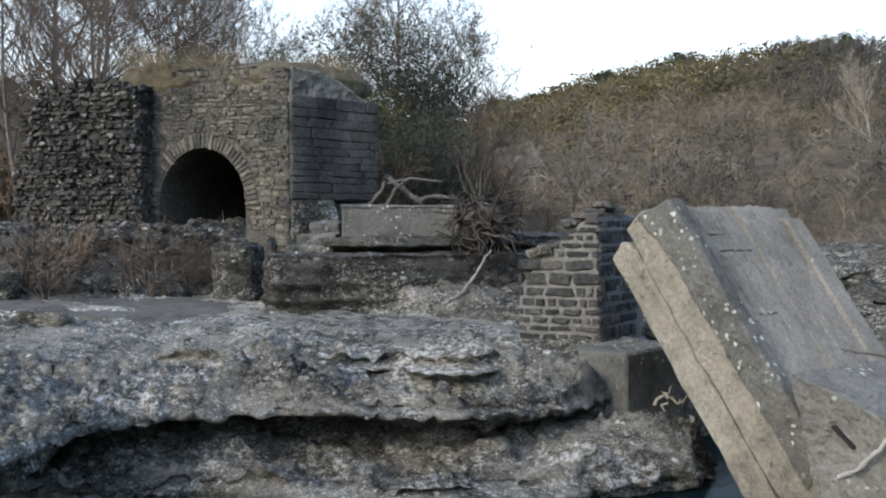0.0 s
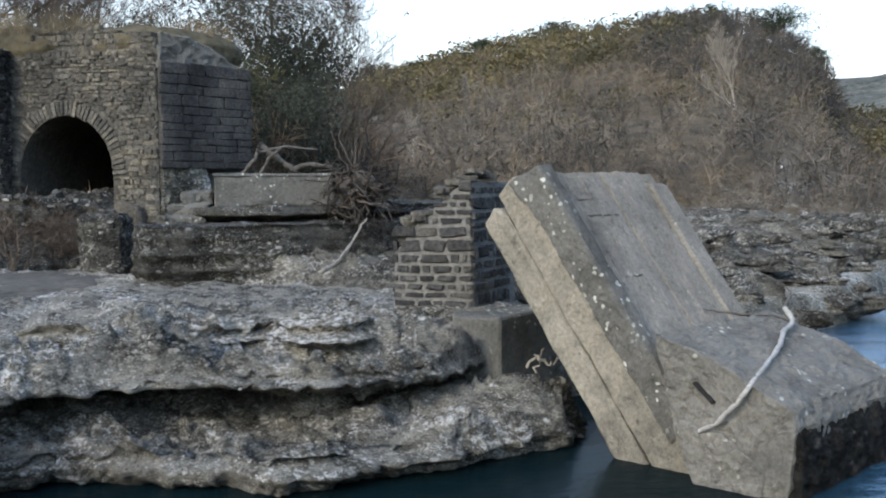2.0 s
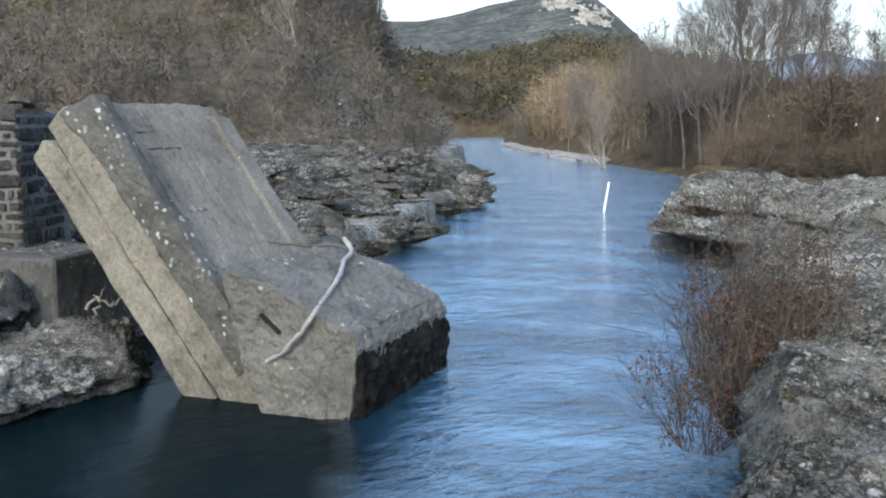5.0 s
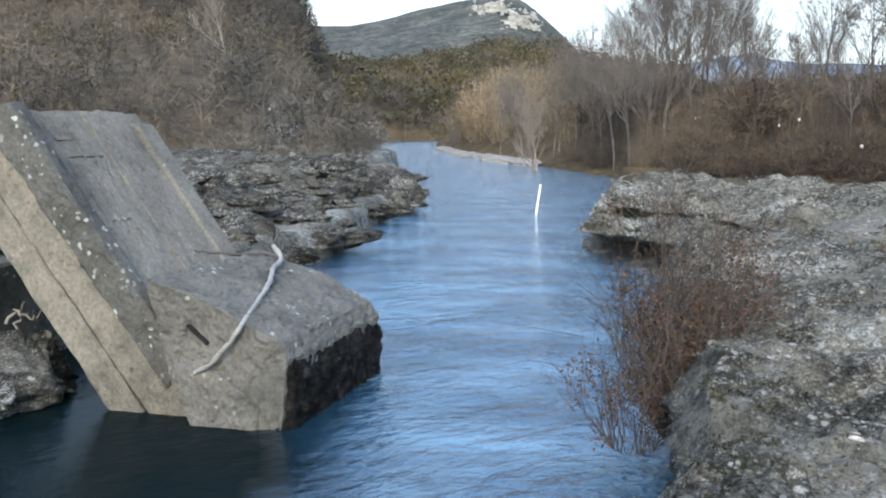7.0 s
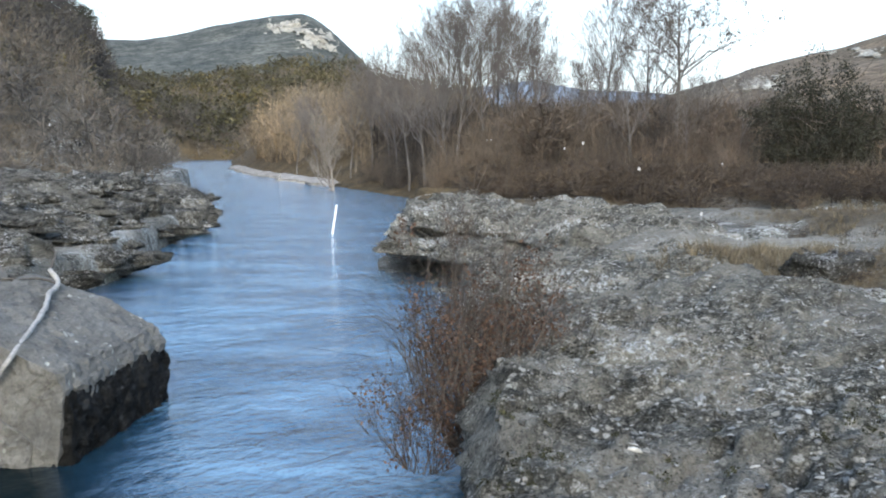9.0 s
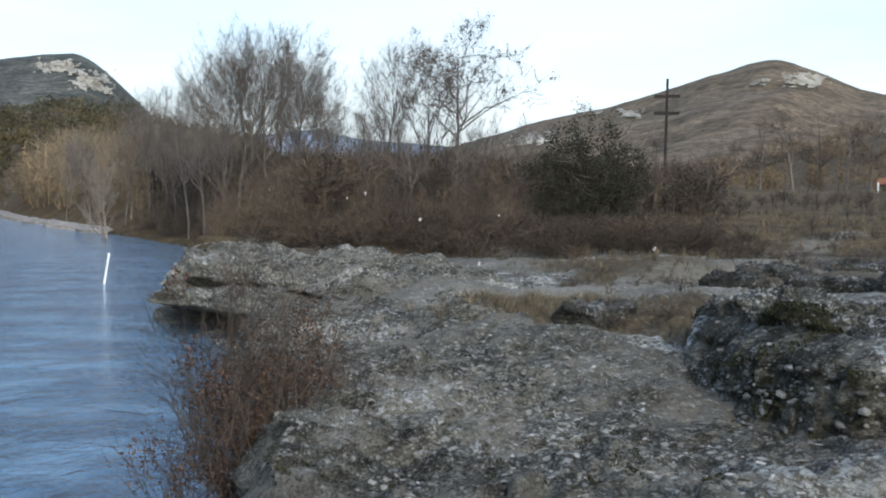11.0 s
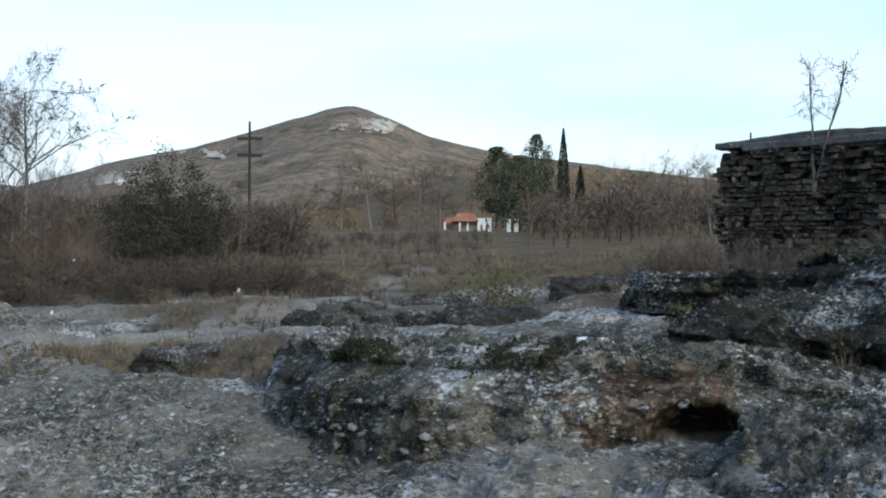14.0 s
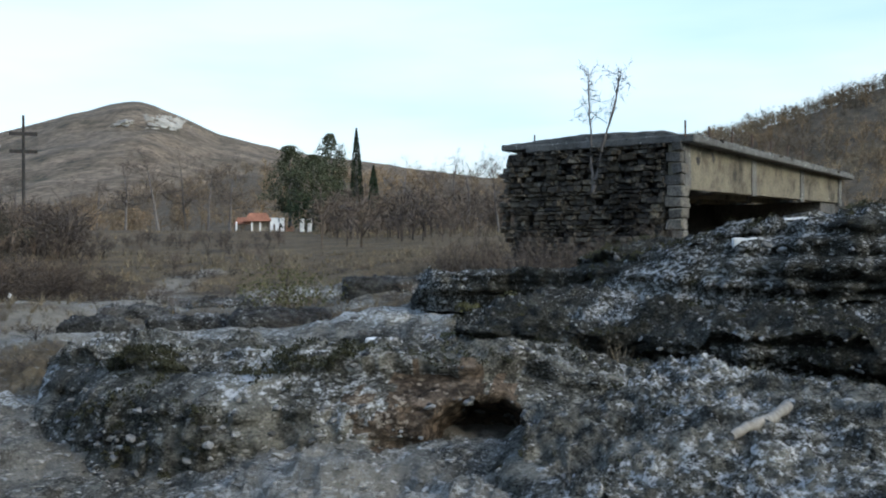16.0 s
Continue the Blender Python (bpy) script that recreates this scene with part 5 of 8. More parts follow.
# ---- driftwood ----
def curve_tube(points, r0, r1, sides=7, wob=0.0, seed=0, per=5):
    """A bent, tapering round of wood through given points."""
    p = np.array(points, float)
    s = np.linspace(0, len(p) - 1, (len(p) - 1) * per + 1)
    q = np.stack([np.interp(s, np.arange(len(p)), p[:, k]) for k in range(3)], -1)
    for _ in range(2):
        q[1:-1] = (q[:-2] + 2 * q[1:-1] + q[2:]) / 4
    g = np.random.default_rng(seed)
    q[1:-1] += g.normal(size=q[1:-1].shape) * wob
    rad = np.linspace(r0, r1, len(q)) * (1 + 0.12 * g.normal(size=len(q)))
    d = unit(np.gradient(q, axis=0))
    ref = np.array([0.3, 0.2, 0.93])
    a = unit(np.cross(d, ref))
    b = np.cross(d, a)
    ang = np.arange(sides) * 2 * np.pi / sides
    V = (q[:, None] + (a[:, None] * np.cos(ang)[None, :, None] + b[:, None] * np.sin(ang)[None, :, None]) * rad[:, None, None]).reshape(-1, 3)
    T = []
    for i in range(len(q) - 1):
        for k in range(sides):
            j = (k + 1) % sides
            T += [(i * sides + k, i * sides + j, (i + 1) * sides + k), (i * sides + j, (i + 1) * sides + j, (i + 1) * sides + k)]
    for base in (0, (len(q) - 1) * sides):
        T += [(base, base + k, base + k + 1) for k in range(1, sides - 1)]
    return V, np.array(T)

# ---- plants ----
def tri_object(name, V, T, mat, parent=None, label=""):
    """A mesh of triangles from arrays."""
    me = bpy.data.meshes.new(name)
    me.vertices.add(len(V))
    me.vertices.foreach_set("co", np.asarray(V, np.float32).ravel())
    me.loops.add(T.size)
    me.loops.foreach_set("vertex_index", np.asarray(T, np.int32).ravel())
    me.polygons.add(len(T))
    me.polygons.foreach_set("loop_start", np.arange(0, T.size, 3, dtype=np.int32))
    me.materials.append(mat)
    me.update(calc_edges=True)
    ob = new(name, me)
    ob.parent = parent
    if label:
        tagged(ob, label)
    return ob


def unit(v):
    return v / np.maximum(np.linalg.norm(v, axis=-1, keepdims=True), 1e-9)


def tubes(P0, P1, R0, R1, sides=3):
    """Tapered prisms between pairs of points."""
    P0, P1, R0, R1 = (np.asarray(a, float) for a in (P0, P1, R0, R1))
    d = unit(P1 - P0)
    up = np.where(np.abs(d[:, 2:3]) > 0.9, [[1.0, 0, 0]], [[0, 0, 1.0]])
    a = unit(np.cross(d, up))
    b = np.cross(d, a)
    ang = np.arange(sides) * 2 * np.pi / sides
    ring = a[:, None] * np.cos(ang)[None, :, None] + b[:, None] * np.sin(ang)[None, :, None]
    V = np.concatenate([P0[:, None] + ring * R0[:, None, None], P1[:, None] + ring * R1[:, None, None]], 1)
    k = np.arange(sides)
    j = (k + 1) % sides
    t = np.concatenate([np.stack([k, j, k + sides], -1), np.stack([j, j + sides, k + sides], -1)])
    T = (np.arange(len(P0)) * 2 * sides)[:, None, None] + t[None]
    return V.reshape(-1, 3), T.reshape(-1, 3)


def blades(P0, P1, W, rng):
    """Thin three-cornered twigs or leaves."""
    d = P1 - P0
    s = unit(np.cross(d, rng.normal(size=d.shape))) * (np.asarray(W)[:, None])
    V = np.stack([P0 - s, P0 + s, P1], 1).reshape(-1, 3)
    return V, np.arange(len(V)).reshape(-1, 3)


def leaves(C, size, rng):
    """Small loose leaves: bent pairs of triangles round given centres."""
    a, b = unit(rng.normal(size=C.shape)), rng.normal(size=C.shape)
    b = unit(np.cross(a, b))
    s = (np.asarray(size) * rng.uniform(0.6, 1.3, len(C)))[:, None]
    V = np.stack([C - a * s, C + b * s * 0.5, C + a * s, C - b * s * 0.5], 1).reshape(-1, 3)
    i = np.arange(len(C))[:, None] * 4
    return V, np.concatenate([i + [[0, 1, 2]], i + [[0, 2, 3]]])


def ribbons(P0, P1, R0, R1, seed):
    """Fine outer twigs: one tapering strip a piece."""
    g = np.random.default_rng(seed)
    s = unit(np.cross(P1 - P0, g.normal(size=P0.shape)))
    a, b = s * np.asarray(R0)[:, None], s * np.asarray(R1)[:, None]
    V = np.stack([P0 - a, P0 + a, P1 + b, P1 - b], 1).reshape(-1, 3)
    i = np.arange(len(P0))[:, None] * 4
    return V, np.concatenate([i + [[0, 1, 2]], i + [[0, 2, 3]]])


def fewer(proto, corners, share, seed):
    """A lighter plant for far slopes: fewer blades or leaves, each larger by as much."""
    V, T = proto
    q = V.reshape(-1, corners, 3)
    keep = np.random.default_rng(seed).permutation(len(q))[:int(len(q) * share)]
    q = q[keep]
    if corners == 3:
        m = (q[:, :1] + q[:, 1:2]) / 2
        V = np.concatenate([m + (q[:, :2] - m) / share, q[:, 2:]], 1).reshape(-1, 3)
        return V, np.arange(len(V)).reshape(-1, 3)
    m = q.mean(1, keepdims=True)
    i = np.arange(len(q))[:, None] * 4
    return (m + (q - m) / share ** 0.5).reshape(-1, 3), np.concatenate([i + [[0, 1, 2]], i + [[0, 2, 3]]])


def joined(parts):
    V, T, n = [], [], 0
    for v, t in parts:
        V.append(v)
        T.append(t + n)
        n += len(v)
    return np.concatenate(V), np.concatenate(T)


def skeleton(rng, height, girth, levels, spread, upright, kids, first=0.3, wander=0.12):
    """The limbs of a bare tree: lists of pieces by level."""
    out = [[] for _ in range(levels + 1)]

    def limb(p, d, length, rad, level):
        n = 7 if level == 0 else (5 if level == 1 else 3)
        pts, rads = [p], [rad]
        for k in range(n):
            d = unit(d + rng.normal(size=3) * (wander * (0.4 if level == 0 else 1.0)) + np.array([0, 0, upright * (0.5 + level * 0.3)]) * 0.18)
            p = p + d * length / n
            pts.append(p)
            rads.append(rad * (1 - 0.78 * (k + 1) / n))
        for k in range(n):
            out[level].append((pts[k], pts[k + 1], rads[k], rads[k + 1]))
        if level == levels:
            return
        for c in range(kids[level]):
            f = rng.uniform(first if level == 0 else 0.2, 1.0)
            i = min(int(f * n), n - 1)
            base = pts[i] + (pts[i + 1] - pts[i]) * (f * n - i)
            side = unit(rng.normal(size=3) * np.array([1, 1, 0.35]))
            dd = unit(d * (0.45 + upright * 0.6) + side * spread)
            limb(base, dd, length * rng.uniform(0.4, 0.62) * (1.15 - 0.5 * f), rads[i] * 0.55, level + 1)
    limb(np.zeros(3), np.array([0, 0, 1.0]), height, girth, 0)
    return out


def bare_tree(seed, height, girth, spread, upright, kids, twig=0.006, name="bare_tree", mat=None, bark=None, balls=0, label="leafless grey tree on the bank", group="leafless trees", first=0.3, twigs=2):
    rng = np.random.default_rng(seed)
    sk = skeleton(rng, height, girth, len(kids), spread, upright, kids, first)
    t = thing(name, label, "tree", group=group)
    tall = max(s[1][2] for lv in sk for s in lv)
    sk = [[(a * (height / tall), b * (height / tall), p, q) for a, b, p, q in lv] for lv in sk]
    pick = lambda lv: [np.array([s[k] for s in lv]) for k in range(4)]
    V, T = tubes(*pick(sk[0]), sides=7)
    tri_object("trunk", V, T, bark or M_BARK, t)
    parts = []
    for lv in sk[1:-1]:
        a = pick(lv)
        parts.append(tubes(a[0], a[1], np.maximum(a[2], twig), np.maximum(a[3], twig * 0.7), sides=3))
    a = pick(sk[-1])
    parts.append(ribbons(a[0], a[1], np.maximum(a[2], twig) * 1.2, np.maximum(a[3], twig * 0.7) * 1.2, seed))
    tips = np.array([s[1] for s in sk[-1]])
    dirs = np.array([s[1] - s[0] for s in sk[-1]])
    for k in range(twigs):
        e = tips + dirs * rng.uniform(0.3, 1.2, (len(tips), 1)) + rng.normal(size=tips.shape) * 0.16 + [0, 0, 0.05]
        parts.append(blades(tips - dirs * rng.uniform(0, 0.9, (len(tips), 1)), e, np.full(len(tips), twig * 1.1), rng))
    V, T = joined(parts)
    tri_object("crown", V, T, mat or M_TWIG, t)
    if balls:
        sel = tips[rng.choice(len(tips), min(balls, len(tips)), replace=False)]
        V, T = joined([leaves(sel + rng.normal(size=sel.shape) * 0.05, 0.055, rng) for _ in range(4)])
        tri_object("seed_tuft", V, T, M_DRIFT_DK, t)
    return t


def polar(az, r, z=None):
    x, y = r * math.sin(radians(az)), r * math.cos(radians(az))
    if z is None:
        z = float(ground_height(np.array([x]), np.array([y]))[0][0])
    return x, y, z


def planted(proto, az, r, scale, turn, z=None, stretch=1.0, drop=0.1):
    x, y, z = polar(az, r, z)
    return copy_thing(proto, pose(x, y, z - drop, 0, 0, turn) @ Matrix.Diagonal((scale * stretch, scale * stretch, scale, 1)))


def place(proto, az, r, scale, turn, z=None, stretch=1.0, drop=0.1):
    x, y, z = polar(az, r, z)
    proto.matrix_basis = pose(x, y, z - drop, 0, 0, turn) @ Matrix.Diagonal((scale * stretch, scale * stretch, scale, 1))


M_POPLAR = plain("poplar_twigs", (0.15, 0.13, 0.112), 0.9, 0.3, 1.0, per_island=0.25)
# tall leafless trees: (azimuth, distance, height, turn)
poplar = bare_tree(1, 1.0 * 10, 0.09, 0.56, 0.62, (20, 7, 4), 0.0048, label="tall leafless riverside tree with upright twigs", group="tall riverside trees", first=0.3, mat=M_POPLAR, bark=M_TWIG_PALE)
poplar_b = bare_tree(2, 10, 0.085, 0.56, 0.62, (20, 7, 4), 0.0048, label="tall leafless riverside tree with upright twigs", group="tall riverside trees", first=0.32, mat=M_POPLAR, bark=M_TWIG_PALE)
oak = bare_tree(3, 9, 0.17, 1.0, 0.3, (15, 7, 5), 0.005, label="spreading leafless grey-brown tree", group="spreading leafless trees", first=0.3)
oak_b = bare_tree(4, 8, 0.16, 1.1, 0.25, (14, 7, 5), 0.005, label="spreading leafless grey-brown tree", group="spreading leafless trees", first=0.28)
plane_tree = bare_tree(5, 10, 0.12, 0.95, 0.4, (18, 9, 5), 0.0052, mat=M_POPLAR, balls=420, label="leafless plane tree hung with seed heads", group="", first=0.38)
pale_tree = bare_tree(6, 8, 0.11, 0.5, 0.7, (18, 7, 4), 0.0055, bark=M_BARK_PALE, mat=M_BARK_PALE, label="slender pale-barked leafless tree", group="pale trees", first=0.2)
RIVERSIDE = [(44.3, 70, 12.5, 0), (45.2, 66, 13.2, 50), (46.1, 72, 14.0, 110), (46.9, 67, 14.2, 200), (47.7, 70, 15.0, 10), (48.4, 66, 14.6, 300), (49.2, 71, 14.4, 80), (50.0, 68, 13.0, 150), (45.7, 78, 13.5, 33), (48.8, 79, 15.0, 240),
             (51.6, 66, 11.2, 20), (51.0, 72, 10.5, 200), (42.2, 88, 12.5, 70), (43.2, 84, 10.5, 10), (54.9, 60, 11.8, 130), (57.3, 56, 11.3, 260), (41.0, 90, 10.5, 160), (53.4, 64, 8.5, 190), (56.0, 62, 8.4, 40), (60.6, 60, 7.0, 100), (52.5, 55, 7.0, 30), (59.6, 48, 6.2, 80), (50.5, 58, 8.5, 10), (62.3, 55, 6.4, 200), (64.2, 60, 5.6, 120), (46.5, 60, 9.5, 20), (43.6, 75, 9.5, 60), (39.2, 95, 9.5, 10), (38.0, 110, 10, 200), (56.6, 47, 6.0, 310), (54.0, 50, 6.4, 250)]
for i, (az, r, h, turn) in enumerate(RIVERSIDE):
    p = poplar if i % 2 else poplar_b
    (place if i < 2 else planted)(p, az, r, h * 0.84 / 10.0, turn)
place(plane_tree, 58.9, 52, 1.08, 40)
place(pale_tree, 40.1, 78, 1.0, 10)
planted(pale_tree, 23.0, 98, 1.3, 70)
planted(pale_tree, 5.2, 90, 0.7, 20)
SPREADING = [(-22.5, 38, 13.0, 20), (-19.6, 36, 12.2, 120), (-16.2, 40, 11.0, 210), (-13.5, 43, 10.8, 300), (-11.2, 40, 9.2, 33), (-3.2, 37, 9.6, 80), (-1.4, 39, 8.8, 190), (-5.0, 41, 9.4, 250), (0.2, 36, 7.0, 140),
             (-18, 48, 13, 10), (-21, 46, 14, 70), (-14.8, 50, 12, 150)]
SPREADING += [(72.6, 190, 10.5, 0), (74.0, 195, 11.5, 50), (75.5, 188, 10.5, 100), (77.2, 186, 12.5, 170), (78.6, 192, 12.0, 220), (79.8, 189, 11.0, 280), (81.0, 200, 12, 330), (70.0, 200, 10, 80)]
SPREADING += [(90.6, 150, 8.5, 40), (92.6, 140, 8.0, 90), (94.4, 120, 7.0, 140), (96.0, 110, 7.5, 200), (93.5, 170, 10.0, 260)]
wood_tree = bare_tree(8, 9, 0.075, 0.8, 0.5, (22, 8, 5), 0.005, label="dense leafless grey tree behind the old bridge", group="trees behind the bridge", first=0.15, twigs=2)
for i, (az, r, h, turn) in enumerate(SPREADING[:12]):
    (place if i < 1 else planted)(wood_tree, az, r, h * 0.92 / 9.0, turn)
SPREADING = SPREADING[12:]
for i, (az, r, h, turn) in enumerate(SPREADING):
    p = oak if i % 2 else oak_b
    (place if i < 2 else planted)(p, az, r, h / (9.0 if i % 2 else 8.0), turn)


# --- scrub, woods and hillside growth ---
def shrub_proto(rng, stems, height, width, thick, forks=3):
    """A leafless bush: stems that fan out of one foot, with side twigs."""
    a = rng.uniform(0, 2 * np.pi, stems)
    sp = np.sqrt(rng.uniform(0, 1, stems))
    foot = np.stack([np.cos(a) * 0.12 * width, np.sin(a) * 0.12 * width, np.zeros(stems)], -1)
    h = height * (1.05 - 0.45 * sp) * rng.uniform(0.65, 1.1, stems)
    tip = np.stack([np.cos(a) * sp * width * 0.5, np.sin(a) * sp * width * 0.5, h], -1)
    mid = foot * 0.5 + tip * 0.5 + rng.normal(size=tip.shape) * 0.06 * height
    mid[:, :2] += (tip - foot)[:, :2] * 0.12
    parts = [blades(foot, mid + (mid - foot) * 0.05, np.full(stems, thick), rng), blades(mid - (mid - foot) * 0.1, tip, np.full(stems, thick * 0.75), rng)]
    for k in range(forks):
        f = rng.uniform(0.25, 0.95, (stems, 1))
        b = mid + (tip - mid) * f if k % 2 else foot + (mid - foot) * (0.5 + 0.5 * f)
        e = b + (tip - mid) * rng.uniform(0.3, 0.8, (stems, 1)) + rng.normal(size=tip.shape) * 0.16 * height * np.array([1, 1, 0.6])
        parts.append(blades(b, e, np.full(stems, thick * 0.6), rng))
    return joined(parts)


def crown_proto(rng, n, height, width, thick):
    """A far leafless tree: a stem, limbs to a rounded crown and fine twigs at its rim."""
    d = unit(rng.normal(size=(n, 3)) + [0, 0, 0.35])
    c = np.array([0, 0, height * 0.58])
    end = c + d * np.array([width * 0.5, width * 0.5, height * 0.42]) * rng.uniform(0.45, 1.0, (n, 1))
    start = np.stack([np.zeros(n), np.zeros(n), height * rng.uniform(0.15, 0.6, n)], -1)
    mid = start * 0.45 + end * 0.55 + rng.normal(size=end.shape) * 0.04 * height
    parts = [blades(np.zeros((3, 3)), np.array([[0, 0, 0.8], [0.04, 0, 0.75], [0, 0.05, 0.7]]) * height, np.full(3, thick * 1.3), rng), blades(start, mid, np.full(n, thick * 1.2), rng), blades(mid - (mid - start) * 0.1, end, np.full(n, thick), rng)]
    for k in range(5):
        b = mid + (end - mid) * rng.uniform(0.1, 1.0, (n, 1))
        e = b + unit(d + rng.normal(size=end.shape) * 0.8) * height * rng.uniform(0.08, 0.2, (n, 1))
        parts.append(blades(b, e, np.full(n, thick * 0.8), rng))
    return joined(parts)


def leafy_proto(rng, clumps, per, size, height, width, round_=0.5):
    C = []
    for k in range(clumps):
        c = np.array([rng.normal() * width * 0.25, rng.normal() * width * 0.25, height * rng.uniform(0.25, 0.85)])
        rad = width * rng.uniform(0.16, 0.3)
        q = unit(rng.normal(size=(per, 3))) * rad * rng.uniform(0.55, 1.08, (per, 1)) ** 0.6
        q[:, 2] *= 0.75
        C.append(c + q)
    return leaves(np.maximum(np.concatenate(C), [-99, -99, 0.05]), size, rng)


def scattered(name, protos, xy, scale, mat, label, category, rng, sink=0.1, z=None):
    """One mesh of many plants, too many to count."""
    x, y = xy[:, 0], xy[:, 1]
    z = ground_height(x, y)[0] if z is None else z
    turn = rng.uniform(0, 2 * np.pi, len(x))
    which = rng.integers(0, len(protos), len(x))
    V, T, K, n = [], [], [], 0
    patchy = np.clip(0.5 + 0.9 * fbm(x * 0.03, y * 0.03, 0, 3, 0.6, seed=91), 0.05, 1)
    own = np.clip(0.5 * patchy + 0.5 * rng.random(len(x)), 0.03, 1)
    for k, (pv, pt) in enumerate(protos):
        m = which == k
        if not m.any():
            continue
        c, s, q = np.cos(turn[m])[:, None], np.sin(turn[m])[:, None], np.asarray(scale)[m][:, None]
        wv = q * rng.uniform(0.8, 1.25, (m.sum(), 1))
        vx = (pv[None, :, 0] * c - pv[None, :, 1] * s) * wv + x[m][:, None]
        vy = (pv[None, :, 0] * s + pv[None, :, 1] * c) * wv + y[m][:, None]
        vz = pv[None, :, 2] * q + z[m][:, None] - sink
        V.append(np.stack([vx, vy, vz], -1).reshape(-1, 3))
        T.append((pt[None] + (np.arange(m.sum()) * len(pv))[:, None, None] + n).reshape(-1, 3))
        K.append(np.repeat(own[m], len(pv)))
        n += m.sum() * len(pv)
    ob = tri_object(name, np.concatenate(V), np.concatenate(T), mat)
    ob.data.attributes.new("tint", "FLOAT", "POINT").data.foreach_set("value", np.concatenate(K).astype(np.float32))
    return tagged(ob, label, category, kind="stuff")


def sprinkle(rng, n, az0, az1, r0, r1, bunch=0.0, keep=None, power=0.5):
    """Random places in a sector of the land, off the river."""
    az = np.radians(rng.uniform(az0, az1, n))
    r = r0 + (r1 - r0) * rng.uniform(0, 1, n) ** power
    xy = np.stack([r * np.sin(az), r * np.cos(az)], -1)
    d, inside = poly_distance(xy[:, 0], xy[:, 1], RIVER)
    ok = ~inside & (d > 1.0)
    if bunch:
        ok &= fbm(xy[:, 0] * bunch, xy[:, 1] * bunch, 0, 3, seed=77) > -0.12
    if keep is not None:
        ok &= keep(xy[:, 0], xy[:, 1], d)
    return xy[ok]


rng = np.random.default_rng(7)
THIN = [shrub_proto(rng, 26, 1.0, 0.95, 0.009, 4) for _ in range(6)]          # unit bushes, fine
MIDDLE = [shrub_proto(rng, 22, 1.0, 0.8, 0.014, 4) for _ in range(6)]
COARSE = [crown_proto(rng, 26, 1.0, 1.0, 0.0072) for _ in range(7)]
MIDDLE = MIDDLE[:2] + [crown_proto(rng, 30, 1.0, 1.0, 0.009) for _ in range(7)]
BRAMBLE = [crown_proto(rng, 34, 0.8, 1.7, 0.008) for _ in range(6)] + THIN[:1]
LEAFY = [leafy_proto(rng, 7, 26, 0.075, 1.0, 1.0) for _ in range(5)]
LEAFY_MID = [leafy_proto(rng, 6, 14, 0.075, 1.0, 1.15) for _ in range(5)]
LEAFY_FAR = [leafy_proto(rng, 7, 22, 0.05, 1.0, 1.15) for _ in range(5)]
COARSE = [fewer(q, 3, 0.6, 40 + i) for i, q in enumerate(COARSE)]
LEAFY_MID = [fewer(q, 4, 0.6, 50 + i) for i, q in enumerate(LEAFY_MID)]
LEAFY_FAR = [fewer(q, 4, 0.55, 60 + i) for i, q in enumerate(LEAFY_FAR)]

# the hill across the river
p = sprinkle(rng, 1800, -32, 35, 60, 205, power=0.8)
scattered("hillside_scrub", COARSE, p, rng.uniform(2.4, 5.4, len(p)), M_SCRUB, "grey-brown leafless scrub on the hillside", "scrub", rng)
p = sprinkle(rng, 800, -30, 32, 90, 205, bunch=0.03, power=0.6)
scattered("hillside_evergreens", LEAFY_FAR, p, rng.uniform(1.6, 3.6, len(p)), M_GREEN, "olive-green evergreen bushes on the hillside", "bushes", rng)
p = sprinkle(rng, 620, 2, 22, 120, 200, bunch=0.04, power=0.8)
scattered("crest_evergreens", LEAFY_FAR, p, rng.uniform(2.5, 5.0, len(p)), plain("crest_leaf", (0.085, 0.077, 0.043), 0.85, 0.45, 0.3, per_island=0.4), "olive evergreen wood on the hill crest", "wood", rng)
# shade on this end of the hill is put into darker twigs
p = sprinkle(rng, 420, 18, 33, 120, 200, power=0.8)
scattered("shaded_wood", COARSE, p, rng.uniform(3.5, 6.0, len(p)), plain("shade_dark_twigs", (0.07, 0.066, 0.062), 0.95, 0.35, 0.5, per_island=0.3), "leafless wood coloured darker for the shade on this end of the hill", "wood", rng)
p = sprinkle(rng, 520, 24, 36, 286, 420, power=0.8)
scattered("spur_wood", COARSE, p, rng.uniform(5, 9, len(p)), M_SCRUB, "grey leafless wood where the river bends away", "wood", rng)
p = sprinkle(rng, 440, 1, 33, 44, 80)
scattered("hill_foot_thicket", BRAMBLE[:5] + MIDDLE[2:5], p, rng.uniform(0.9, 2.4, len(p)), M_SCRUB, "brown leafless thicket at the foot of the hill", "thicket", rng)
p = sprinkle(rng, 420, -30, 3, 31, 60)
scattered("thicket_behind_bridge", MIDDLE, p, rng.uniform(2.0, 4.5, len(p)), M_TWIG, "dark leafless thicket behind the old bridge", "thicket", rng)
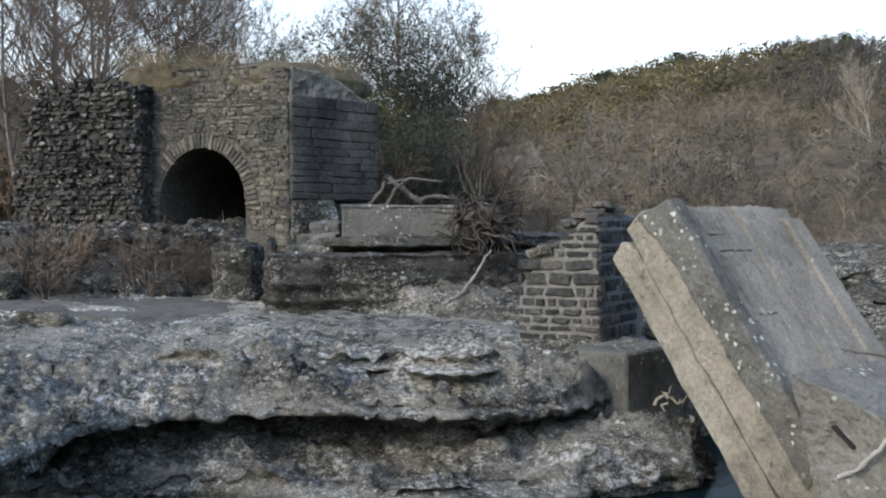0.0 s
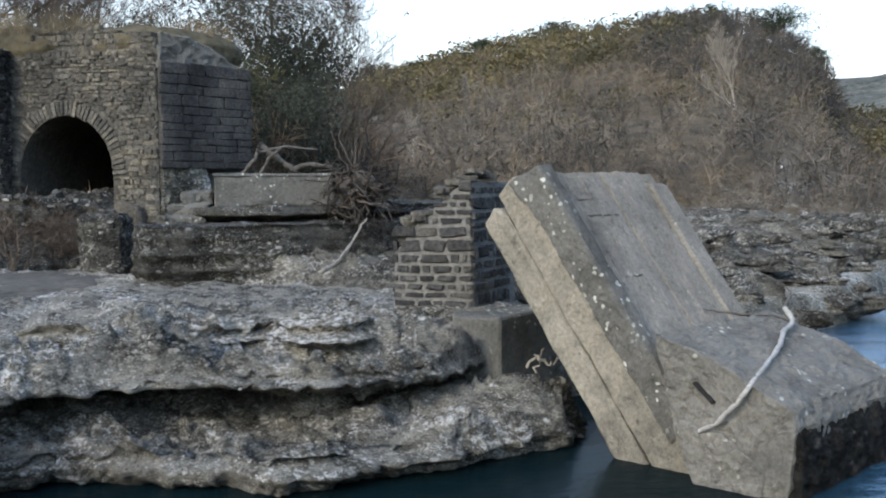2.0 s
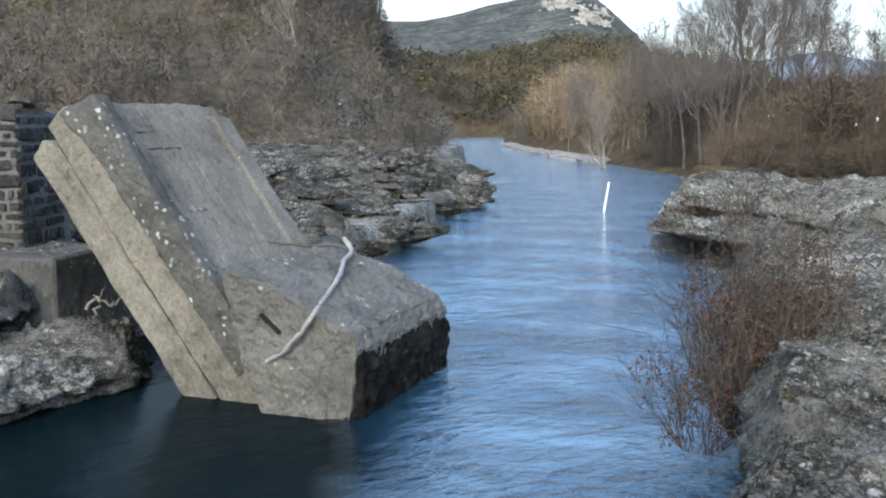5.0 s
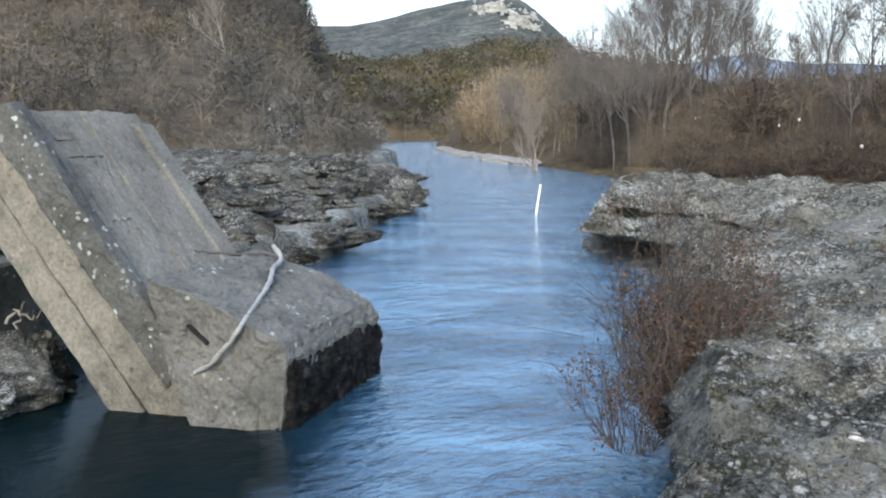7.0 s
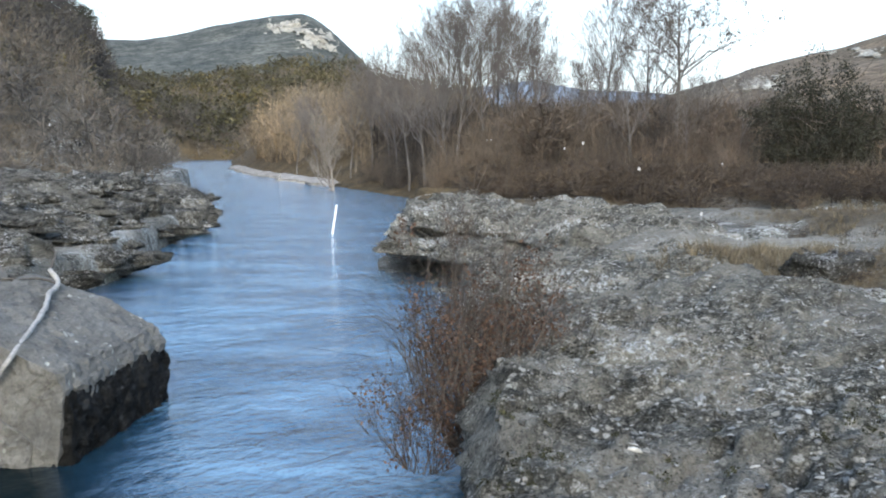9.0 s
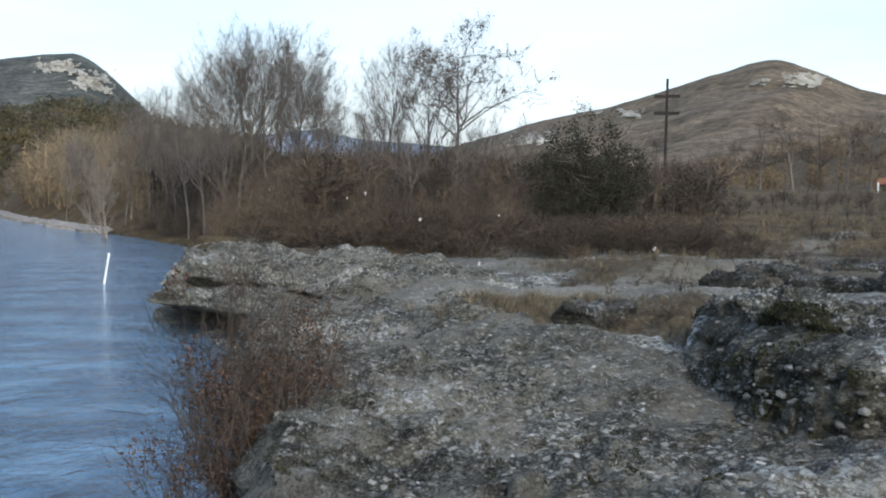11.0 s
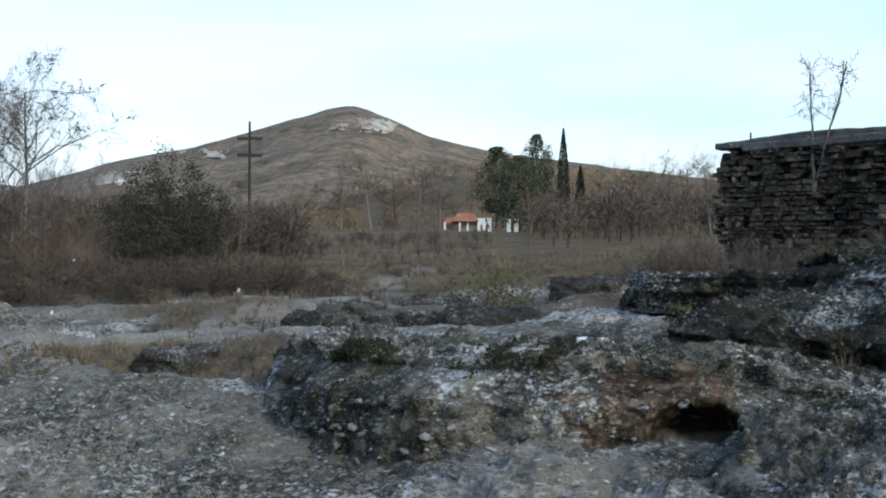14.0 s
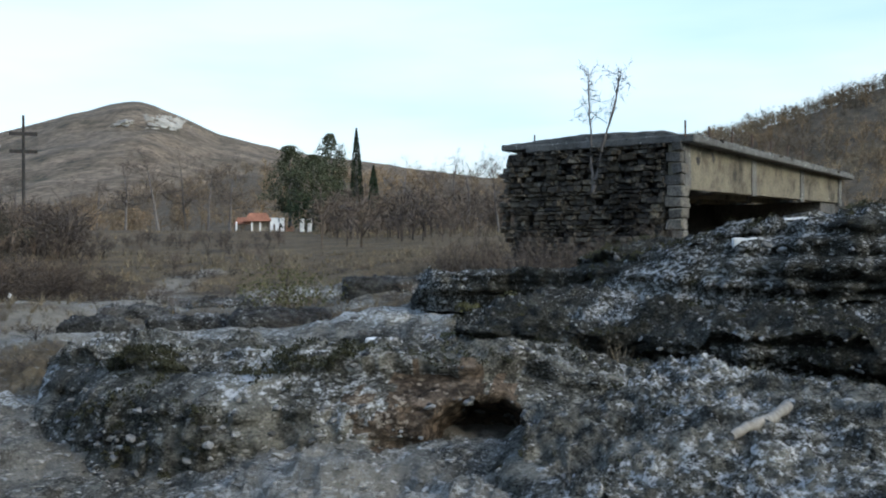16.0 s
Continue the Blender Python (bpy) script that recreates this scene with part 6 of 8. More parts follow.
# the shore woods on the camera's side
p = sprinkle(rng, 620, 37, 63, 44, 96, keep=lambda x, y, d: d > 5)
scattered("shore_thicket", MIDDLE, p, rng.uniform(2.2, 4.8, len(p)), M_TWIG, "brown leafless thicket along the shore", "thicket", rng)
TALL = [shrub_proto(rng, 30, 1.0, 0.5, 0.0042, 6) for _ in range(6)]
on_right = lambda x, y, d: poly_distance(x, y, RIGHT_BANK, False)[0] < poly_distance(x, y, LEFT_BANK, False)[0]
p = sprinkle(rng, 720, 38, 58, 44, 84, keep=lambda x, y, d: on_right(x, y, d) & (d > 1.2), power=0.7)
scattered("shore_saplings", TALL, p, rng.uniform(1.2, 3.4, len(p)) * (1 + 0.9 * (rng.random(len(p)) < 0.15)), plain("sapling_twigs", (0.1, 0.084, 0.068), 0.9, 0.35, 1.0, per_island=0.35), "dense brown saplings and brush down to the shore", "saplings", rng)
p = sprinkle(rng, 300, 55, 63, 40, 66, keep=lambda x, y, d: d > 3)
scattered("grey_brush", TALL, p, rng.uniform(1.4, 3.0, len(p)), M_TWIG, "grey-brown brush below the plane tree", "brush", rng)
p = sprinkle(rng, 420, 46, 60, 28, 46, keep=lambda x, y, d: on_right(x, y, d) & (d > 2.5) & (np.hypot(x, y) > 34))
scattered("shore_brambles", BRAMBLE, p, rng.uniform(0.9, 1.8, len(p)), M_BRAMBLE, "brown bramble thicket behind the rock point", "brambles", rng)
p = sprinkle(rng, 620, 33, 48, 72, 190, keep=lambda x, y, d: on_right(x, y, d) & (d > 3))
scattered("golden_willows", TALL + COARSE[:3], p, rng.uniform(4, 8.5, len(p)), plain("willow_twigs", (0.19, 0.155, 0.112), 0.9, 0.4, 1.0, per_island=0.35), "golden-brown leafless willows by the river bend", "willows", rng)
p = sprinkle(rng, 420, 26, 50, 290, 590, power=0.8)
scattered("mid_hill_scrub", COARSE, p, rng.uniform(5, 9, len(p)), M_SCRUB, "leafless scrub among the evergreens of the hill", "scrub", rng)
p = sprinkle(rng, 1300, 26, 50, 290, 590, power=0.8)
scattered("mid_hill_wood", LEAFY_MID, p, rng.uniform(3.5, 9.5, len(p)), M_GREEN, "dark evergreen wood on the hill behind the bend", "wood", rng)
p = sprinkle(rng, 520, 50, 73, 31, 42, keep=lambda x, y, d: (np.hypot(x, y) > 32 + 5 * fbm(x * 0.2, y * 0.2, 0, 2, seed=3)) & (d > 3))
scattered("bramble_bank", BRAMBLE, p, rng.uniform(0.7, 1.7, len(p)), M_BRAMBLE, "low brown brambles behind the rock platform", "brambles", rng)
p = sprinkle(rng, 200, 61, 73, 58, 72)
scattered("field_edge_bushes", MIDDLE, p, rng.uniform(2.2, 4.2, len(p)), M_TWIG, "leafless grey bushes at the edge of the field", "bushes", rng)
p = sprinkle(rng, 330, 70, 84, 27, 44, keep=lambda x, y, d: np.degrees(np.arctan2(x, y)) < 71 + 14 * np.abs(fbm(x * 0.13, y * 0.13, 0, 3, seed=9)) * 2)
scattered("thinning_brambles", BRAMBLE, p, rng.uniform(0.3, 0.95, len(p)), M_BRAMBLE, "brambles thinning out into the dry field", "brambles", rng)
p = sprinkle(rng, 200, 64, 84, 44, 110)
scattered("field_scrub", MIDDLE, p, rng.uniform(0.5, 1.6, len(p)), M_TWIG, "scattered low scrub in the field", "scrub", rng)
# the wooded slopes past the field
p = sprinkle(rng, 1200, 60, 122, 178, 340, power=0.75)
scattered("far_wood", COARSE, p, rng.uniform(4, 7.5, len(p)), plain("far_twigs", (0.165, 0.125, 0.08), 0.95, 0.3, 0.5, per_island=0.4), "brown leafless wood on the far slope", "wood", rng, sink=0.7)
p = np.concatenate([sprinkle(rng, 560, 99, 124, 215, 338, power=0.8), sprinkle(rng, 420, 99, 124, 305, 345)])
scattered("far_slope_wood", COARSE, p, rng.uniform(3.5, 6.5, len(p)), plain("slope_twigs", (0.17, 0.14, 0.095), 0.95, 0.4, 0.5, per_island=0.3), "brown leafless wood on the steep far slope", "wood", rng, sink=0.9)
p = sprinkle(rng, 220, 86, 103, 70, 150)
scattered("field_thicket", COARSE, p, rng.uniform(2.5, 6, len(p)), M_TWIG, "leafless thicket beside the field", "thicket", rng)
p = sprinkle(rng, 80, 93, 107, 23.5, 27.6)
scattered("dry_brush", THIN, p, rng.uniform(0.5, 1.6, len(p)), M_TWIG, "dry grey brush below the abutment", "brush", rng, z=None)


def leafy_bush(name, label, az, r, height, width, mat, clumps=18, per=90, size=0.07, seed=0, z=None, category="bush", stem=True):
    g = np.random.default_rng(seed)
    t = thing(name, label, category, polar(az, r, z))
    V, T = leafy_proto(g, clumps, per, size, height, width)
    tri_object("foliage", V, T, mat, t)
    if stem:
        V, T = shrub_proto(g, 14, height * 0.8, width * 0.7, 0.03, 2)
        tri_object("twig_mass", V, T, M_TWIG, t)
    return t


M_GREYGREEN = plain("grey_green_leaf", (0.05, 0.056, 0.042), 0.85, 0.35, 1.5, per_island=0.25)
M_OLIVE = plain("olive_leaf", (0.085, 0.08, 0.035), 0.85, 0.35, 2.0, per_island=0.4)
def dome_tree(az, r, height, width, mat, seed, label):
    """A dense evergreen that is clothed to the ground, of many small clumps."""
    g = np.random.default_rng(seed)
    t = thing("evergreen_tree", label, "tree", polar(az, r))
    C = []
    for k in range(340):
        d = unit(g.normal(size=3))
        d[2] = abs(d[2])
        rad = g.uniform(0.35, 0.98) * (1 + 0.12 * g.normal())
        c = d * rad * [width * 0.5, width * 0.5, height * 0.9] + [0, 0, height * 0.04]
        C.append(c + g.normal(size=(110, 3)) * [0.22, 0.22, 0.2])
    V, T = leaves(np.maximum(np.concatenate(C), [-99, -99, 0.05]), 0.058, g)
    tri_object("foliage", V, T, mat, t)
    V, T = shrub_proto(g, 40, height * 0.98, width * 0.95, 0.025, 4)
    tri_object("twig_mass", V, T, M_TWIG, t)
    return t


dome_tree(66.5, 50, 5.9, 6.6, plain("dull_evergreen", (0.042, 0.04, 0.027), 0.9, 0.25, 1.5, per_island=0.1), 1, "round dark evergreen tree at the field's edge")
leafy_bush("evergreen_tree", "dark cedar-like evergreen behind the bridge", -7.2, 35, 8.2, 3.6, M_GREYGREEN, 60, 240, 0.05, 2, category="tree")
leafy_bush("evergreen_bush", "olive-green broom bush on the bridge ruin", -5.4, 28.5, 2.0, 2.4, M_OLIVE, 26, 160, 0.05, 3, z=4.8)
leafy_bush("evergreen_tree", "grey-green evergreen tree behind the bridge", -2.6, 34, 9.0, 4.6, M_GREYGREEN, 80, 260, 0.05, 4, category="tree")
leafy_bush("evergreen_tree", "grey-green evergreen tree behind the bridge", -0.5, 36, 7.4, 3.6, M_GREYGREEN, 60, 240, 0.05, 5, category="tree")
leafy_bush("evergreen_bush", "olive-green bush beside the track", 84.6, 22.5, 1.15, 1.9, M_OLIVE, 16, 110, 0.035, 6)
leafy_bush("evergreen_bush", "dark evergreen bush beside the house", 91.2, 150, 4.5, 5.5, M_CYPRESS, 20, 60, 0.3, 7)
leafy_bush("evergreen_bush", "low dark shrubs under the pines", 86.3, 158, 5.0, 9.0, M_CYPRESS, 26, 60, 0.3, 8)
for k, (az, r, h) in enumerate(((24.6, 182, 7), (25.6, 184, 8.5), (27.0, 178, 5.5), (21.5, 190, 5), (13.2, 188, 5), (9.0, 180, 4.5), (5.4, 185, 4))):
    leafy_bush("evergreen_tree", "dark evergreen tree on the hill crest", az, r, h, h * 0.95, M_CYPRESS, 22, 190, 0.13, 20 + k, category="tree", stem=False)


def conifer(name, label, az, r, height, width, mat, seed, columnar):
    g = np.random.default_rng(seed)
    t = thing(name, label, "tree", polar(az, r))
    V, T = tubes([[0, 0, -0.2]], [[0, 0, height * 0.9]], [height * 0.018 + 0.08], [0.04], 8)
    tri_object("trunk", V, T, M_BARK, t)
    n = 3600 if columnar else 8000
    h = g.uniform(0, 1, n) ** (0.9 if columnar else 1.1)
    a = g.uniform(0, 2 * np.pi, n)
    if columnar:
        prof = np.interp(h, [0, 0.06, 0.35, 0.75, 1], [0.25, 0.8, 1.0, 0.62, 0.04])
        rad = width * 0.5 * prof * g.uniform(0.6, 1.05, n)
        C = np.stack([np.cos(a) * rad, np.sin(a) * rad, 0.3 + h * (height - 0.3)], -1)
    else:
        tier = np.floor(h * 9) / 9
        prof = np.interp(h, [0, 0.15, 0.4, 0.8, 1], [0.15, 0.9, 1.0, 0.75, 0.2])
        arm = 0.55 + 0.45 * vnoise(a * 1.6, tier * 9, 0, seed)
        rad = width * 0.5 * prof * arm * np.sqrt(g.uniform(0.1, 1, n))
        C = np.stack([np.cos(a) * rad, np.sin(a) * rad, height * 0.22 + h * height * 0.78 - 0.12 * rad], -1)
    V, T = leaves(C, 0.17, g)
    tri_object("foliage", V, T, mat, t)
    return t


conifer("cypress", "slim dark green cypress beside the house", 88.0, 160, 16.2, 2.1, M_CYPRESS, 1, True)
conifer("cypress", "shorter dark green cypress", 88.95, 158, 10.2, 1.9, M_CYPRESS, 2, True)
conifer("pine", "dark green pine behind the house", 84.3, 166, 13.8, 14.0, M_PINE, 3, False)
conifer("pine", "tall dark green pine behind the house", 86.6, 168, 16.0, 11.5, M_PINE, 4, False)
conifer("pine", "dark green pine behind the house", 85.6, 160, 12.0, 13.0, M_PINE, 5, False)


def dead_leaf_shrub(az, r, z, height, width, seed, stems=60, n_leaf=1500, label="wiry brown shrub with withered leaves at the bank"):
    g = np.random.default_rng(seed)
    t = thing("withered_shrub", label, "shrub", polar(az, r, z))
    V, T = shrub_proto(g, stems, height, width, 0.006, 5)
    tri_object("twig_spray", V, T, M_BRAMBLE, t)
    m = max(12, n_leaf // 70)                          # bunches of leaves on the outer half of the stems
    a, q = g.uniform(0, 2 * np.pi, m), np.sqrt(g.uniform(0, 1, m))
    h = np.clip(g.normal(0.4, 0.17, m), 0.06, 0.9)
    rad = q * width * (0.14 + 0.4 * h)
    hub = np.stack([np.cos(a) * rad, np.sin(a) * rad, h * height], -1)
    C = hub[g.integers(0, m, n_leaf)] + g.normal(size=(n_leaf, 3)) * [0.075, 0.075, 0.09]
    C = np.maximum(C, [-99, -99, 0.02])
    V, T = leaves(C, 0.019, g)
    tri_object("withered_foliage", V, T, M_DRYLEAF, t)
    return t


dead_leaf_shrub(48.9, 9.5, 0.2, 2.5, 2.1, 1, 190, 7500)
dead_leaf_shrub(46.0, 9.0, 0.2, 1.15, 1.5, 2, 60, 1500)
dead_leaf_shrub(48.6, 10.4, 0.35, 1.9, 1.1, 6, 50, 600)
dead_leaf_shrub(40.6, 5.3, 0.15, 0.7, 0.6, 3, 30, 420)
dead_leaf_shrub(38.5, 5.6, 0.0, 0.85, 0.5, 4, 22, 160)
dead_leaf_shrub(47.3, 22.0, 0.9, 1.2, 1.2, 5, 40, 500, "reddish withered shrub on the rock point")


def grass_stuff(name, n, az0, az1, r0, r1, h, label, seed, keep=None, wide=0.006, per=9, mat=None):
    g = np.random.default_rng(seed)
    xy = sprinkle(g, n, az0, az1, r0, r1, keep=keep, power=0.6)
    protos = []
    for k in range(5):
        a = g.uniform(0, 2 * np.pi, per)
        f = np.stack([g.normal(size=per) * 0.05, g.normal(size=per) * 0.05, np.zeros(per)], -1)
        e = f + np.stack([np.cos(a) * 0.35, np.sin(a) * 0.35, g.uniform(0.5, 1.0, per)], -1) * np.array([1, 1, 1])
        protos.append(blades(f, e, np.full(per, wide / h), g))
    return scattered(name, protos, xy, h * g.uniform(0.6, 1.3, len(xy)), mat or M_STRAW, label, "grass", g, sink=0.02)


grass_stuff("field_grass", 4600, 66, 101, 23, 62, 0.28, "dry pale grass on the rising field", 1, wide=0.012, keep=lambda x, y, d: fbm(x * 0.25, y * 0.25, 0, 3, seed=8) > -0.15)
grass_stuff("rock_grass", 2600, 62, 101, 12.5, 27, 0.2, "tan dry grass in hollows of the rock", 2, keep=lambda x, y, d: fbm(x * 0.33 + 9, y * 0.33, 0, 4, 0.6, seed=19) > 0.06)
grass_stuff("bank_grass", 3800, -26, 30, 24, 46, 0.35, "dry brown grass on the far bank", 3, wide=0.014, keep=lambda x, y, d: d > 9)
grass_stuff("tall_stalks", 60, 98, 103, 10.2, 11.4, 0.45, "dry upright stalks in front of a rock bed", 4, wide=0.006, per=4)
p = sprinkle(rng, 90, -26, -12, 22.5, 27)
scattered("ruin_brush", MIDDLE, p, rng.uniform(0.8, 2.2, len(p)), M_TWIG, "dry grey brush before the ruined wing wall", "brush", rng)
p = sprinkle(rng, 46, -15, -9.5, 22.6, 24.6)
scattered("arch_brush", THIN, p, rng.uniform(0.5, 1.1, len(p)), M_TWIG, "dead brush lodged in the arch", "brush", rng, sink=-0.6)
p = sprinkle(rng, 70, -17.5, -4.5, 25.4, 27.5)
scattered("bridge_top_brush", THIN, p, rng.uniform(0.25, 0.8, len(p)), M_STRAW, "dry grass and twigs on top of the bridge", "grass", rng, z=np.full(len(p), 7.0), sink=0.05)
grass_stuff("far_field_weeds", 4200, 62, 100, 45, 150, 0.5, "dry weeds across the far field", 12, wide=0.03, keep=lambda x, y, d: fbm(x * 0.05, y * 0.05, 0, 3, seed=18) > -0.1)
p = sprinkle(rng, 160, 58, 97, 19, 44)
scattered("field_weeds", BRAMBLE, p, rng.uniform(0.25, 0.7, len(p)), M_TWIG, "low wiry weeds in the stony field", "weeds", rng)
p = sprinkle(rng, 130, 64, 102, 12.5, 24, keep=lambda x, y, d: fbm(x * 0.33 + 9, y * 0.33, 0, 4, 0.6, seed=19) > 0.0)
scattered("low_shrubs", BRAMBLE, p, rng.uniform(0.25, 0.6, len(p)), M_BRAMBLE, "low dark wiry shrubs between the rocks", "shrubs", rng)
p = sprinkle(rng, 8, 92, 100, 11.5, 16)
scattered("olive_tufts", LEAFY[:2], p, rng.uniform(0.25, 0.45, len(p)), M_OLIVE, "small olive-yellow plants behind the mound", "plants", rng)
p = sprinkle(rng, 300, 2, 30, 24, 48, keep=lambda x, y, d: d > 2.5)
scattered("bank_weeds", BRAMBLE, p, rng.uniform(0.4, 1.1, len(p)), M_TWIG, "dry grey weeds above the rock beds", "weeds", rng)

M_STICK = plain("dry_stick", (0.2, 0.18, 0.145), 0.9, 0.35, 14.0, 0.01)


def surface(x, y, rise=0.0):
    """The height of whatever lies uppermost there."""
    hit = scene.ray_cast(bpy.context.evaluated_depsgraph_get(), Vector((x, y, 9.0)), Vector((0, 0, -1)))
    return hit[1].z + rise if hit[0] else rise


def wood(name, label, points, r0, r1, mat, seed=0, wob=0.01, category="driftwood", sides=8):
    V, T = curve_tube(points, r0, r1, sides, wob, seed)
    ob = tri_object(name, V, T, mat)
    return tagged(ob, label, category)


# the bleached branch on the footing
t = thing("driftwood_branch", "bleached bent branch lying across the footing", "driftwood")
V, T = curve_tube([(3.84, 9.82, 0.56), (3.96, 9.68, 0.65), (4.08, 9.53, 0.86), (4.18, 9.42, 1.06), (4.55, 9.86, 1.19), (4.98, 10.44, 1.29), (5.3, 11.02, 1.39), (5.62, 11.42, 1.43), (5.6, 11.62, 1.58)], 0.022, 0.033, 8, 0.006, 1)
tri_object("stem", V, T, M_DRIFT, t)
for k, pts in enumerate(([(5.62, 11.42, 1.43), (5.45, 11.6, 1.5), (5.2, 11.7, 1.5)], [(5.6, 11.62, 1.58), (5.75, 11.75, 1.75), (5.72, 11.85, 1.82)], [(5.2, 11.7, 1.5), (4.95, 11.75, 1.52), (4.7, 11.95, 1.56)])):
    V, T = curve_tube(pts, 0.022, 0.008, 5, 0.006, 5 + k)
    tri_object("fork", V, T, M_DRIFT_DK, t)


def root_wad():
    g = np.random.default_rng(3)
    t = thing("root_wad", "tangled grey tree stump with bare roots", "driftwood")
    c = np.array([0.78, 20.55, 3.15])
    V, T = curve_tube([c + [0.1, 0.9, 0.35], c + [0.05, 0.4, 0.15], c], 0.2, 0.34, 9, 0.02, 1)
    tri_object("stump", V, T, M_ROOT, t)
    bm = bmesh.new()
    bmesh.ops.create_icosphere(bm, subdivisions=3, radius=0.4)
    for v in bm.verts:
        v.co = Vector((v.co.x * 1.1, v.co.y * 0.6, v.co.z)) + Vector([float(q) for q in c])
    part("root_plate", worn(bm, 0.1, 0.22, 3.5, 44, 0), M_ROOT, t, "clotted mass of roots and earth")
    for k in range(170):
        d = unit(g.normal(size=3) * np.array([1, 0.55, 1.0]))
        L = g.uniform(0.35, 0.8)
        p = [c + d * 0.1, c + d * L * 0.4 + g.normal(size=3) * 0.16, c + d * L * 0.8 + g.normal(size=3) * 0.2, c + d * L + g.normal(size=3) * 0.24 + [0, -0.05, -0.15]]
        V, T = curve_tube(p, g.uniform(0.02, 0.05), 0.01, 4, 0.02, 10 + k, 3)
        tri_object("root", V, T, M_ROOT, t)
    for k, p in enumerate(([(0.7, 20.5, 3.5), (0.42, 20.5, 4.1), (0.47, 20.5, 4.4), (0.62, 20.5, 4.7)], [(0.9, 20.5, 3.5), (1.0, 20.5, 4.1), (0.95, 20.5, 4.35), (1.08, 20.55, 4.7)], [(0.8, 20.5, 3.5), (0.75, 20.45, 4.0), (0.85, 20.5, 4.45)],
                           [(0.6, 20.5, 3.5), (0.35, 20.5, 3.95), (0.28, 20.5, 4.5)], [(1.0, 20.5, 3.4), (1.3, 20.5, 3.9), (1.5, 20.5, 4.3)], [(0.9, 20.4, 3.2), (1.25, 20.4, 3.28), (1.45, 20.4, 3.3)], [(0.7, 20.4, 2.9), (0.8, 20.2, 2.4), (0.9, 20.15, 2.2)])):
        V, T = curve_tube(p, 0.03, 0.007, 6, 0.02, 90 + k)
        tri_object("limb", V, T, M_ROOT, t)
    for k in range(16):
        a = c + g.normal(size=3) * [0.35, 0.1, 0.2] + [0, -0.15, -0.3]
        V, T = curve_tube([a, a + [g.normal() * 0.1, -0.15, -0.4], a + [g.normal() * 0.15, -0.2, -0.75]], 0.014, 0.004, 4, 0.015, 200 + k, 4)
        tri_object("rootlet", V, T, M_ROOT, t)
    return t


root_wad()
wood("driftwood_pole", "long bleached pole leaning on the rock bed", [(0.95, 20.1, 2.55), (0.7, 19.6, 2.2), (0.4, 19.0, 1.8), (0.03, 18.45, 1.6)], 0.022, 0.036, M_STICK, 2, 0.012)
for k, (pts, r) in enumerate((([(-1.25, 22.0, 4.1), (-0.8, 22.0, 3.8), (-0.45, 21.9, 3.5)], 0.08), ([(-1.3, 21.9, 3.95), (-0.7, 22.1, 4.05), (0.0, 22.2, 4.0)], 0.04), ([(-1.2, 21.8, 3.5), (-1.0, 21.8, 3.85), (-0.75, 21.8, 4.0)], 0.045),
                              ([(-0.6, 21.9, 3.55), (-0.2, 21.9, 3.7), (0.3, 21.9, 3.6)], 0.06), ([(-1.6, 21.8, 3.5), (-1.3, 21.7, 3.75), (-1.25, 21.7, 4.0)], 0.05))):
    wood("driftwood_log", "grey driftwood log stranded behind the block", pts, r, r * 0.6, M_DRIFT_DK, 20 + k, 0.015)
wood("driftwood_snag", "small pale root snag under the slab", [(2.55, 12.2, 0.85), (2.7, 12.15, 1.0), (2.85, 12.1, 0.9), (2.95, 12.05, 1.0)], 0.022, 0.01, M_STICK, 31, 0.03)
wood("driftwood_snag", "small pale root snag under the slab", [(2.6, 12.15, 0.7), (2.65, 12.1, 0.9), (2.75, 12.1, 1.1)], 0.02, 0.008, M_STICK, 32, 0.03)
wood("driftwood_stick", "bleached stick on the pebbly rock", [(x, y, surface(x, y, 0.035)) for x, y in ((6.45, -2.16), (6.62, -2.38), (6.95, -2.62), (7.27, -2.83))], 0.03, 0.042, M_STICK, 33, 0.006)


# ---- the abutment with its girders ----
A_O, A_F, A_G = Vector((27.2, -7.85, 0)), Vector((0.623, 0.783, 0)), Vector((0.783, -0.623, 0))


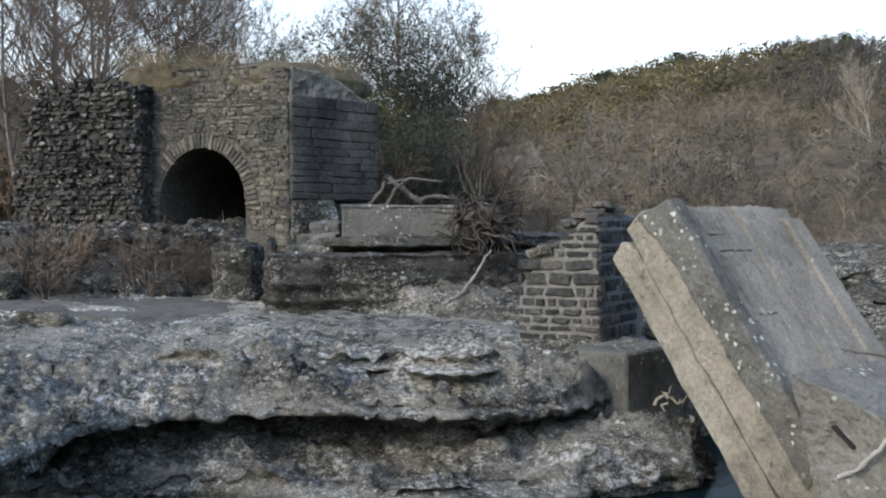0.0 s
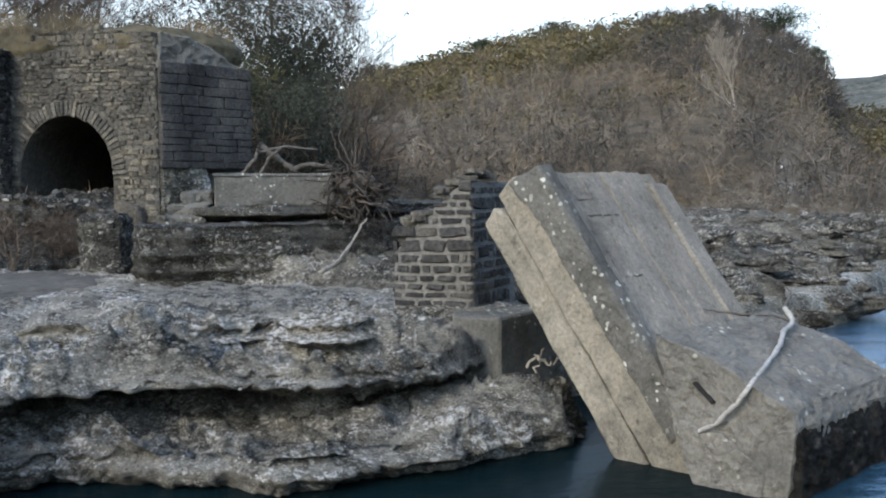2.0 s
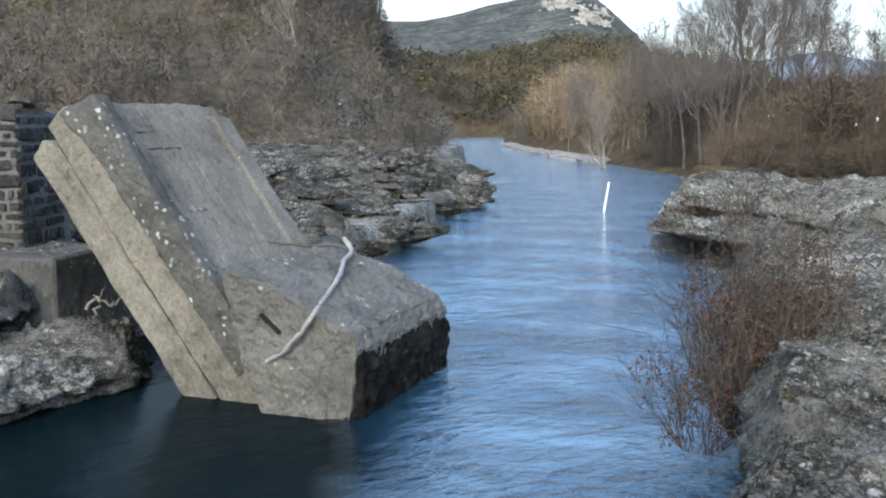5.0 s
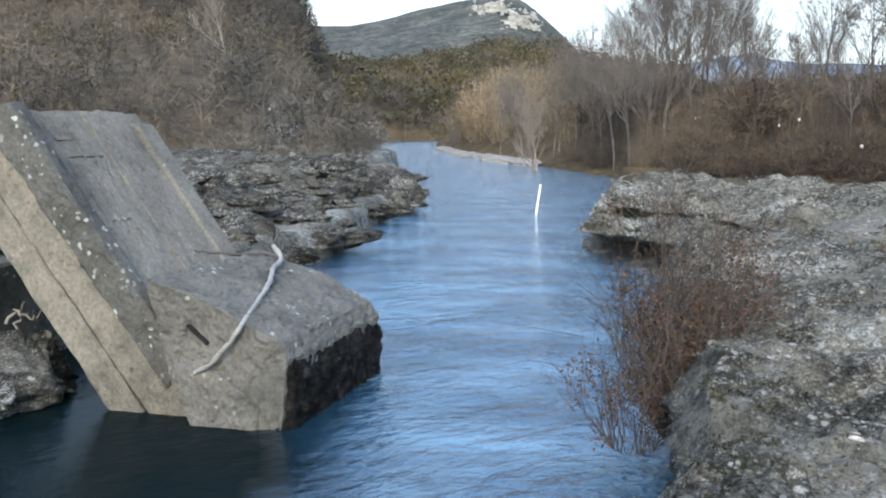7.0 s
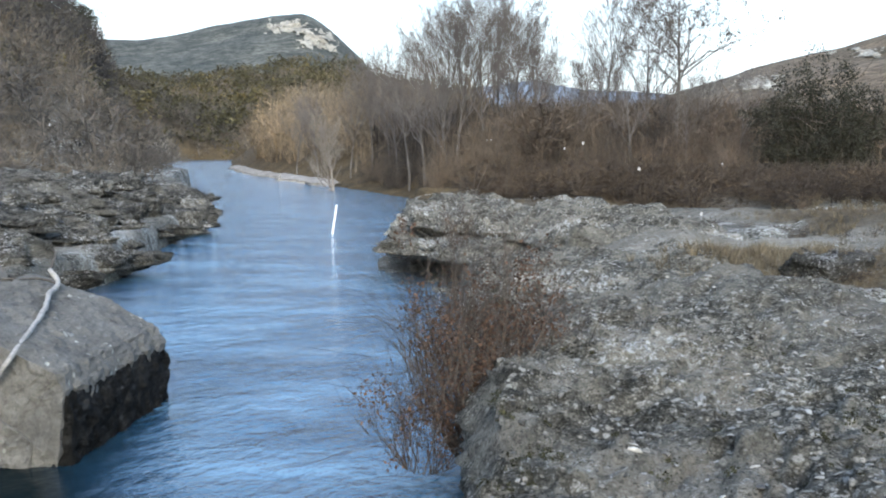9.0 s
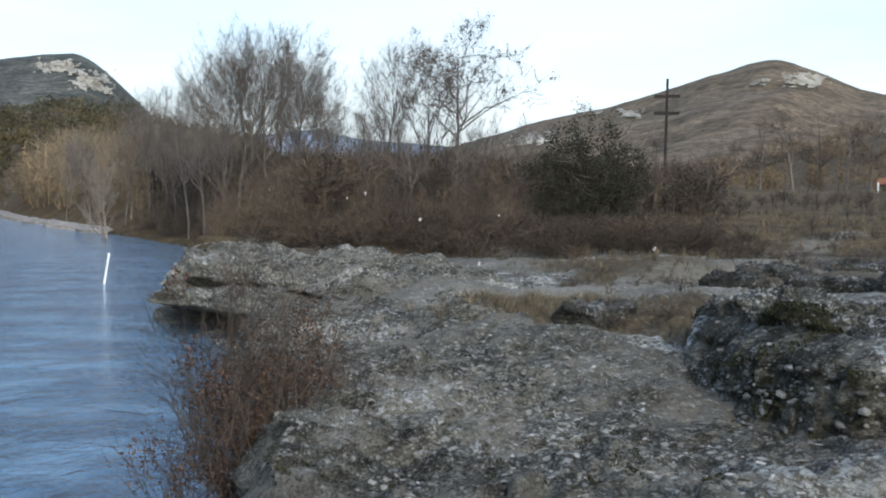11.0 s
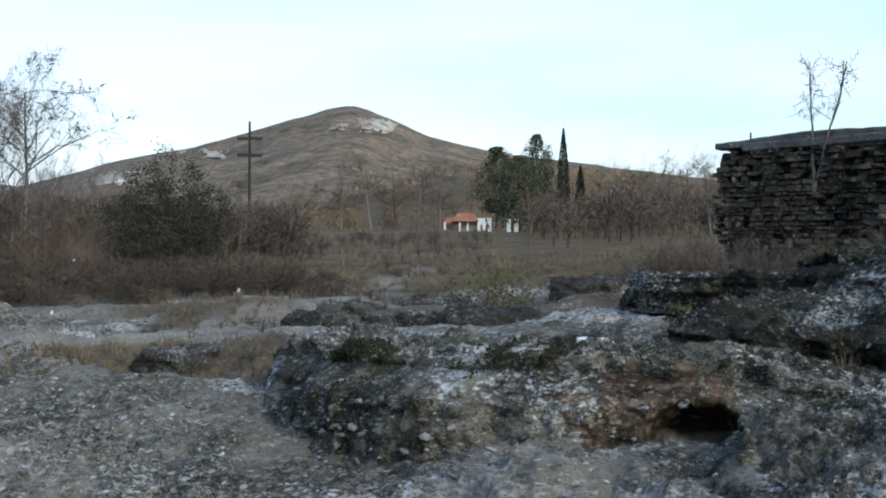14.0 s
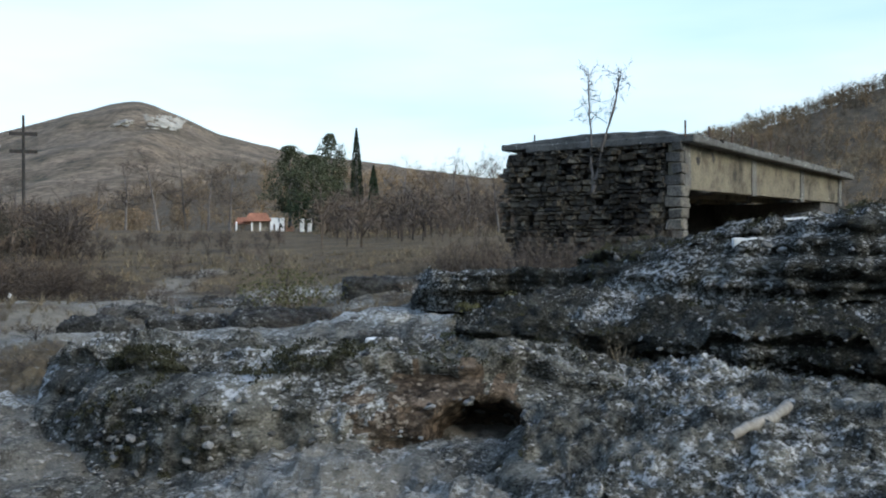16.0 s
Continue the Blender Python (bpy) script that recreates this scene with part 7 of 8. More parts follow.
def build_abutment():
    t = thing("bridge_abutment", "rubble-stone abutment carrying concrete bridge girders", "bridge abutment")
    put = lambda p, w: A_O + A_F * p[0] + A_G * w + Vector((0, 0, p[1]))
    # core takes a darker stone so that holes in the face look shaded
    part("core", worn(prism([(1.6, 2.2), (1.6, 4.5), (0.02, 4.56), (0.02, 5.85), (5.65, 5.85), (5.75, 5.5), (5.45, 4.6), (5.5, 2.2)], 0.3, 2.6, put), 0.25, 0.08, 2.0, 100, 0.03), M_STONE_DK, t, "rubble core, coloured dark for the shade in its gaps")
    rnd = random.Random(21)
    wall = new("wall")
    wall.parent = t
    st = stone_meshes(M_STONE_ABUT, 8, dress=0.24)
    masonry(wall, A_O + A_F * 5.7, -A_F, 5.25, 2.6, 5.9, 0.135, 0.2, st, rnd, depth=0.34, proud=0.1, rest_mat=M_STONE_ABUT_I, limit=620, jitter=0.1, joint=0.012, skip=lambda u, z, w, h: 0.9 < u < 4.7 and abs(z - 5.25 - 0.15 * math.sin(u * 3)) < 0.22 and rnd.random() < 0.45 or rnd.random() < 0.06 or (u < 0.35 and rnd.random() < 0.35))
    qs = stone_meshes(M_STONE_QUOIN, 9, dress=0.12)
    for k in range(11):
        ob = new("quoin", qs[k % len(qs)])
        ob.parent = t
        w = (0.55 if k % 2 else 0.36) * rnd.uniform(0.75, 1.15)
        m = Matrix.Translation(put((w / 2 - 0.05, 2.75 + k * 0.3), 0.13)) @ Matrix.Rotation(math.atan2(A_F.y, A_F.x), 4, "Z") @ Matrix.Diagonal((w, 0.5, 0.28, 1))
        ob.matrix_basis = m
    part("cap", worn(prism([(-0.25, 5.98), (0.6, 6.22), (3.0, 6.26), (5.7, 6.12), (5.72, 5.95), (-0.22, 5.92)], -0.03, 2.8, put), 0.15, 0.04, 3.0, 101, 0.03), M_CONC_OLD, t, "weathered concrete cap")
    side = lambda p, w: A_O + A_G * p[0] + A_F * w + Vector((0, 0, p[1]))
    for k, w in enumerate((0.0, 1.9, 3.8)):
        g = part("girder", worn(prism([(0.0, 4.6), (16.0, 4.75), (16.0, 5.72), (0.0, 5.85)], w, w + 0.4, side), 0.5, 0.012, 1.5, 102 + k, 0.02), M_GIRDER, t, "streaked tan concrete girder")
        for a in (0.1, 5.5, 10.6, 15.6):
            part("rib", worn(prism([(a, 4.62), (a + 0.4, 4.62), (a + 0.4, 5.75), (a, 5.75)], w - 0.05, w + 0.1, side), 0.3, 0.012, 2.0, 110, 0.015), M_CONC_OLD, g)
    part("deck", worn(prism([(-0.1, 5.84), (16.6, 5.7), (16.6, 5.92), (-0.1, 6.06)], -0.38, 4.8, side), 0.3, 0.03, 2.0, 120, 0.03), M_CONC_OLD, t, "thin deck slab with a ragged edge")
    for k in range(46):
        a = 0.2 + k * 0.36 + rnd.uniform(-0.1, 0.1)
        s = rnd.uniform(0.08, 0.2)
        ob = new("deck_chip", st[k % len(st)])
        ob.parent = t
        ob.matrix_basis = Matrix.Translation(side((a, 6.02 - a * 0.0085), -0.32 + rnd.uniform(-0.03, 0.1))) @ Euler((rnd.uniform(0, 1), rnd.uniform(0, 1), rnd.uniform(0, 3))).to_matrix().to_4x4() @ Matrix.Diagonal((s, s, s * 0.7, 1))
    for k in range(7):
        a = -0.25 + 1.75 * k
        V, T = tubes([side((a, 5.95), -0.2)[:]], [(side((a, 6.44), -0.2) + Vector((rnd.uniform(-0.03, 0.03), rnd.uniform(-0.03, 0.03), rnd.uniform(-0.04, 0.06))))[:]], [0.03], [0.026], 6)
        tri_object("railing_rod", V, T, M_IRON, t)
    V, T = tubes([put((4.8, 6.1), 0.4)[:]], [put((4.8, 6.42), 0.4)[:]], [0.025], [0.025], 6)
    tri_object("railing_rod", V, T, M_IRON, t)
    # shade below the deck is put into the underside's black colour
    part("soffit", worn(prism([(0.4, 5.5), (16.0, 5.4), (16.0, 5.7), (0.4, 5.8)], 0.4, 3.8, side), 0.6, 0.01, 2.0, 121, 0.01), M_SHADE_BLACK, t, "underside of the deck, its shade put into the black colour")
    # added wall, painted black, so that no light shows below the girders
    part("back_wall", worn(prism([(0.4, 2.0), (16.0, 2.0), (16.0, 5.6), (0.4, 5.6)], 4.25, 4.6, side), 0.6, 0.05, 2.0, 123, 0.02), M_SHADE_BLACK, t, "added black wall that closes off light under the deck")
    part("far_pier", worn(prism([(13.6, 2.0), (15.6, 2.0), (15.6, 4.72), (13.6, 4.72)], 0.1, 4.4, side), 0.4, 0.05, 2.0, 122, 0.03), M_STONE_DK, t)
    return t


build_abutment()


def wall_sapling():
    g = np.random.default_rng(9)
    t = thing("sapling", "thin leafless two-stemmed tree rooted in the abutment", "tree")
    base = np.array((A_O + A_F * 2.6 + A_G * -0.12)[:]) + [0, 0, 4.6]
    for k, tip in enumerate(([0.1, 0.1, 3.5], [-0.55, -0.7, 3.4])):
        tip = np.array(tip)
        stem = [base, base + tip * 0.35 + [0.02, 0.0, 0.1], base + tip * 0.7 + g.normal(size=3) * 0.05, base + tip]
        V, T = curve_tube(stem, 0.045, 0.012, 6, 0.012, 60 + k)
        tri_object("stem", V, T, M_BARK, t)
        segs = []
        for c in range(30):
            f = g.uniform(0.45, 1.0)
            b = base + tip * f
            e = b + unit(g.normal(size=3) + [0, 0, 0.6]) * g.uniform(0.25, 0.7)
            segs.append((b, e))
            for q in range(4):
                s = b + (e - b) * g.uniform(0.4, 1)
                segs.append((s, s + unit(g.normal(size=3) + [0, 0, 0.4]) * g.uniform(0.1, 0.28)))
        V, T = tubes([a for a, b in segs], [b for a, b in segs], np.full(len(segs), 0.007), np.full(len(segs), 0.004), 3)
        tri_object("twig_spray", V, T, M_TWIG, t)
    return t


wall_sapling()


# ---- the house by the field ----
def house():
    t = thing("house", "small white house with a red tiled roof and veranda", "house")
    at = lambda az, r, z: Vector((r * math.sin(radians(az)), r * math.cos(radians(az)), z))

    def slab(az0, az1, r0, r1, z0, z1, name, mat, seed, label="", roof=0.0):
        c = [at(az0, r0, 0), at(az1, r0, 0), at(az1, r1, 0), at(az0, r1, 0)]
        bm = bmesh.new()
        lo = [bm.verts.new((p.x, p.y, z0)) for p in c]
        m = sum(c, Vector()) / 4
        hi = [bm.verts.new(((p.x - m.x) * (1 - roof) + m.x, (p.y - m.y) * (1 - roof) + m.y, z1)) for p in c]
        bm.faces.new(lo[::-1])
        bm.faces.new(hi)
        for i in range(4):
            bm.faces.new((lo[i], lo[(i + 1) % 4], hi[(i + 1) % 4], hi[i]))
        bmesh.ops.recalc_face_normals(bm, faces=bm.faces)
        return part(name, bm, mat, t, label)
    # veranda shade is put into this wall's darker colour
    slab(82.2, 83.15, 160, 165, 5.0, 7.6, "wall", plain("shaded_wall", (0.3, 0.26, 0.2), 0.9), 1)
    slab(81.75, 83.3, 158.6, 166, 7.4, 8.7, "roof", M_TILE, 2, "red tiled hip roof", 0.4)
    slab(81.2, 82.2, 159.4, 163, 7.0, 8.0, "porch_roof", M_TILE, 3, "red tiled porch roof", 0.5)
    for az in (81.36, 82.2, 82.65):
        slab(az - 0.04, az + 0.04, 159, 159.3, 5.0, 7.3, "porch_post", M_WHITE, 4)
    w = slab(83.2, 83.98, 159, 162.5, 5.0, 7.9, "white_wall", M_WHITE, 5, "whitewashed gable wall")
    # solid dark panels on the wall paint the unlit window openings
    for az in (83.42, 83.72):
        slab(az - 0.05, az + 0.05, 158.93, 159.02, 5.9, 6.9, "window", M_IRON, 6, "dark panel for the unlit inside of a window")
    slab(84.05, 84.5, 159, 162, 5.0, 6.6, "shed_wall", plain("shed_brick", (0.3, 0.17, 0.11), 0.9), 7, "low brick lean-to")
    return t


house()
for az in (84.96, 85.38):
    x, y, z = polar(az, 158)
    t = thing("gate_pillar", "white painted gate pillar beside the house", "pillar", (x, y, z), "gate pillars")
    part("shaft", worn(prism([(-0.3, -0.3), (0.3, -0.3), (0.3, 0.3), (-0.3, 0.3)], -0.2, 1.9, upright(None)), 0.5, 0.01, 1, 1, 0.03), M_WHITE, t)
    part("cap", worn(prism([(-0.38, -0.38), (0.38, -0.38), (0.38, 0.38), (-0.38, 0.38)], 1.85, 2.0, upright(None)), 0.5, 0.01, 1, 1, 0.03), M_WHITE, t)


def power_pole():
    x, y, z = polar(70.5, 84)
    t = thing("power_pole", "dark wooden power pole with two crossarms", "utility pole", (x, y, z))
    top = 13.35 - z
    V, T = tubes([[0, 0, -0.2]], [[0, 0, top]], [0.15], [0.1], 9)
    tri_object("pole", V, T, M_POLE, t)
    ax = np.array([math.cos(radians(70.5)), -math.sin(radians(70.5)), 0])
    for h in (top - 1.4, top - 2.75):
        a = [0, 0, h]
        bm = prism([(-0.08, -0.13), (0.08, -0.13), (0.08, 0.13), (-0.08, 0.13)], -1.0, 1.0, lambda p, w: Vector(ax * w) + Vector((-ax[1] * p[0], ax[0] * p[0], h + p[1])))
        arm = part("crossarm", bm, M_POLE, t)
        for w in (-0.9, -0.5, 0.5, 0.9):
            V, T = tubes([ax * w + [0, 0, h + 0.05]], [ax * w + [0, 0, h + 0.25]], [0.05], [0.035], 6)
            tri_object("insulator", V, T, M_DRIFT_DK, arm)
    return t


power_pole()
t = thing("marker_post", "thin white marker post leaning in the river", "post", (23.85, 28.34, 0))
V, T = tubes([[-0.37, -0.09, -1.5]], [[0.25, 0.06, 1.02]], [0.042], [0.038], 8)
tri_object("shaft", V, T, M_WHITE, t)
V, T = tubes([[0.25, 0.06, 1.02]], [[0.258, 0.062, 1.06]], [0.048], [0.02], 8)
tri_object("tip", V, T, M_WHITE, t)
x, y, z = polar(37.05, 108)
t = thing("wooden_post", "grey wooden post on the gravel bank", "post", (x, y, z))
V, T = tubes([[0, 0, -0.3]], [[0.05, 0, 2.3]], [0.14], [0.11], 7)
tri_object("shaft", V, T, M_DRIFT, t)


# ---- scraps of plastic caught in the bushes ----
def scrap(az, r, el, size, seed):
    g = np.random.default_rng(seed)
    x, y, _ = polar(az, r, 0)
    ob_z = 3.0 + r * math.tan(radians(el))
    u, v = np.meshgrid(np.linspace(-0.5, 0.5, 7), np.linspace(-0.9, 0.7, 9))
    P = np.stack([u * size * (1 + 0.4 * np.sin(v * 5 + seed)), 0.25 * size * fbm(u * 3, v * 3, seed, 3), v * size], -1)
    ob = grid_object("plastic_scrap", P, M_RAG, shade=False)
    ob.matrix_basis = pose(x, y, ob_z, 0, g.uniform(-25, 25), -az + g.uniform(-30, 30))
    return tagged(ob, "torn white plastic scrap caught in twigs", "litter", "plastic scraps")


for k, (az, r, el, s) in enumerate(((48.87, 58, 0.65, 0.4), (54.0, 43, 0.5, 0.3), (57.1, 36, -0.9, 0.32), (48.66, 55, 0.64, 0.4), (70.1, 29.3, -2.25, 0.26), (60.5, 27, -3.3, 0.2), (25.3, 42, 1.3, 0.2), (53.0, 40, 0.2, 0.2), (61.5, 33, -0.6, 0.16))):
    scrap(az, r, el, s * 0.27, k)


# ---- pale cliffs on the mountains ----
M_CLIFF = plain("limestone_cliff", (0.34, 0.305, 0.235), 0.95, 0.5, 0.05, 3.0)


def cliff(az0, az1, el0, el1, r_guess, seed, label="pale limestone cliff, in one place a painted sunlit ridge"):
    n, m = 40, 22
    A, E = np.meshgrid(np.linspace(az0, az1, n), np.linspace(el1, el0, m))
    A = A + 0.12 * fbm(A * 2, E * 3, 0, 3, seed=seed)
    rs = np.linspace(r_guess * 0.5, r_guess * 1.02, 160)
    R = np.full(A.shape, float(r_guess))
    for i in range(n):
        az = np.radians(A[m // 2, i])
        z = ground_height(rs * np.sin(az), rs * np.cos(az))[0]
        el = np.degrees(np.arctan2(z - 3.0, rs))
        k = np.maximum.accumulate(el)
        for j in range(m):
            q = np.searchsorted(k, E[j, i])
            R[j, i] = rs[min(q, len(rs) - 1)]
    R = R - r_guess * 0.004 - r_guess * 0.006 * (0.6 + fbm(A * 6, E * 8, 0, 4, seed=seed + 2))
    X, Y, Z = R * np.sin(np.radians(A)), R * np.cos(np.radians(A)), 3.0 + R * np.tan(np.radians(E))
    edge = np.minimum(np.minimum((A - az0) / (az1 - az0), (az1 - A) / (az1 - az0)), np.minimum((E - el0) / (el1 - el0), (el1 - E) / (el1 - el0)))
    keep = (fbm(A * 4, E * 7, 0, 4, 0.6, seed=seed + 4) + 2.2 * np.clip(edge, -0.2, 0.4)) > 0.36
    idx = np.arange(n * m).reshape(m, n)
    F = [(int(idx[j, i]), int(idx[j, i + 1]), int(idx[j + 1, i + 1]), int(idx[j + 1, i])) for j in range(m - 1) for i in range(n - 1) if keep[j, i]]
    P = np.stack([X, Y, Z], -1).reshape(-1, 3)
    used = sorted({k for f in F for k in f})
    back = {k: i for i, k in enumerate(used)}
    ob = mesh_object("cliff", [tuple(P[k]) for k in used], [tuple(back[k] for k in f) for f in F], M_CLIFF)
    return tagged(ob, label, "cliff", kind="structure")


cliff(36.2, 38.6, 6.4, 7.25, 1880, 1)
cliff(37.9, 40.3, 5.5, 6.8, 1880, 2)
cliff(76.2, 79.0, 6.5, 7.35, 1480, 3)
cliff(74.6, 75.9, 6.6, 7.1, 1480, 4)
cliff(67.6, 69.3, 4.9, 5.5, 1480, 5)
# a sunlit tan ridge, its sunlight painted by the pale cliff colour
cliff(61.4, 64.6, 3.3, 4.15, 1480, 6)
cliff(66.2, 67.2, 5.1, 5.5, 1480, 7)


# ---- loose and embedded cobbles ----
def cobble_meshes(mat, seed, n=8):
    out = []
    for k in range(n):
        bm = bmesh.new()
        bmesh.ops.create_icosphere(bm, subdivisions=1, radius=0.5)
        rnd = random.Random(seed * 7 + k)
        s = Vector((1, rnd.uniform(0.5, 0.9), rnd.uniform(0.3, 0.6)))
        for v in bm.verts:
            v.co = Vector((v.co.x * s.x, v.co.y * s.y, v.co.z * s.z)) * rnd.uniform(0.72, 1.2)
        me = bpy.data.meshes.new("cobble")
        bm.to_mesh(me)
        bm.free()
        me.materials.append(mat)
        out.append(me)
    return out


def cobbles(rock, count, lo, hi, zone, seed, mats, singles=300):
    """Cobbles set into a rock's own surface; the nearest as parts, the rest joined."""
    rnd = random.Random(seed)
    co = np.empty(len(rock.data.vertices) * 3, np.float32)
    rock.data.vertices.foreach_get("co", co)
    co = co.reshape(-1, 3)
    sel = np.nonzero(zone(co[:, 0], co[:, 1], co[:, 2]))[0]
    if not len(sel):
        return
    V, F, n = [], [], 0
    for k in range(count):
        p = co[sel[rnd.randrange(len(sel))]]
        s = lo + (hi - lo) * rnd.random() ** 2.2
        me = rnd.choice(mats)
        m = Matrix.Translation(Vector([float(c) for c in p]) + Vector((rnd.uniform(-0.04, 0.04), rnd.uniform(-0.04, 0.04), s * rnd.uniform(-0.3, 0.02)))) @ Euler((rnd.uniform(-0.35, 0.35), rnd.uniform(-0.35, 0.35), rnd.uniform(0, 6.3))).to_matrix().to_4x4() @ Matrix.Diagonal((s, s, s, 1))
        if k < singles:
            ob = new("cobble", me)
            ob.parent = rock
            ob.matrix_basis = m
        else:
            V += [m @ v.co for v in me.vertices]
            F += [[n + i for i in q.vertices] for q in me.polygons]
            n += len(me.vertices)
    if V:
        tagged(mesh_object("more_cobbles", V, F, M_COBBLE_I, rock), kind="stuff")


M_COBBLE = plain("cobble_grey", (0.13, 0.125, 0.112), 0.9, 0.35, 18.0, 0.01, per_object=0.65)
M_COBBLE_I = plain("cobble_grey_rest", (0.13, 0.125, 0.112), 0.9, 0.35, 18.0, 0.01, per_island=0.65)
COBS = cobble_meshes(M_COBBLE, 1)
cobbles(MOUND, 2600, 0.025, 0.14, lambda x, y, z: (x < 10.0) & (z > 1.0) & (z < 1.85), 1, COBS)
cobbles(MOUND, 110, 0.1, 0.24, lambda x, y, z: (x < 9.2) & (z > 0.95) & (z < 1.5), 11, COBS, 110)
cobbles(APRON, 500, 0.02, 0.1, lambda x, y, z: (x > 5) & (z > 1.2) & (y > -4), 7, COBS, 150)
cobbles(MOUND, 500, 0.03, 0.12, lambda x, y, z: (x < 12.0) & (z > 1.8), 5, COBS, 0)
cobbles(BED_NEAR, 520, 0.03, 0.13, lambda x, y, z: (x < 14.5) & (z > 1.5), 12, COBS, 120)
cobbles(BED_FAR, 160, 0.04, 0.14, lambda x, y, z: z > 1.9, 13, COBS, 60)
cobbles(RUBBLE, 220, 0.12, 0.5, lambda x, y, z: z > 1.6, 9, COBS, 220)
cobbles(LIP, 900, 0.02, 0.09, lambda x, y, z: (x > 3) & (z > 0.9) & (x * x + y * y < 200), 2, COBS, 250)
cobbles(MOUND_TALL, 500, 0.05, 0.2, lambda x, y, z: (z > 2.0) & (x < 16), 3, COBS, 120)
cobbles(SHELF_UP, 800, 0.02, 0.1, lambda x, y, z: (x > -6) & (y < 15) & (z > 0.5), 4, COBS, 200)


# ---- rusty hollow in the mound, and low outcrops in the field ----
M_WHITE_STONE = plain("white_stone", (0.55, 0.54, 0.5), 0.9, 0.2, 12.0, 0.01)
for k, (az, r, w, z, h) in enumerate(((79.0, 22.5, 1.5, 2.0, 0.35), (74.0, 20.5, 0.9, 1.8, 0.4), (84.0, 21.0, 1.8, 2.15, 0.4), (89.5, 25.0, 1.6, 2.45, 0.3), (76.0, 27.0, 1.4, 2.0, 0.35), (66.5, 16.2, 0.7, 1.6, 0.35), (81.0, 30.0, 2.0, 2.4, 0.35))):
    x, y, g = polar(az, r)
    rock_mass("outcrop", "low dark rock outcrop among dry grass", [(x - 0.4, y + w * 0.5), (x - 0.5, y - w * 0.5), (x + 1.2, y - w * 0.6), (x + 1.4, y + w * 0.6)], g - 0.4, g + h * 0.75, M_ROCK_BED, 180 + k, 0.2, 0.08, bevel=0.1, freq=3.2)
for k, (x, y, z, s) in enumerate(((14.2, -5.75, 3.38, 0.2), (10.9, 0.05, 1.98, 0.11), (13.2, -4.6, 3.1, 0.12))):
    z = surface(x, y)
    rock_mass("pale_stone", "flat whitish stone on the rock", [(x - s, y - s * 1.2), (x + s * 0.7, y - s), (x + s, y + s * 0.9), (x - s * 0.6, y + s * 1.3)], z - 0.12, z + s * 0.12, M_WHITE_STONE, 200 + k, s * 0.15, s * 0.3, bevel=s * 0.1, freq=5.0)


def loose_stones(n, az0, az1, r0, r1, lo, hi, seed, label, mat, thick=(0.3, 0.7)):
    """Chips and flakes lying all over the rock, too many to count."""
    rnd = random.Random(seed)
    g = np.random.default_rng(seed)
    xy = sprinkle(g, n, az0, az1, r0, r1, power=0.8)
    dep = bpy.context.evaluated_depsgraph_get()
    V, F, k = [], [], 0
    for x, y in xy:
        hit, p, nrm, _, ob, _ = scene.ray_cast(dep, Vector((x, y, 12.0)), Vector((0, 0, -1)))
        if not hit or nrm.z < 0.5 or not ob.name.startswith(("rock", "ground")):
            continue
        s = lo + (hi - lo) * rnd.random() ** 3
        me = rnd.choice(COBS)
        m = Matrix.Translation(p + Vector((0, 0, s * 0.04))) @ Euler((rnd.uniform(-0.3, 0.3), rnd.uniform(-0.3, 0.3), rnd.uniform(0, 6.3))).to_matrix().to_4x4() @ Matrix.Diagonal((s, s * 0.75, s * rnd.uniform(*thick), 1))
        V += [m @ v.co for v in me.vertices]
        F += [[k + i for i in q.vertices] for q in me.polygons]
        k += len(me.vertices)
    ob = mesh_object("loose_stones", V, F, mat)
    return tagged(ob, label, "stones", kind="stuff")


M_CHIP = plain("stone_chips", (0.2, 0.19, 0.165), 0.92, 0.45, 14.0, 0.01, per_island=0.7)
loose_stones(9000, 38, 122, 4.2, 22, 0.025, 0.13, 5, "loose grey chips and flakes on the rock", M_CHIP)
loose_stones(11000, 40, 121, 4.0, 12.5, 0.025, 0.11, 15, "grey and whitish flakes packed over the near rock", M_CHIP, (0.2, 0.45))
M_FLAKE = plain("pale_flakes", (0.21, 0.205, 0.185), 0.92, 0.3, 14.0, 0.01, per_island=0.7)
loose_stones(1500, 44, 120, 4.5, 26, 0.02, 0.1, 8, "whitish flat flakes strewn over the rock", M_FLAKE, (0.12, 0.3))
loose_stones(900, -26, 14, 10, 19, 0.03, 0.18, 6, "loose grey chips on the far shelf", M_CHIP)

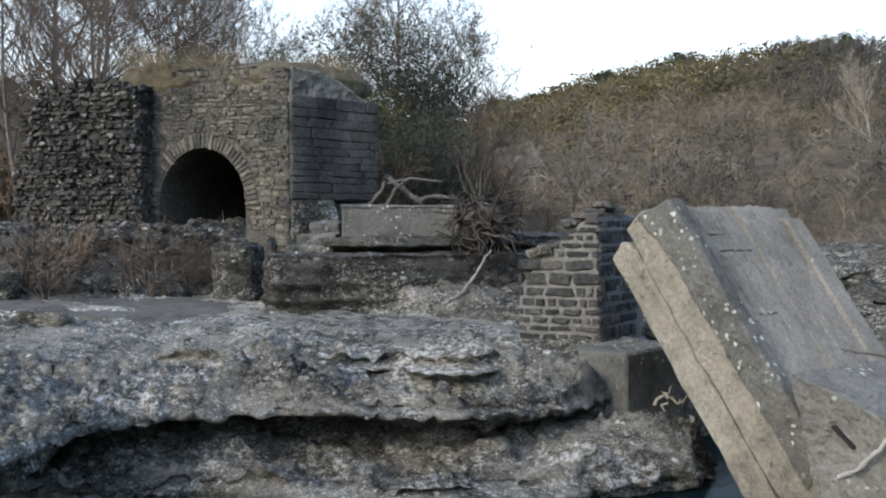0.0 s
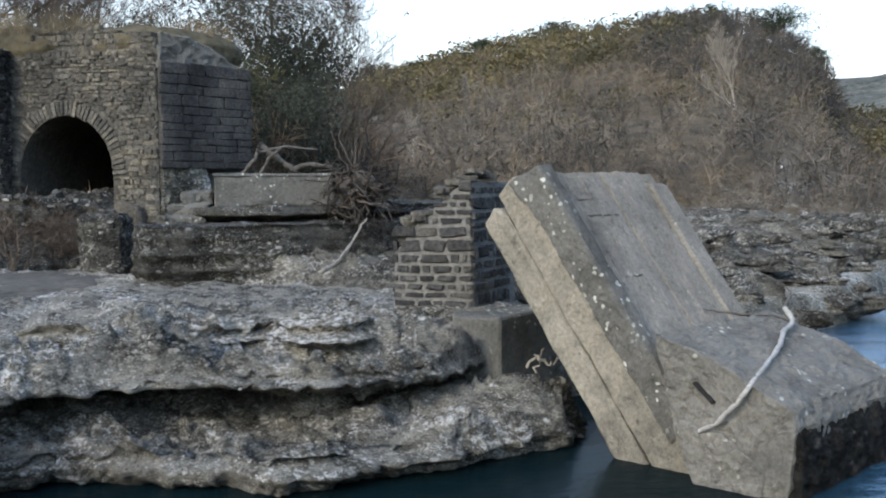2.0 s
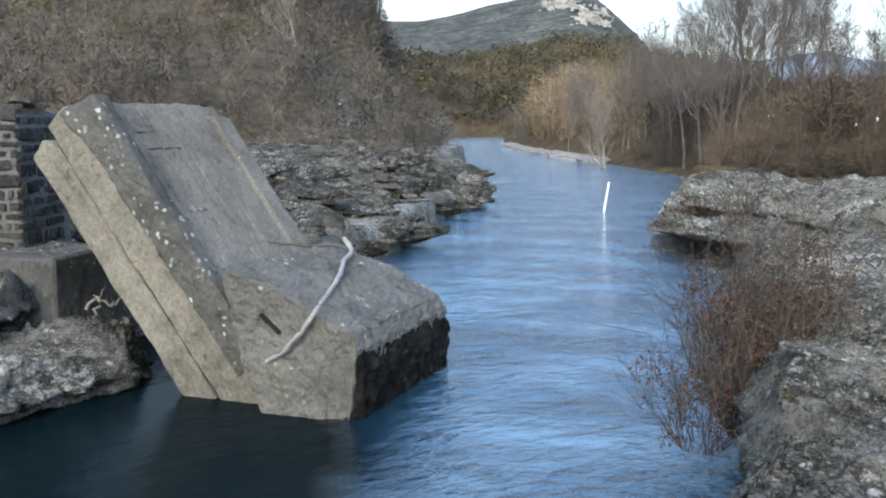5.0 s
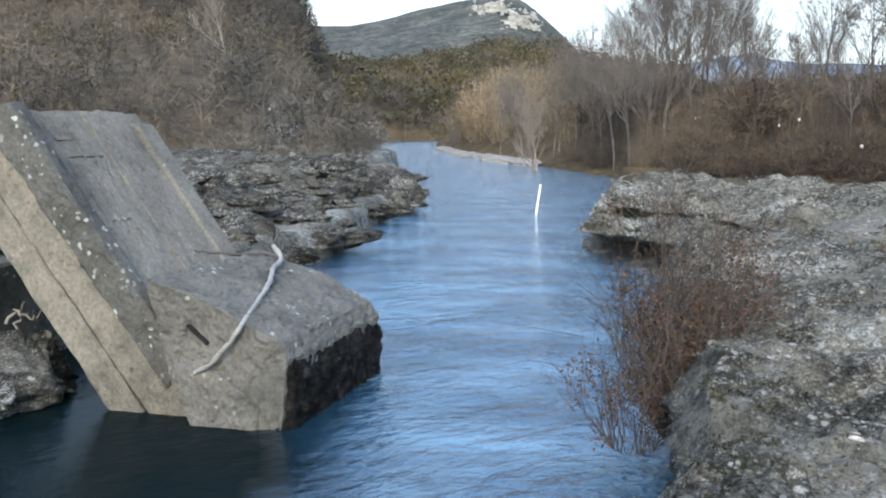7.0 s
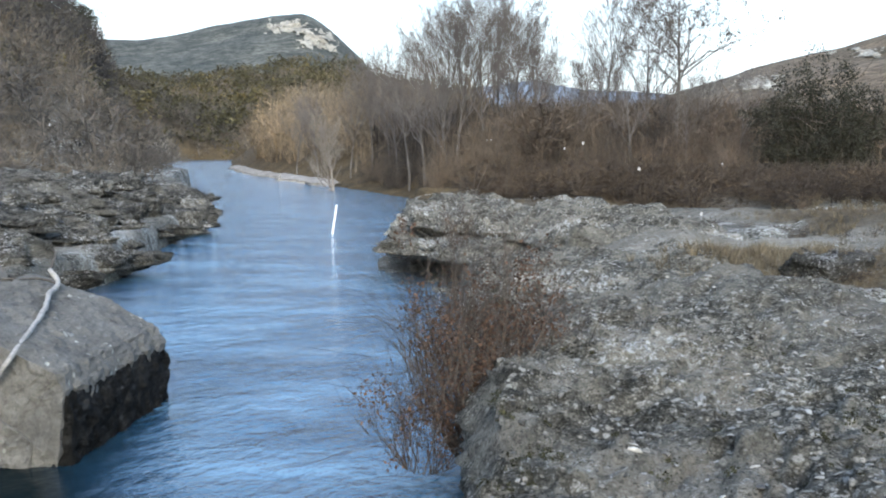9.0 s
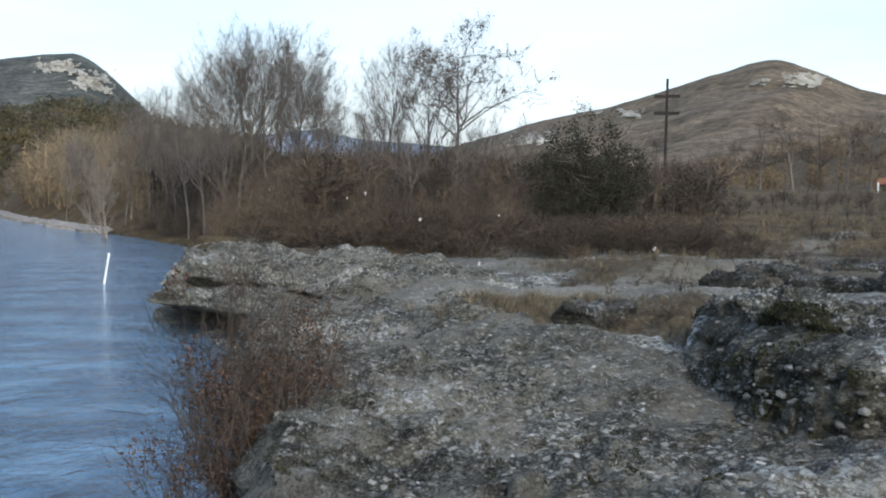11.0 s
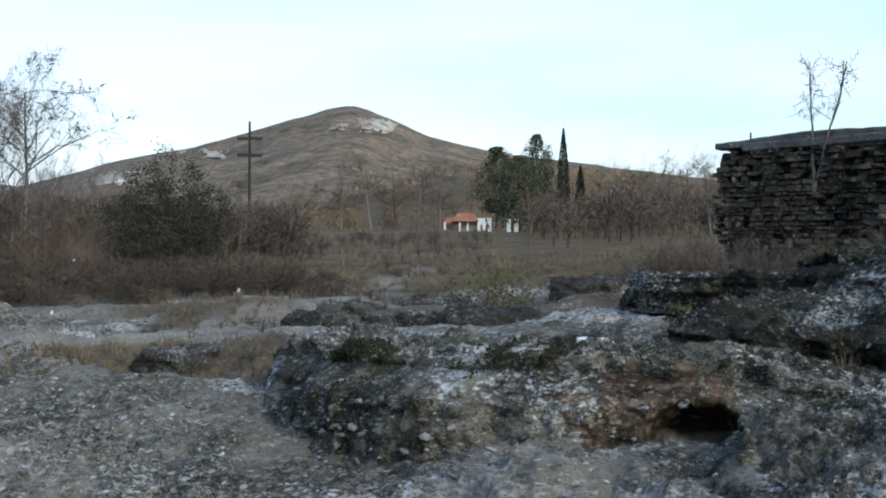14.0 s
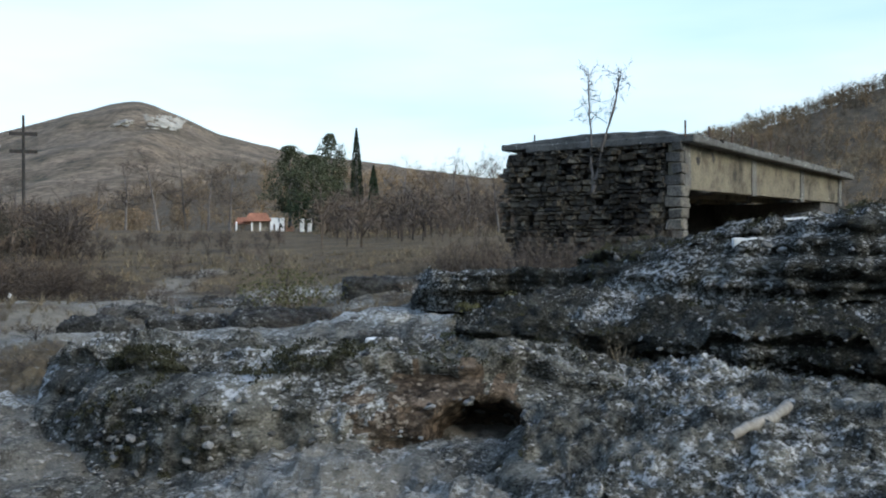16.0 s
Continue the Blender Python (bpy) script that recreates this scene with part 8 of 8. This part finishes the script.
# dry grass in the silty hollow of the platform
g = np.random.default_rng(31)
n = 620
xy = np.stack([15.3 + g.normal(size=n) * 0.9, 7.6 + g.normal(size=n) * 0.5], -1)
tufts = []
for k in range(4):
    a = g.uniform(0, 2 * np.pi, 10)
    foot = np.stack([g.normal(size=10) * 0.1, g.normal(size=10) * 0.1, np.zeros(10)], -1)
    tufts.append(blades(foot, foot + np.stack([np.cos(a) * 0.4, np.sin(a) * 0.4, g.uniform(0.4, 1.0, 10)], -1), np.full(10, 0.03), g))
scattered("hollow_grass", tufts, xy, 0.21 * g.uniform(0.6, 1.4, n), M_STRAW, "pale tan dry grass in a silty hollow", "grass", g, sink=0.01, z=np.array([surface(float(x), float(y)) for x, y in xy]))


# ---- small plants rooted in the mound ----
def face_plants(name, label, rock, zone, count, size, mat, seed, category="plants"):
    """Low leafy tufts on a rock's own surface."""
    g = np.random.default_rng(seed)
    co = np.empty(len(rock.data.vertices) * 3, np.float32)
    rock.data.vertices.foreach_get("co", co)
    co = co.reshape(-1, 3).astype(float)
    sel = co[np.nonzero(zone(co[:, 0], co[:, 1], co[:, 2]))[0]]
    sel = sel[fbm(sel[:, 0] * 1.3, sel[:, 1] * 1.3, sel[:, 2] * 1.3, 3, seed=seed) > 0.0]
    p = sel[g.integers(0, len(sel), count)]
    protos = [leafy_proto(g, 3, 16, 0.12, 0.8, 1.2) for _ in range(4)] + [shrub_proto(g, 12, 1.0, 0.9, 0.02, 2)]
    return scattered(name, protos, p[:, :2], size * g.uniform(0.5, 1.5, count), mat, label, category, g, sink=0.03, z=p[:, 2])


M_MOSS = plain("dark_moss", (0.052, 0.05, 0.026), 0.95, 0.4, 6.0, per_island=0.4)
face_plants("mound_moss", "black-green moss and small plants on the mound", MOUND, lambda x, y, z: (x < 10.2) & (y > 0.1) & (z > 1.15), 560, 0.1, M_MOSS, 61)
face_plants("mound_moss", "dark moss tufts along the mound", MOUND, lambda x, y, z: (x < 10.5) & (y <= 0.1) & (z > 1.2), 420, 0.085, M_MOSS, 62)
face_plants("apron_moss", "dark moss in the cracks of the rock", APRON, lambda x, y, z: (x > 5) & (z > 1.2), 260, 0.06, M_MOSS, 63)
face_plants("tall_mound_moss", "black moss and dry tufts on the tall mound", MOUND_TALL, lambda x, y, z: (z > 1.9) & (x < 17), 420, 0.12, M_MOSS, 64)
face_plants("bank_moss", "patches of dark moss on the rock bank", LIP, lambda x, y, z: (x > 3) & (z > 0.95) & (x * x + y * y < 190), 460, 0.07, M_MOSS, 65)
face_plants("bed_moss", "black moss and dry tufts on the overhanging bed", BED_NEAR, lambda x, y, z: (z > 1.6) & (x < 14.5), 320, 0.08, M_MOSS, 66)
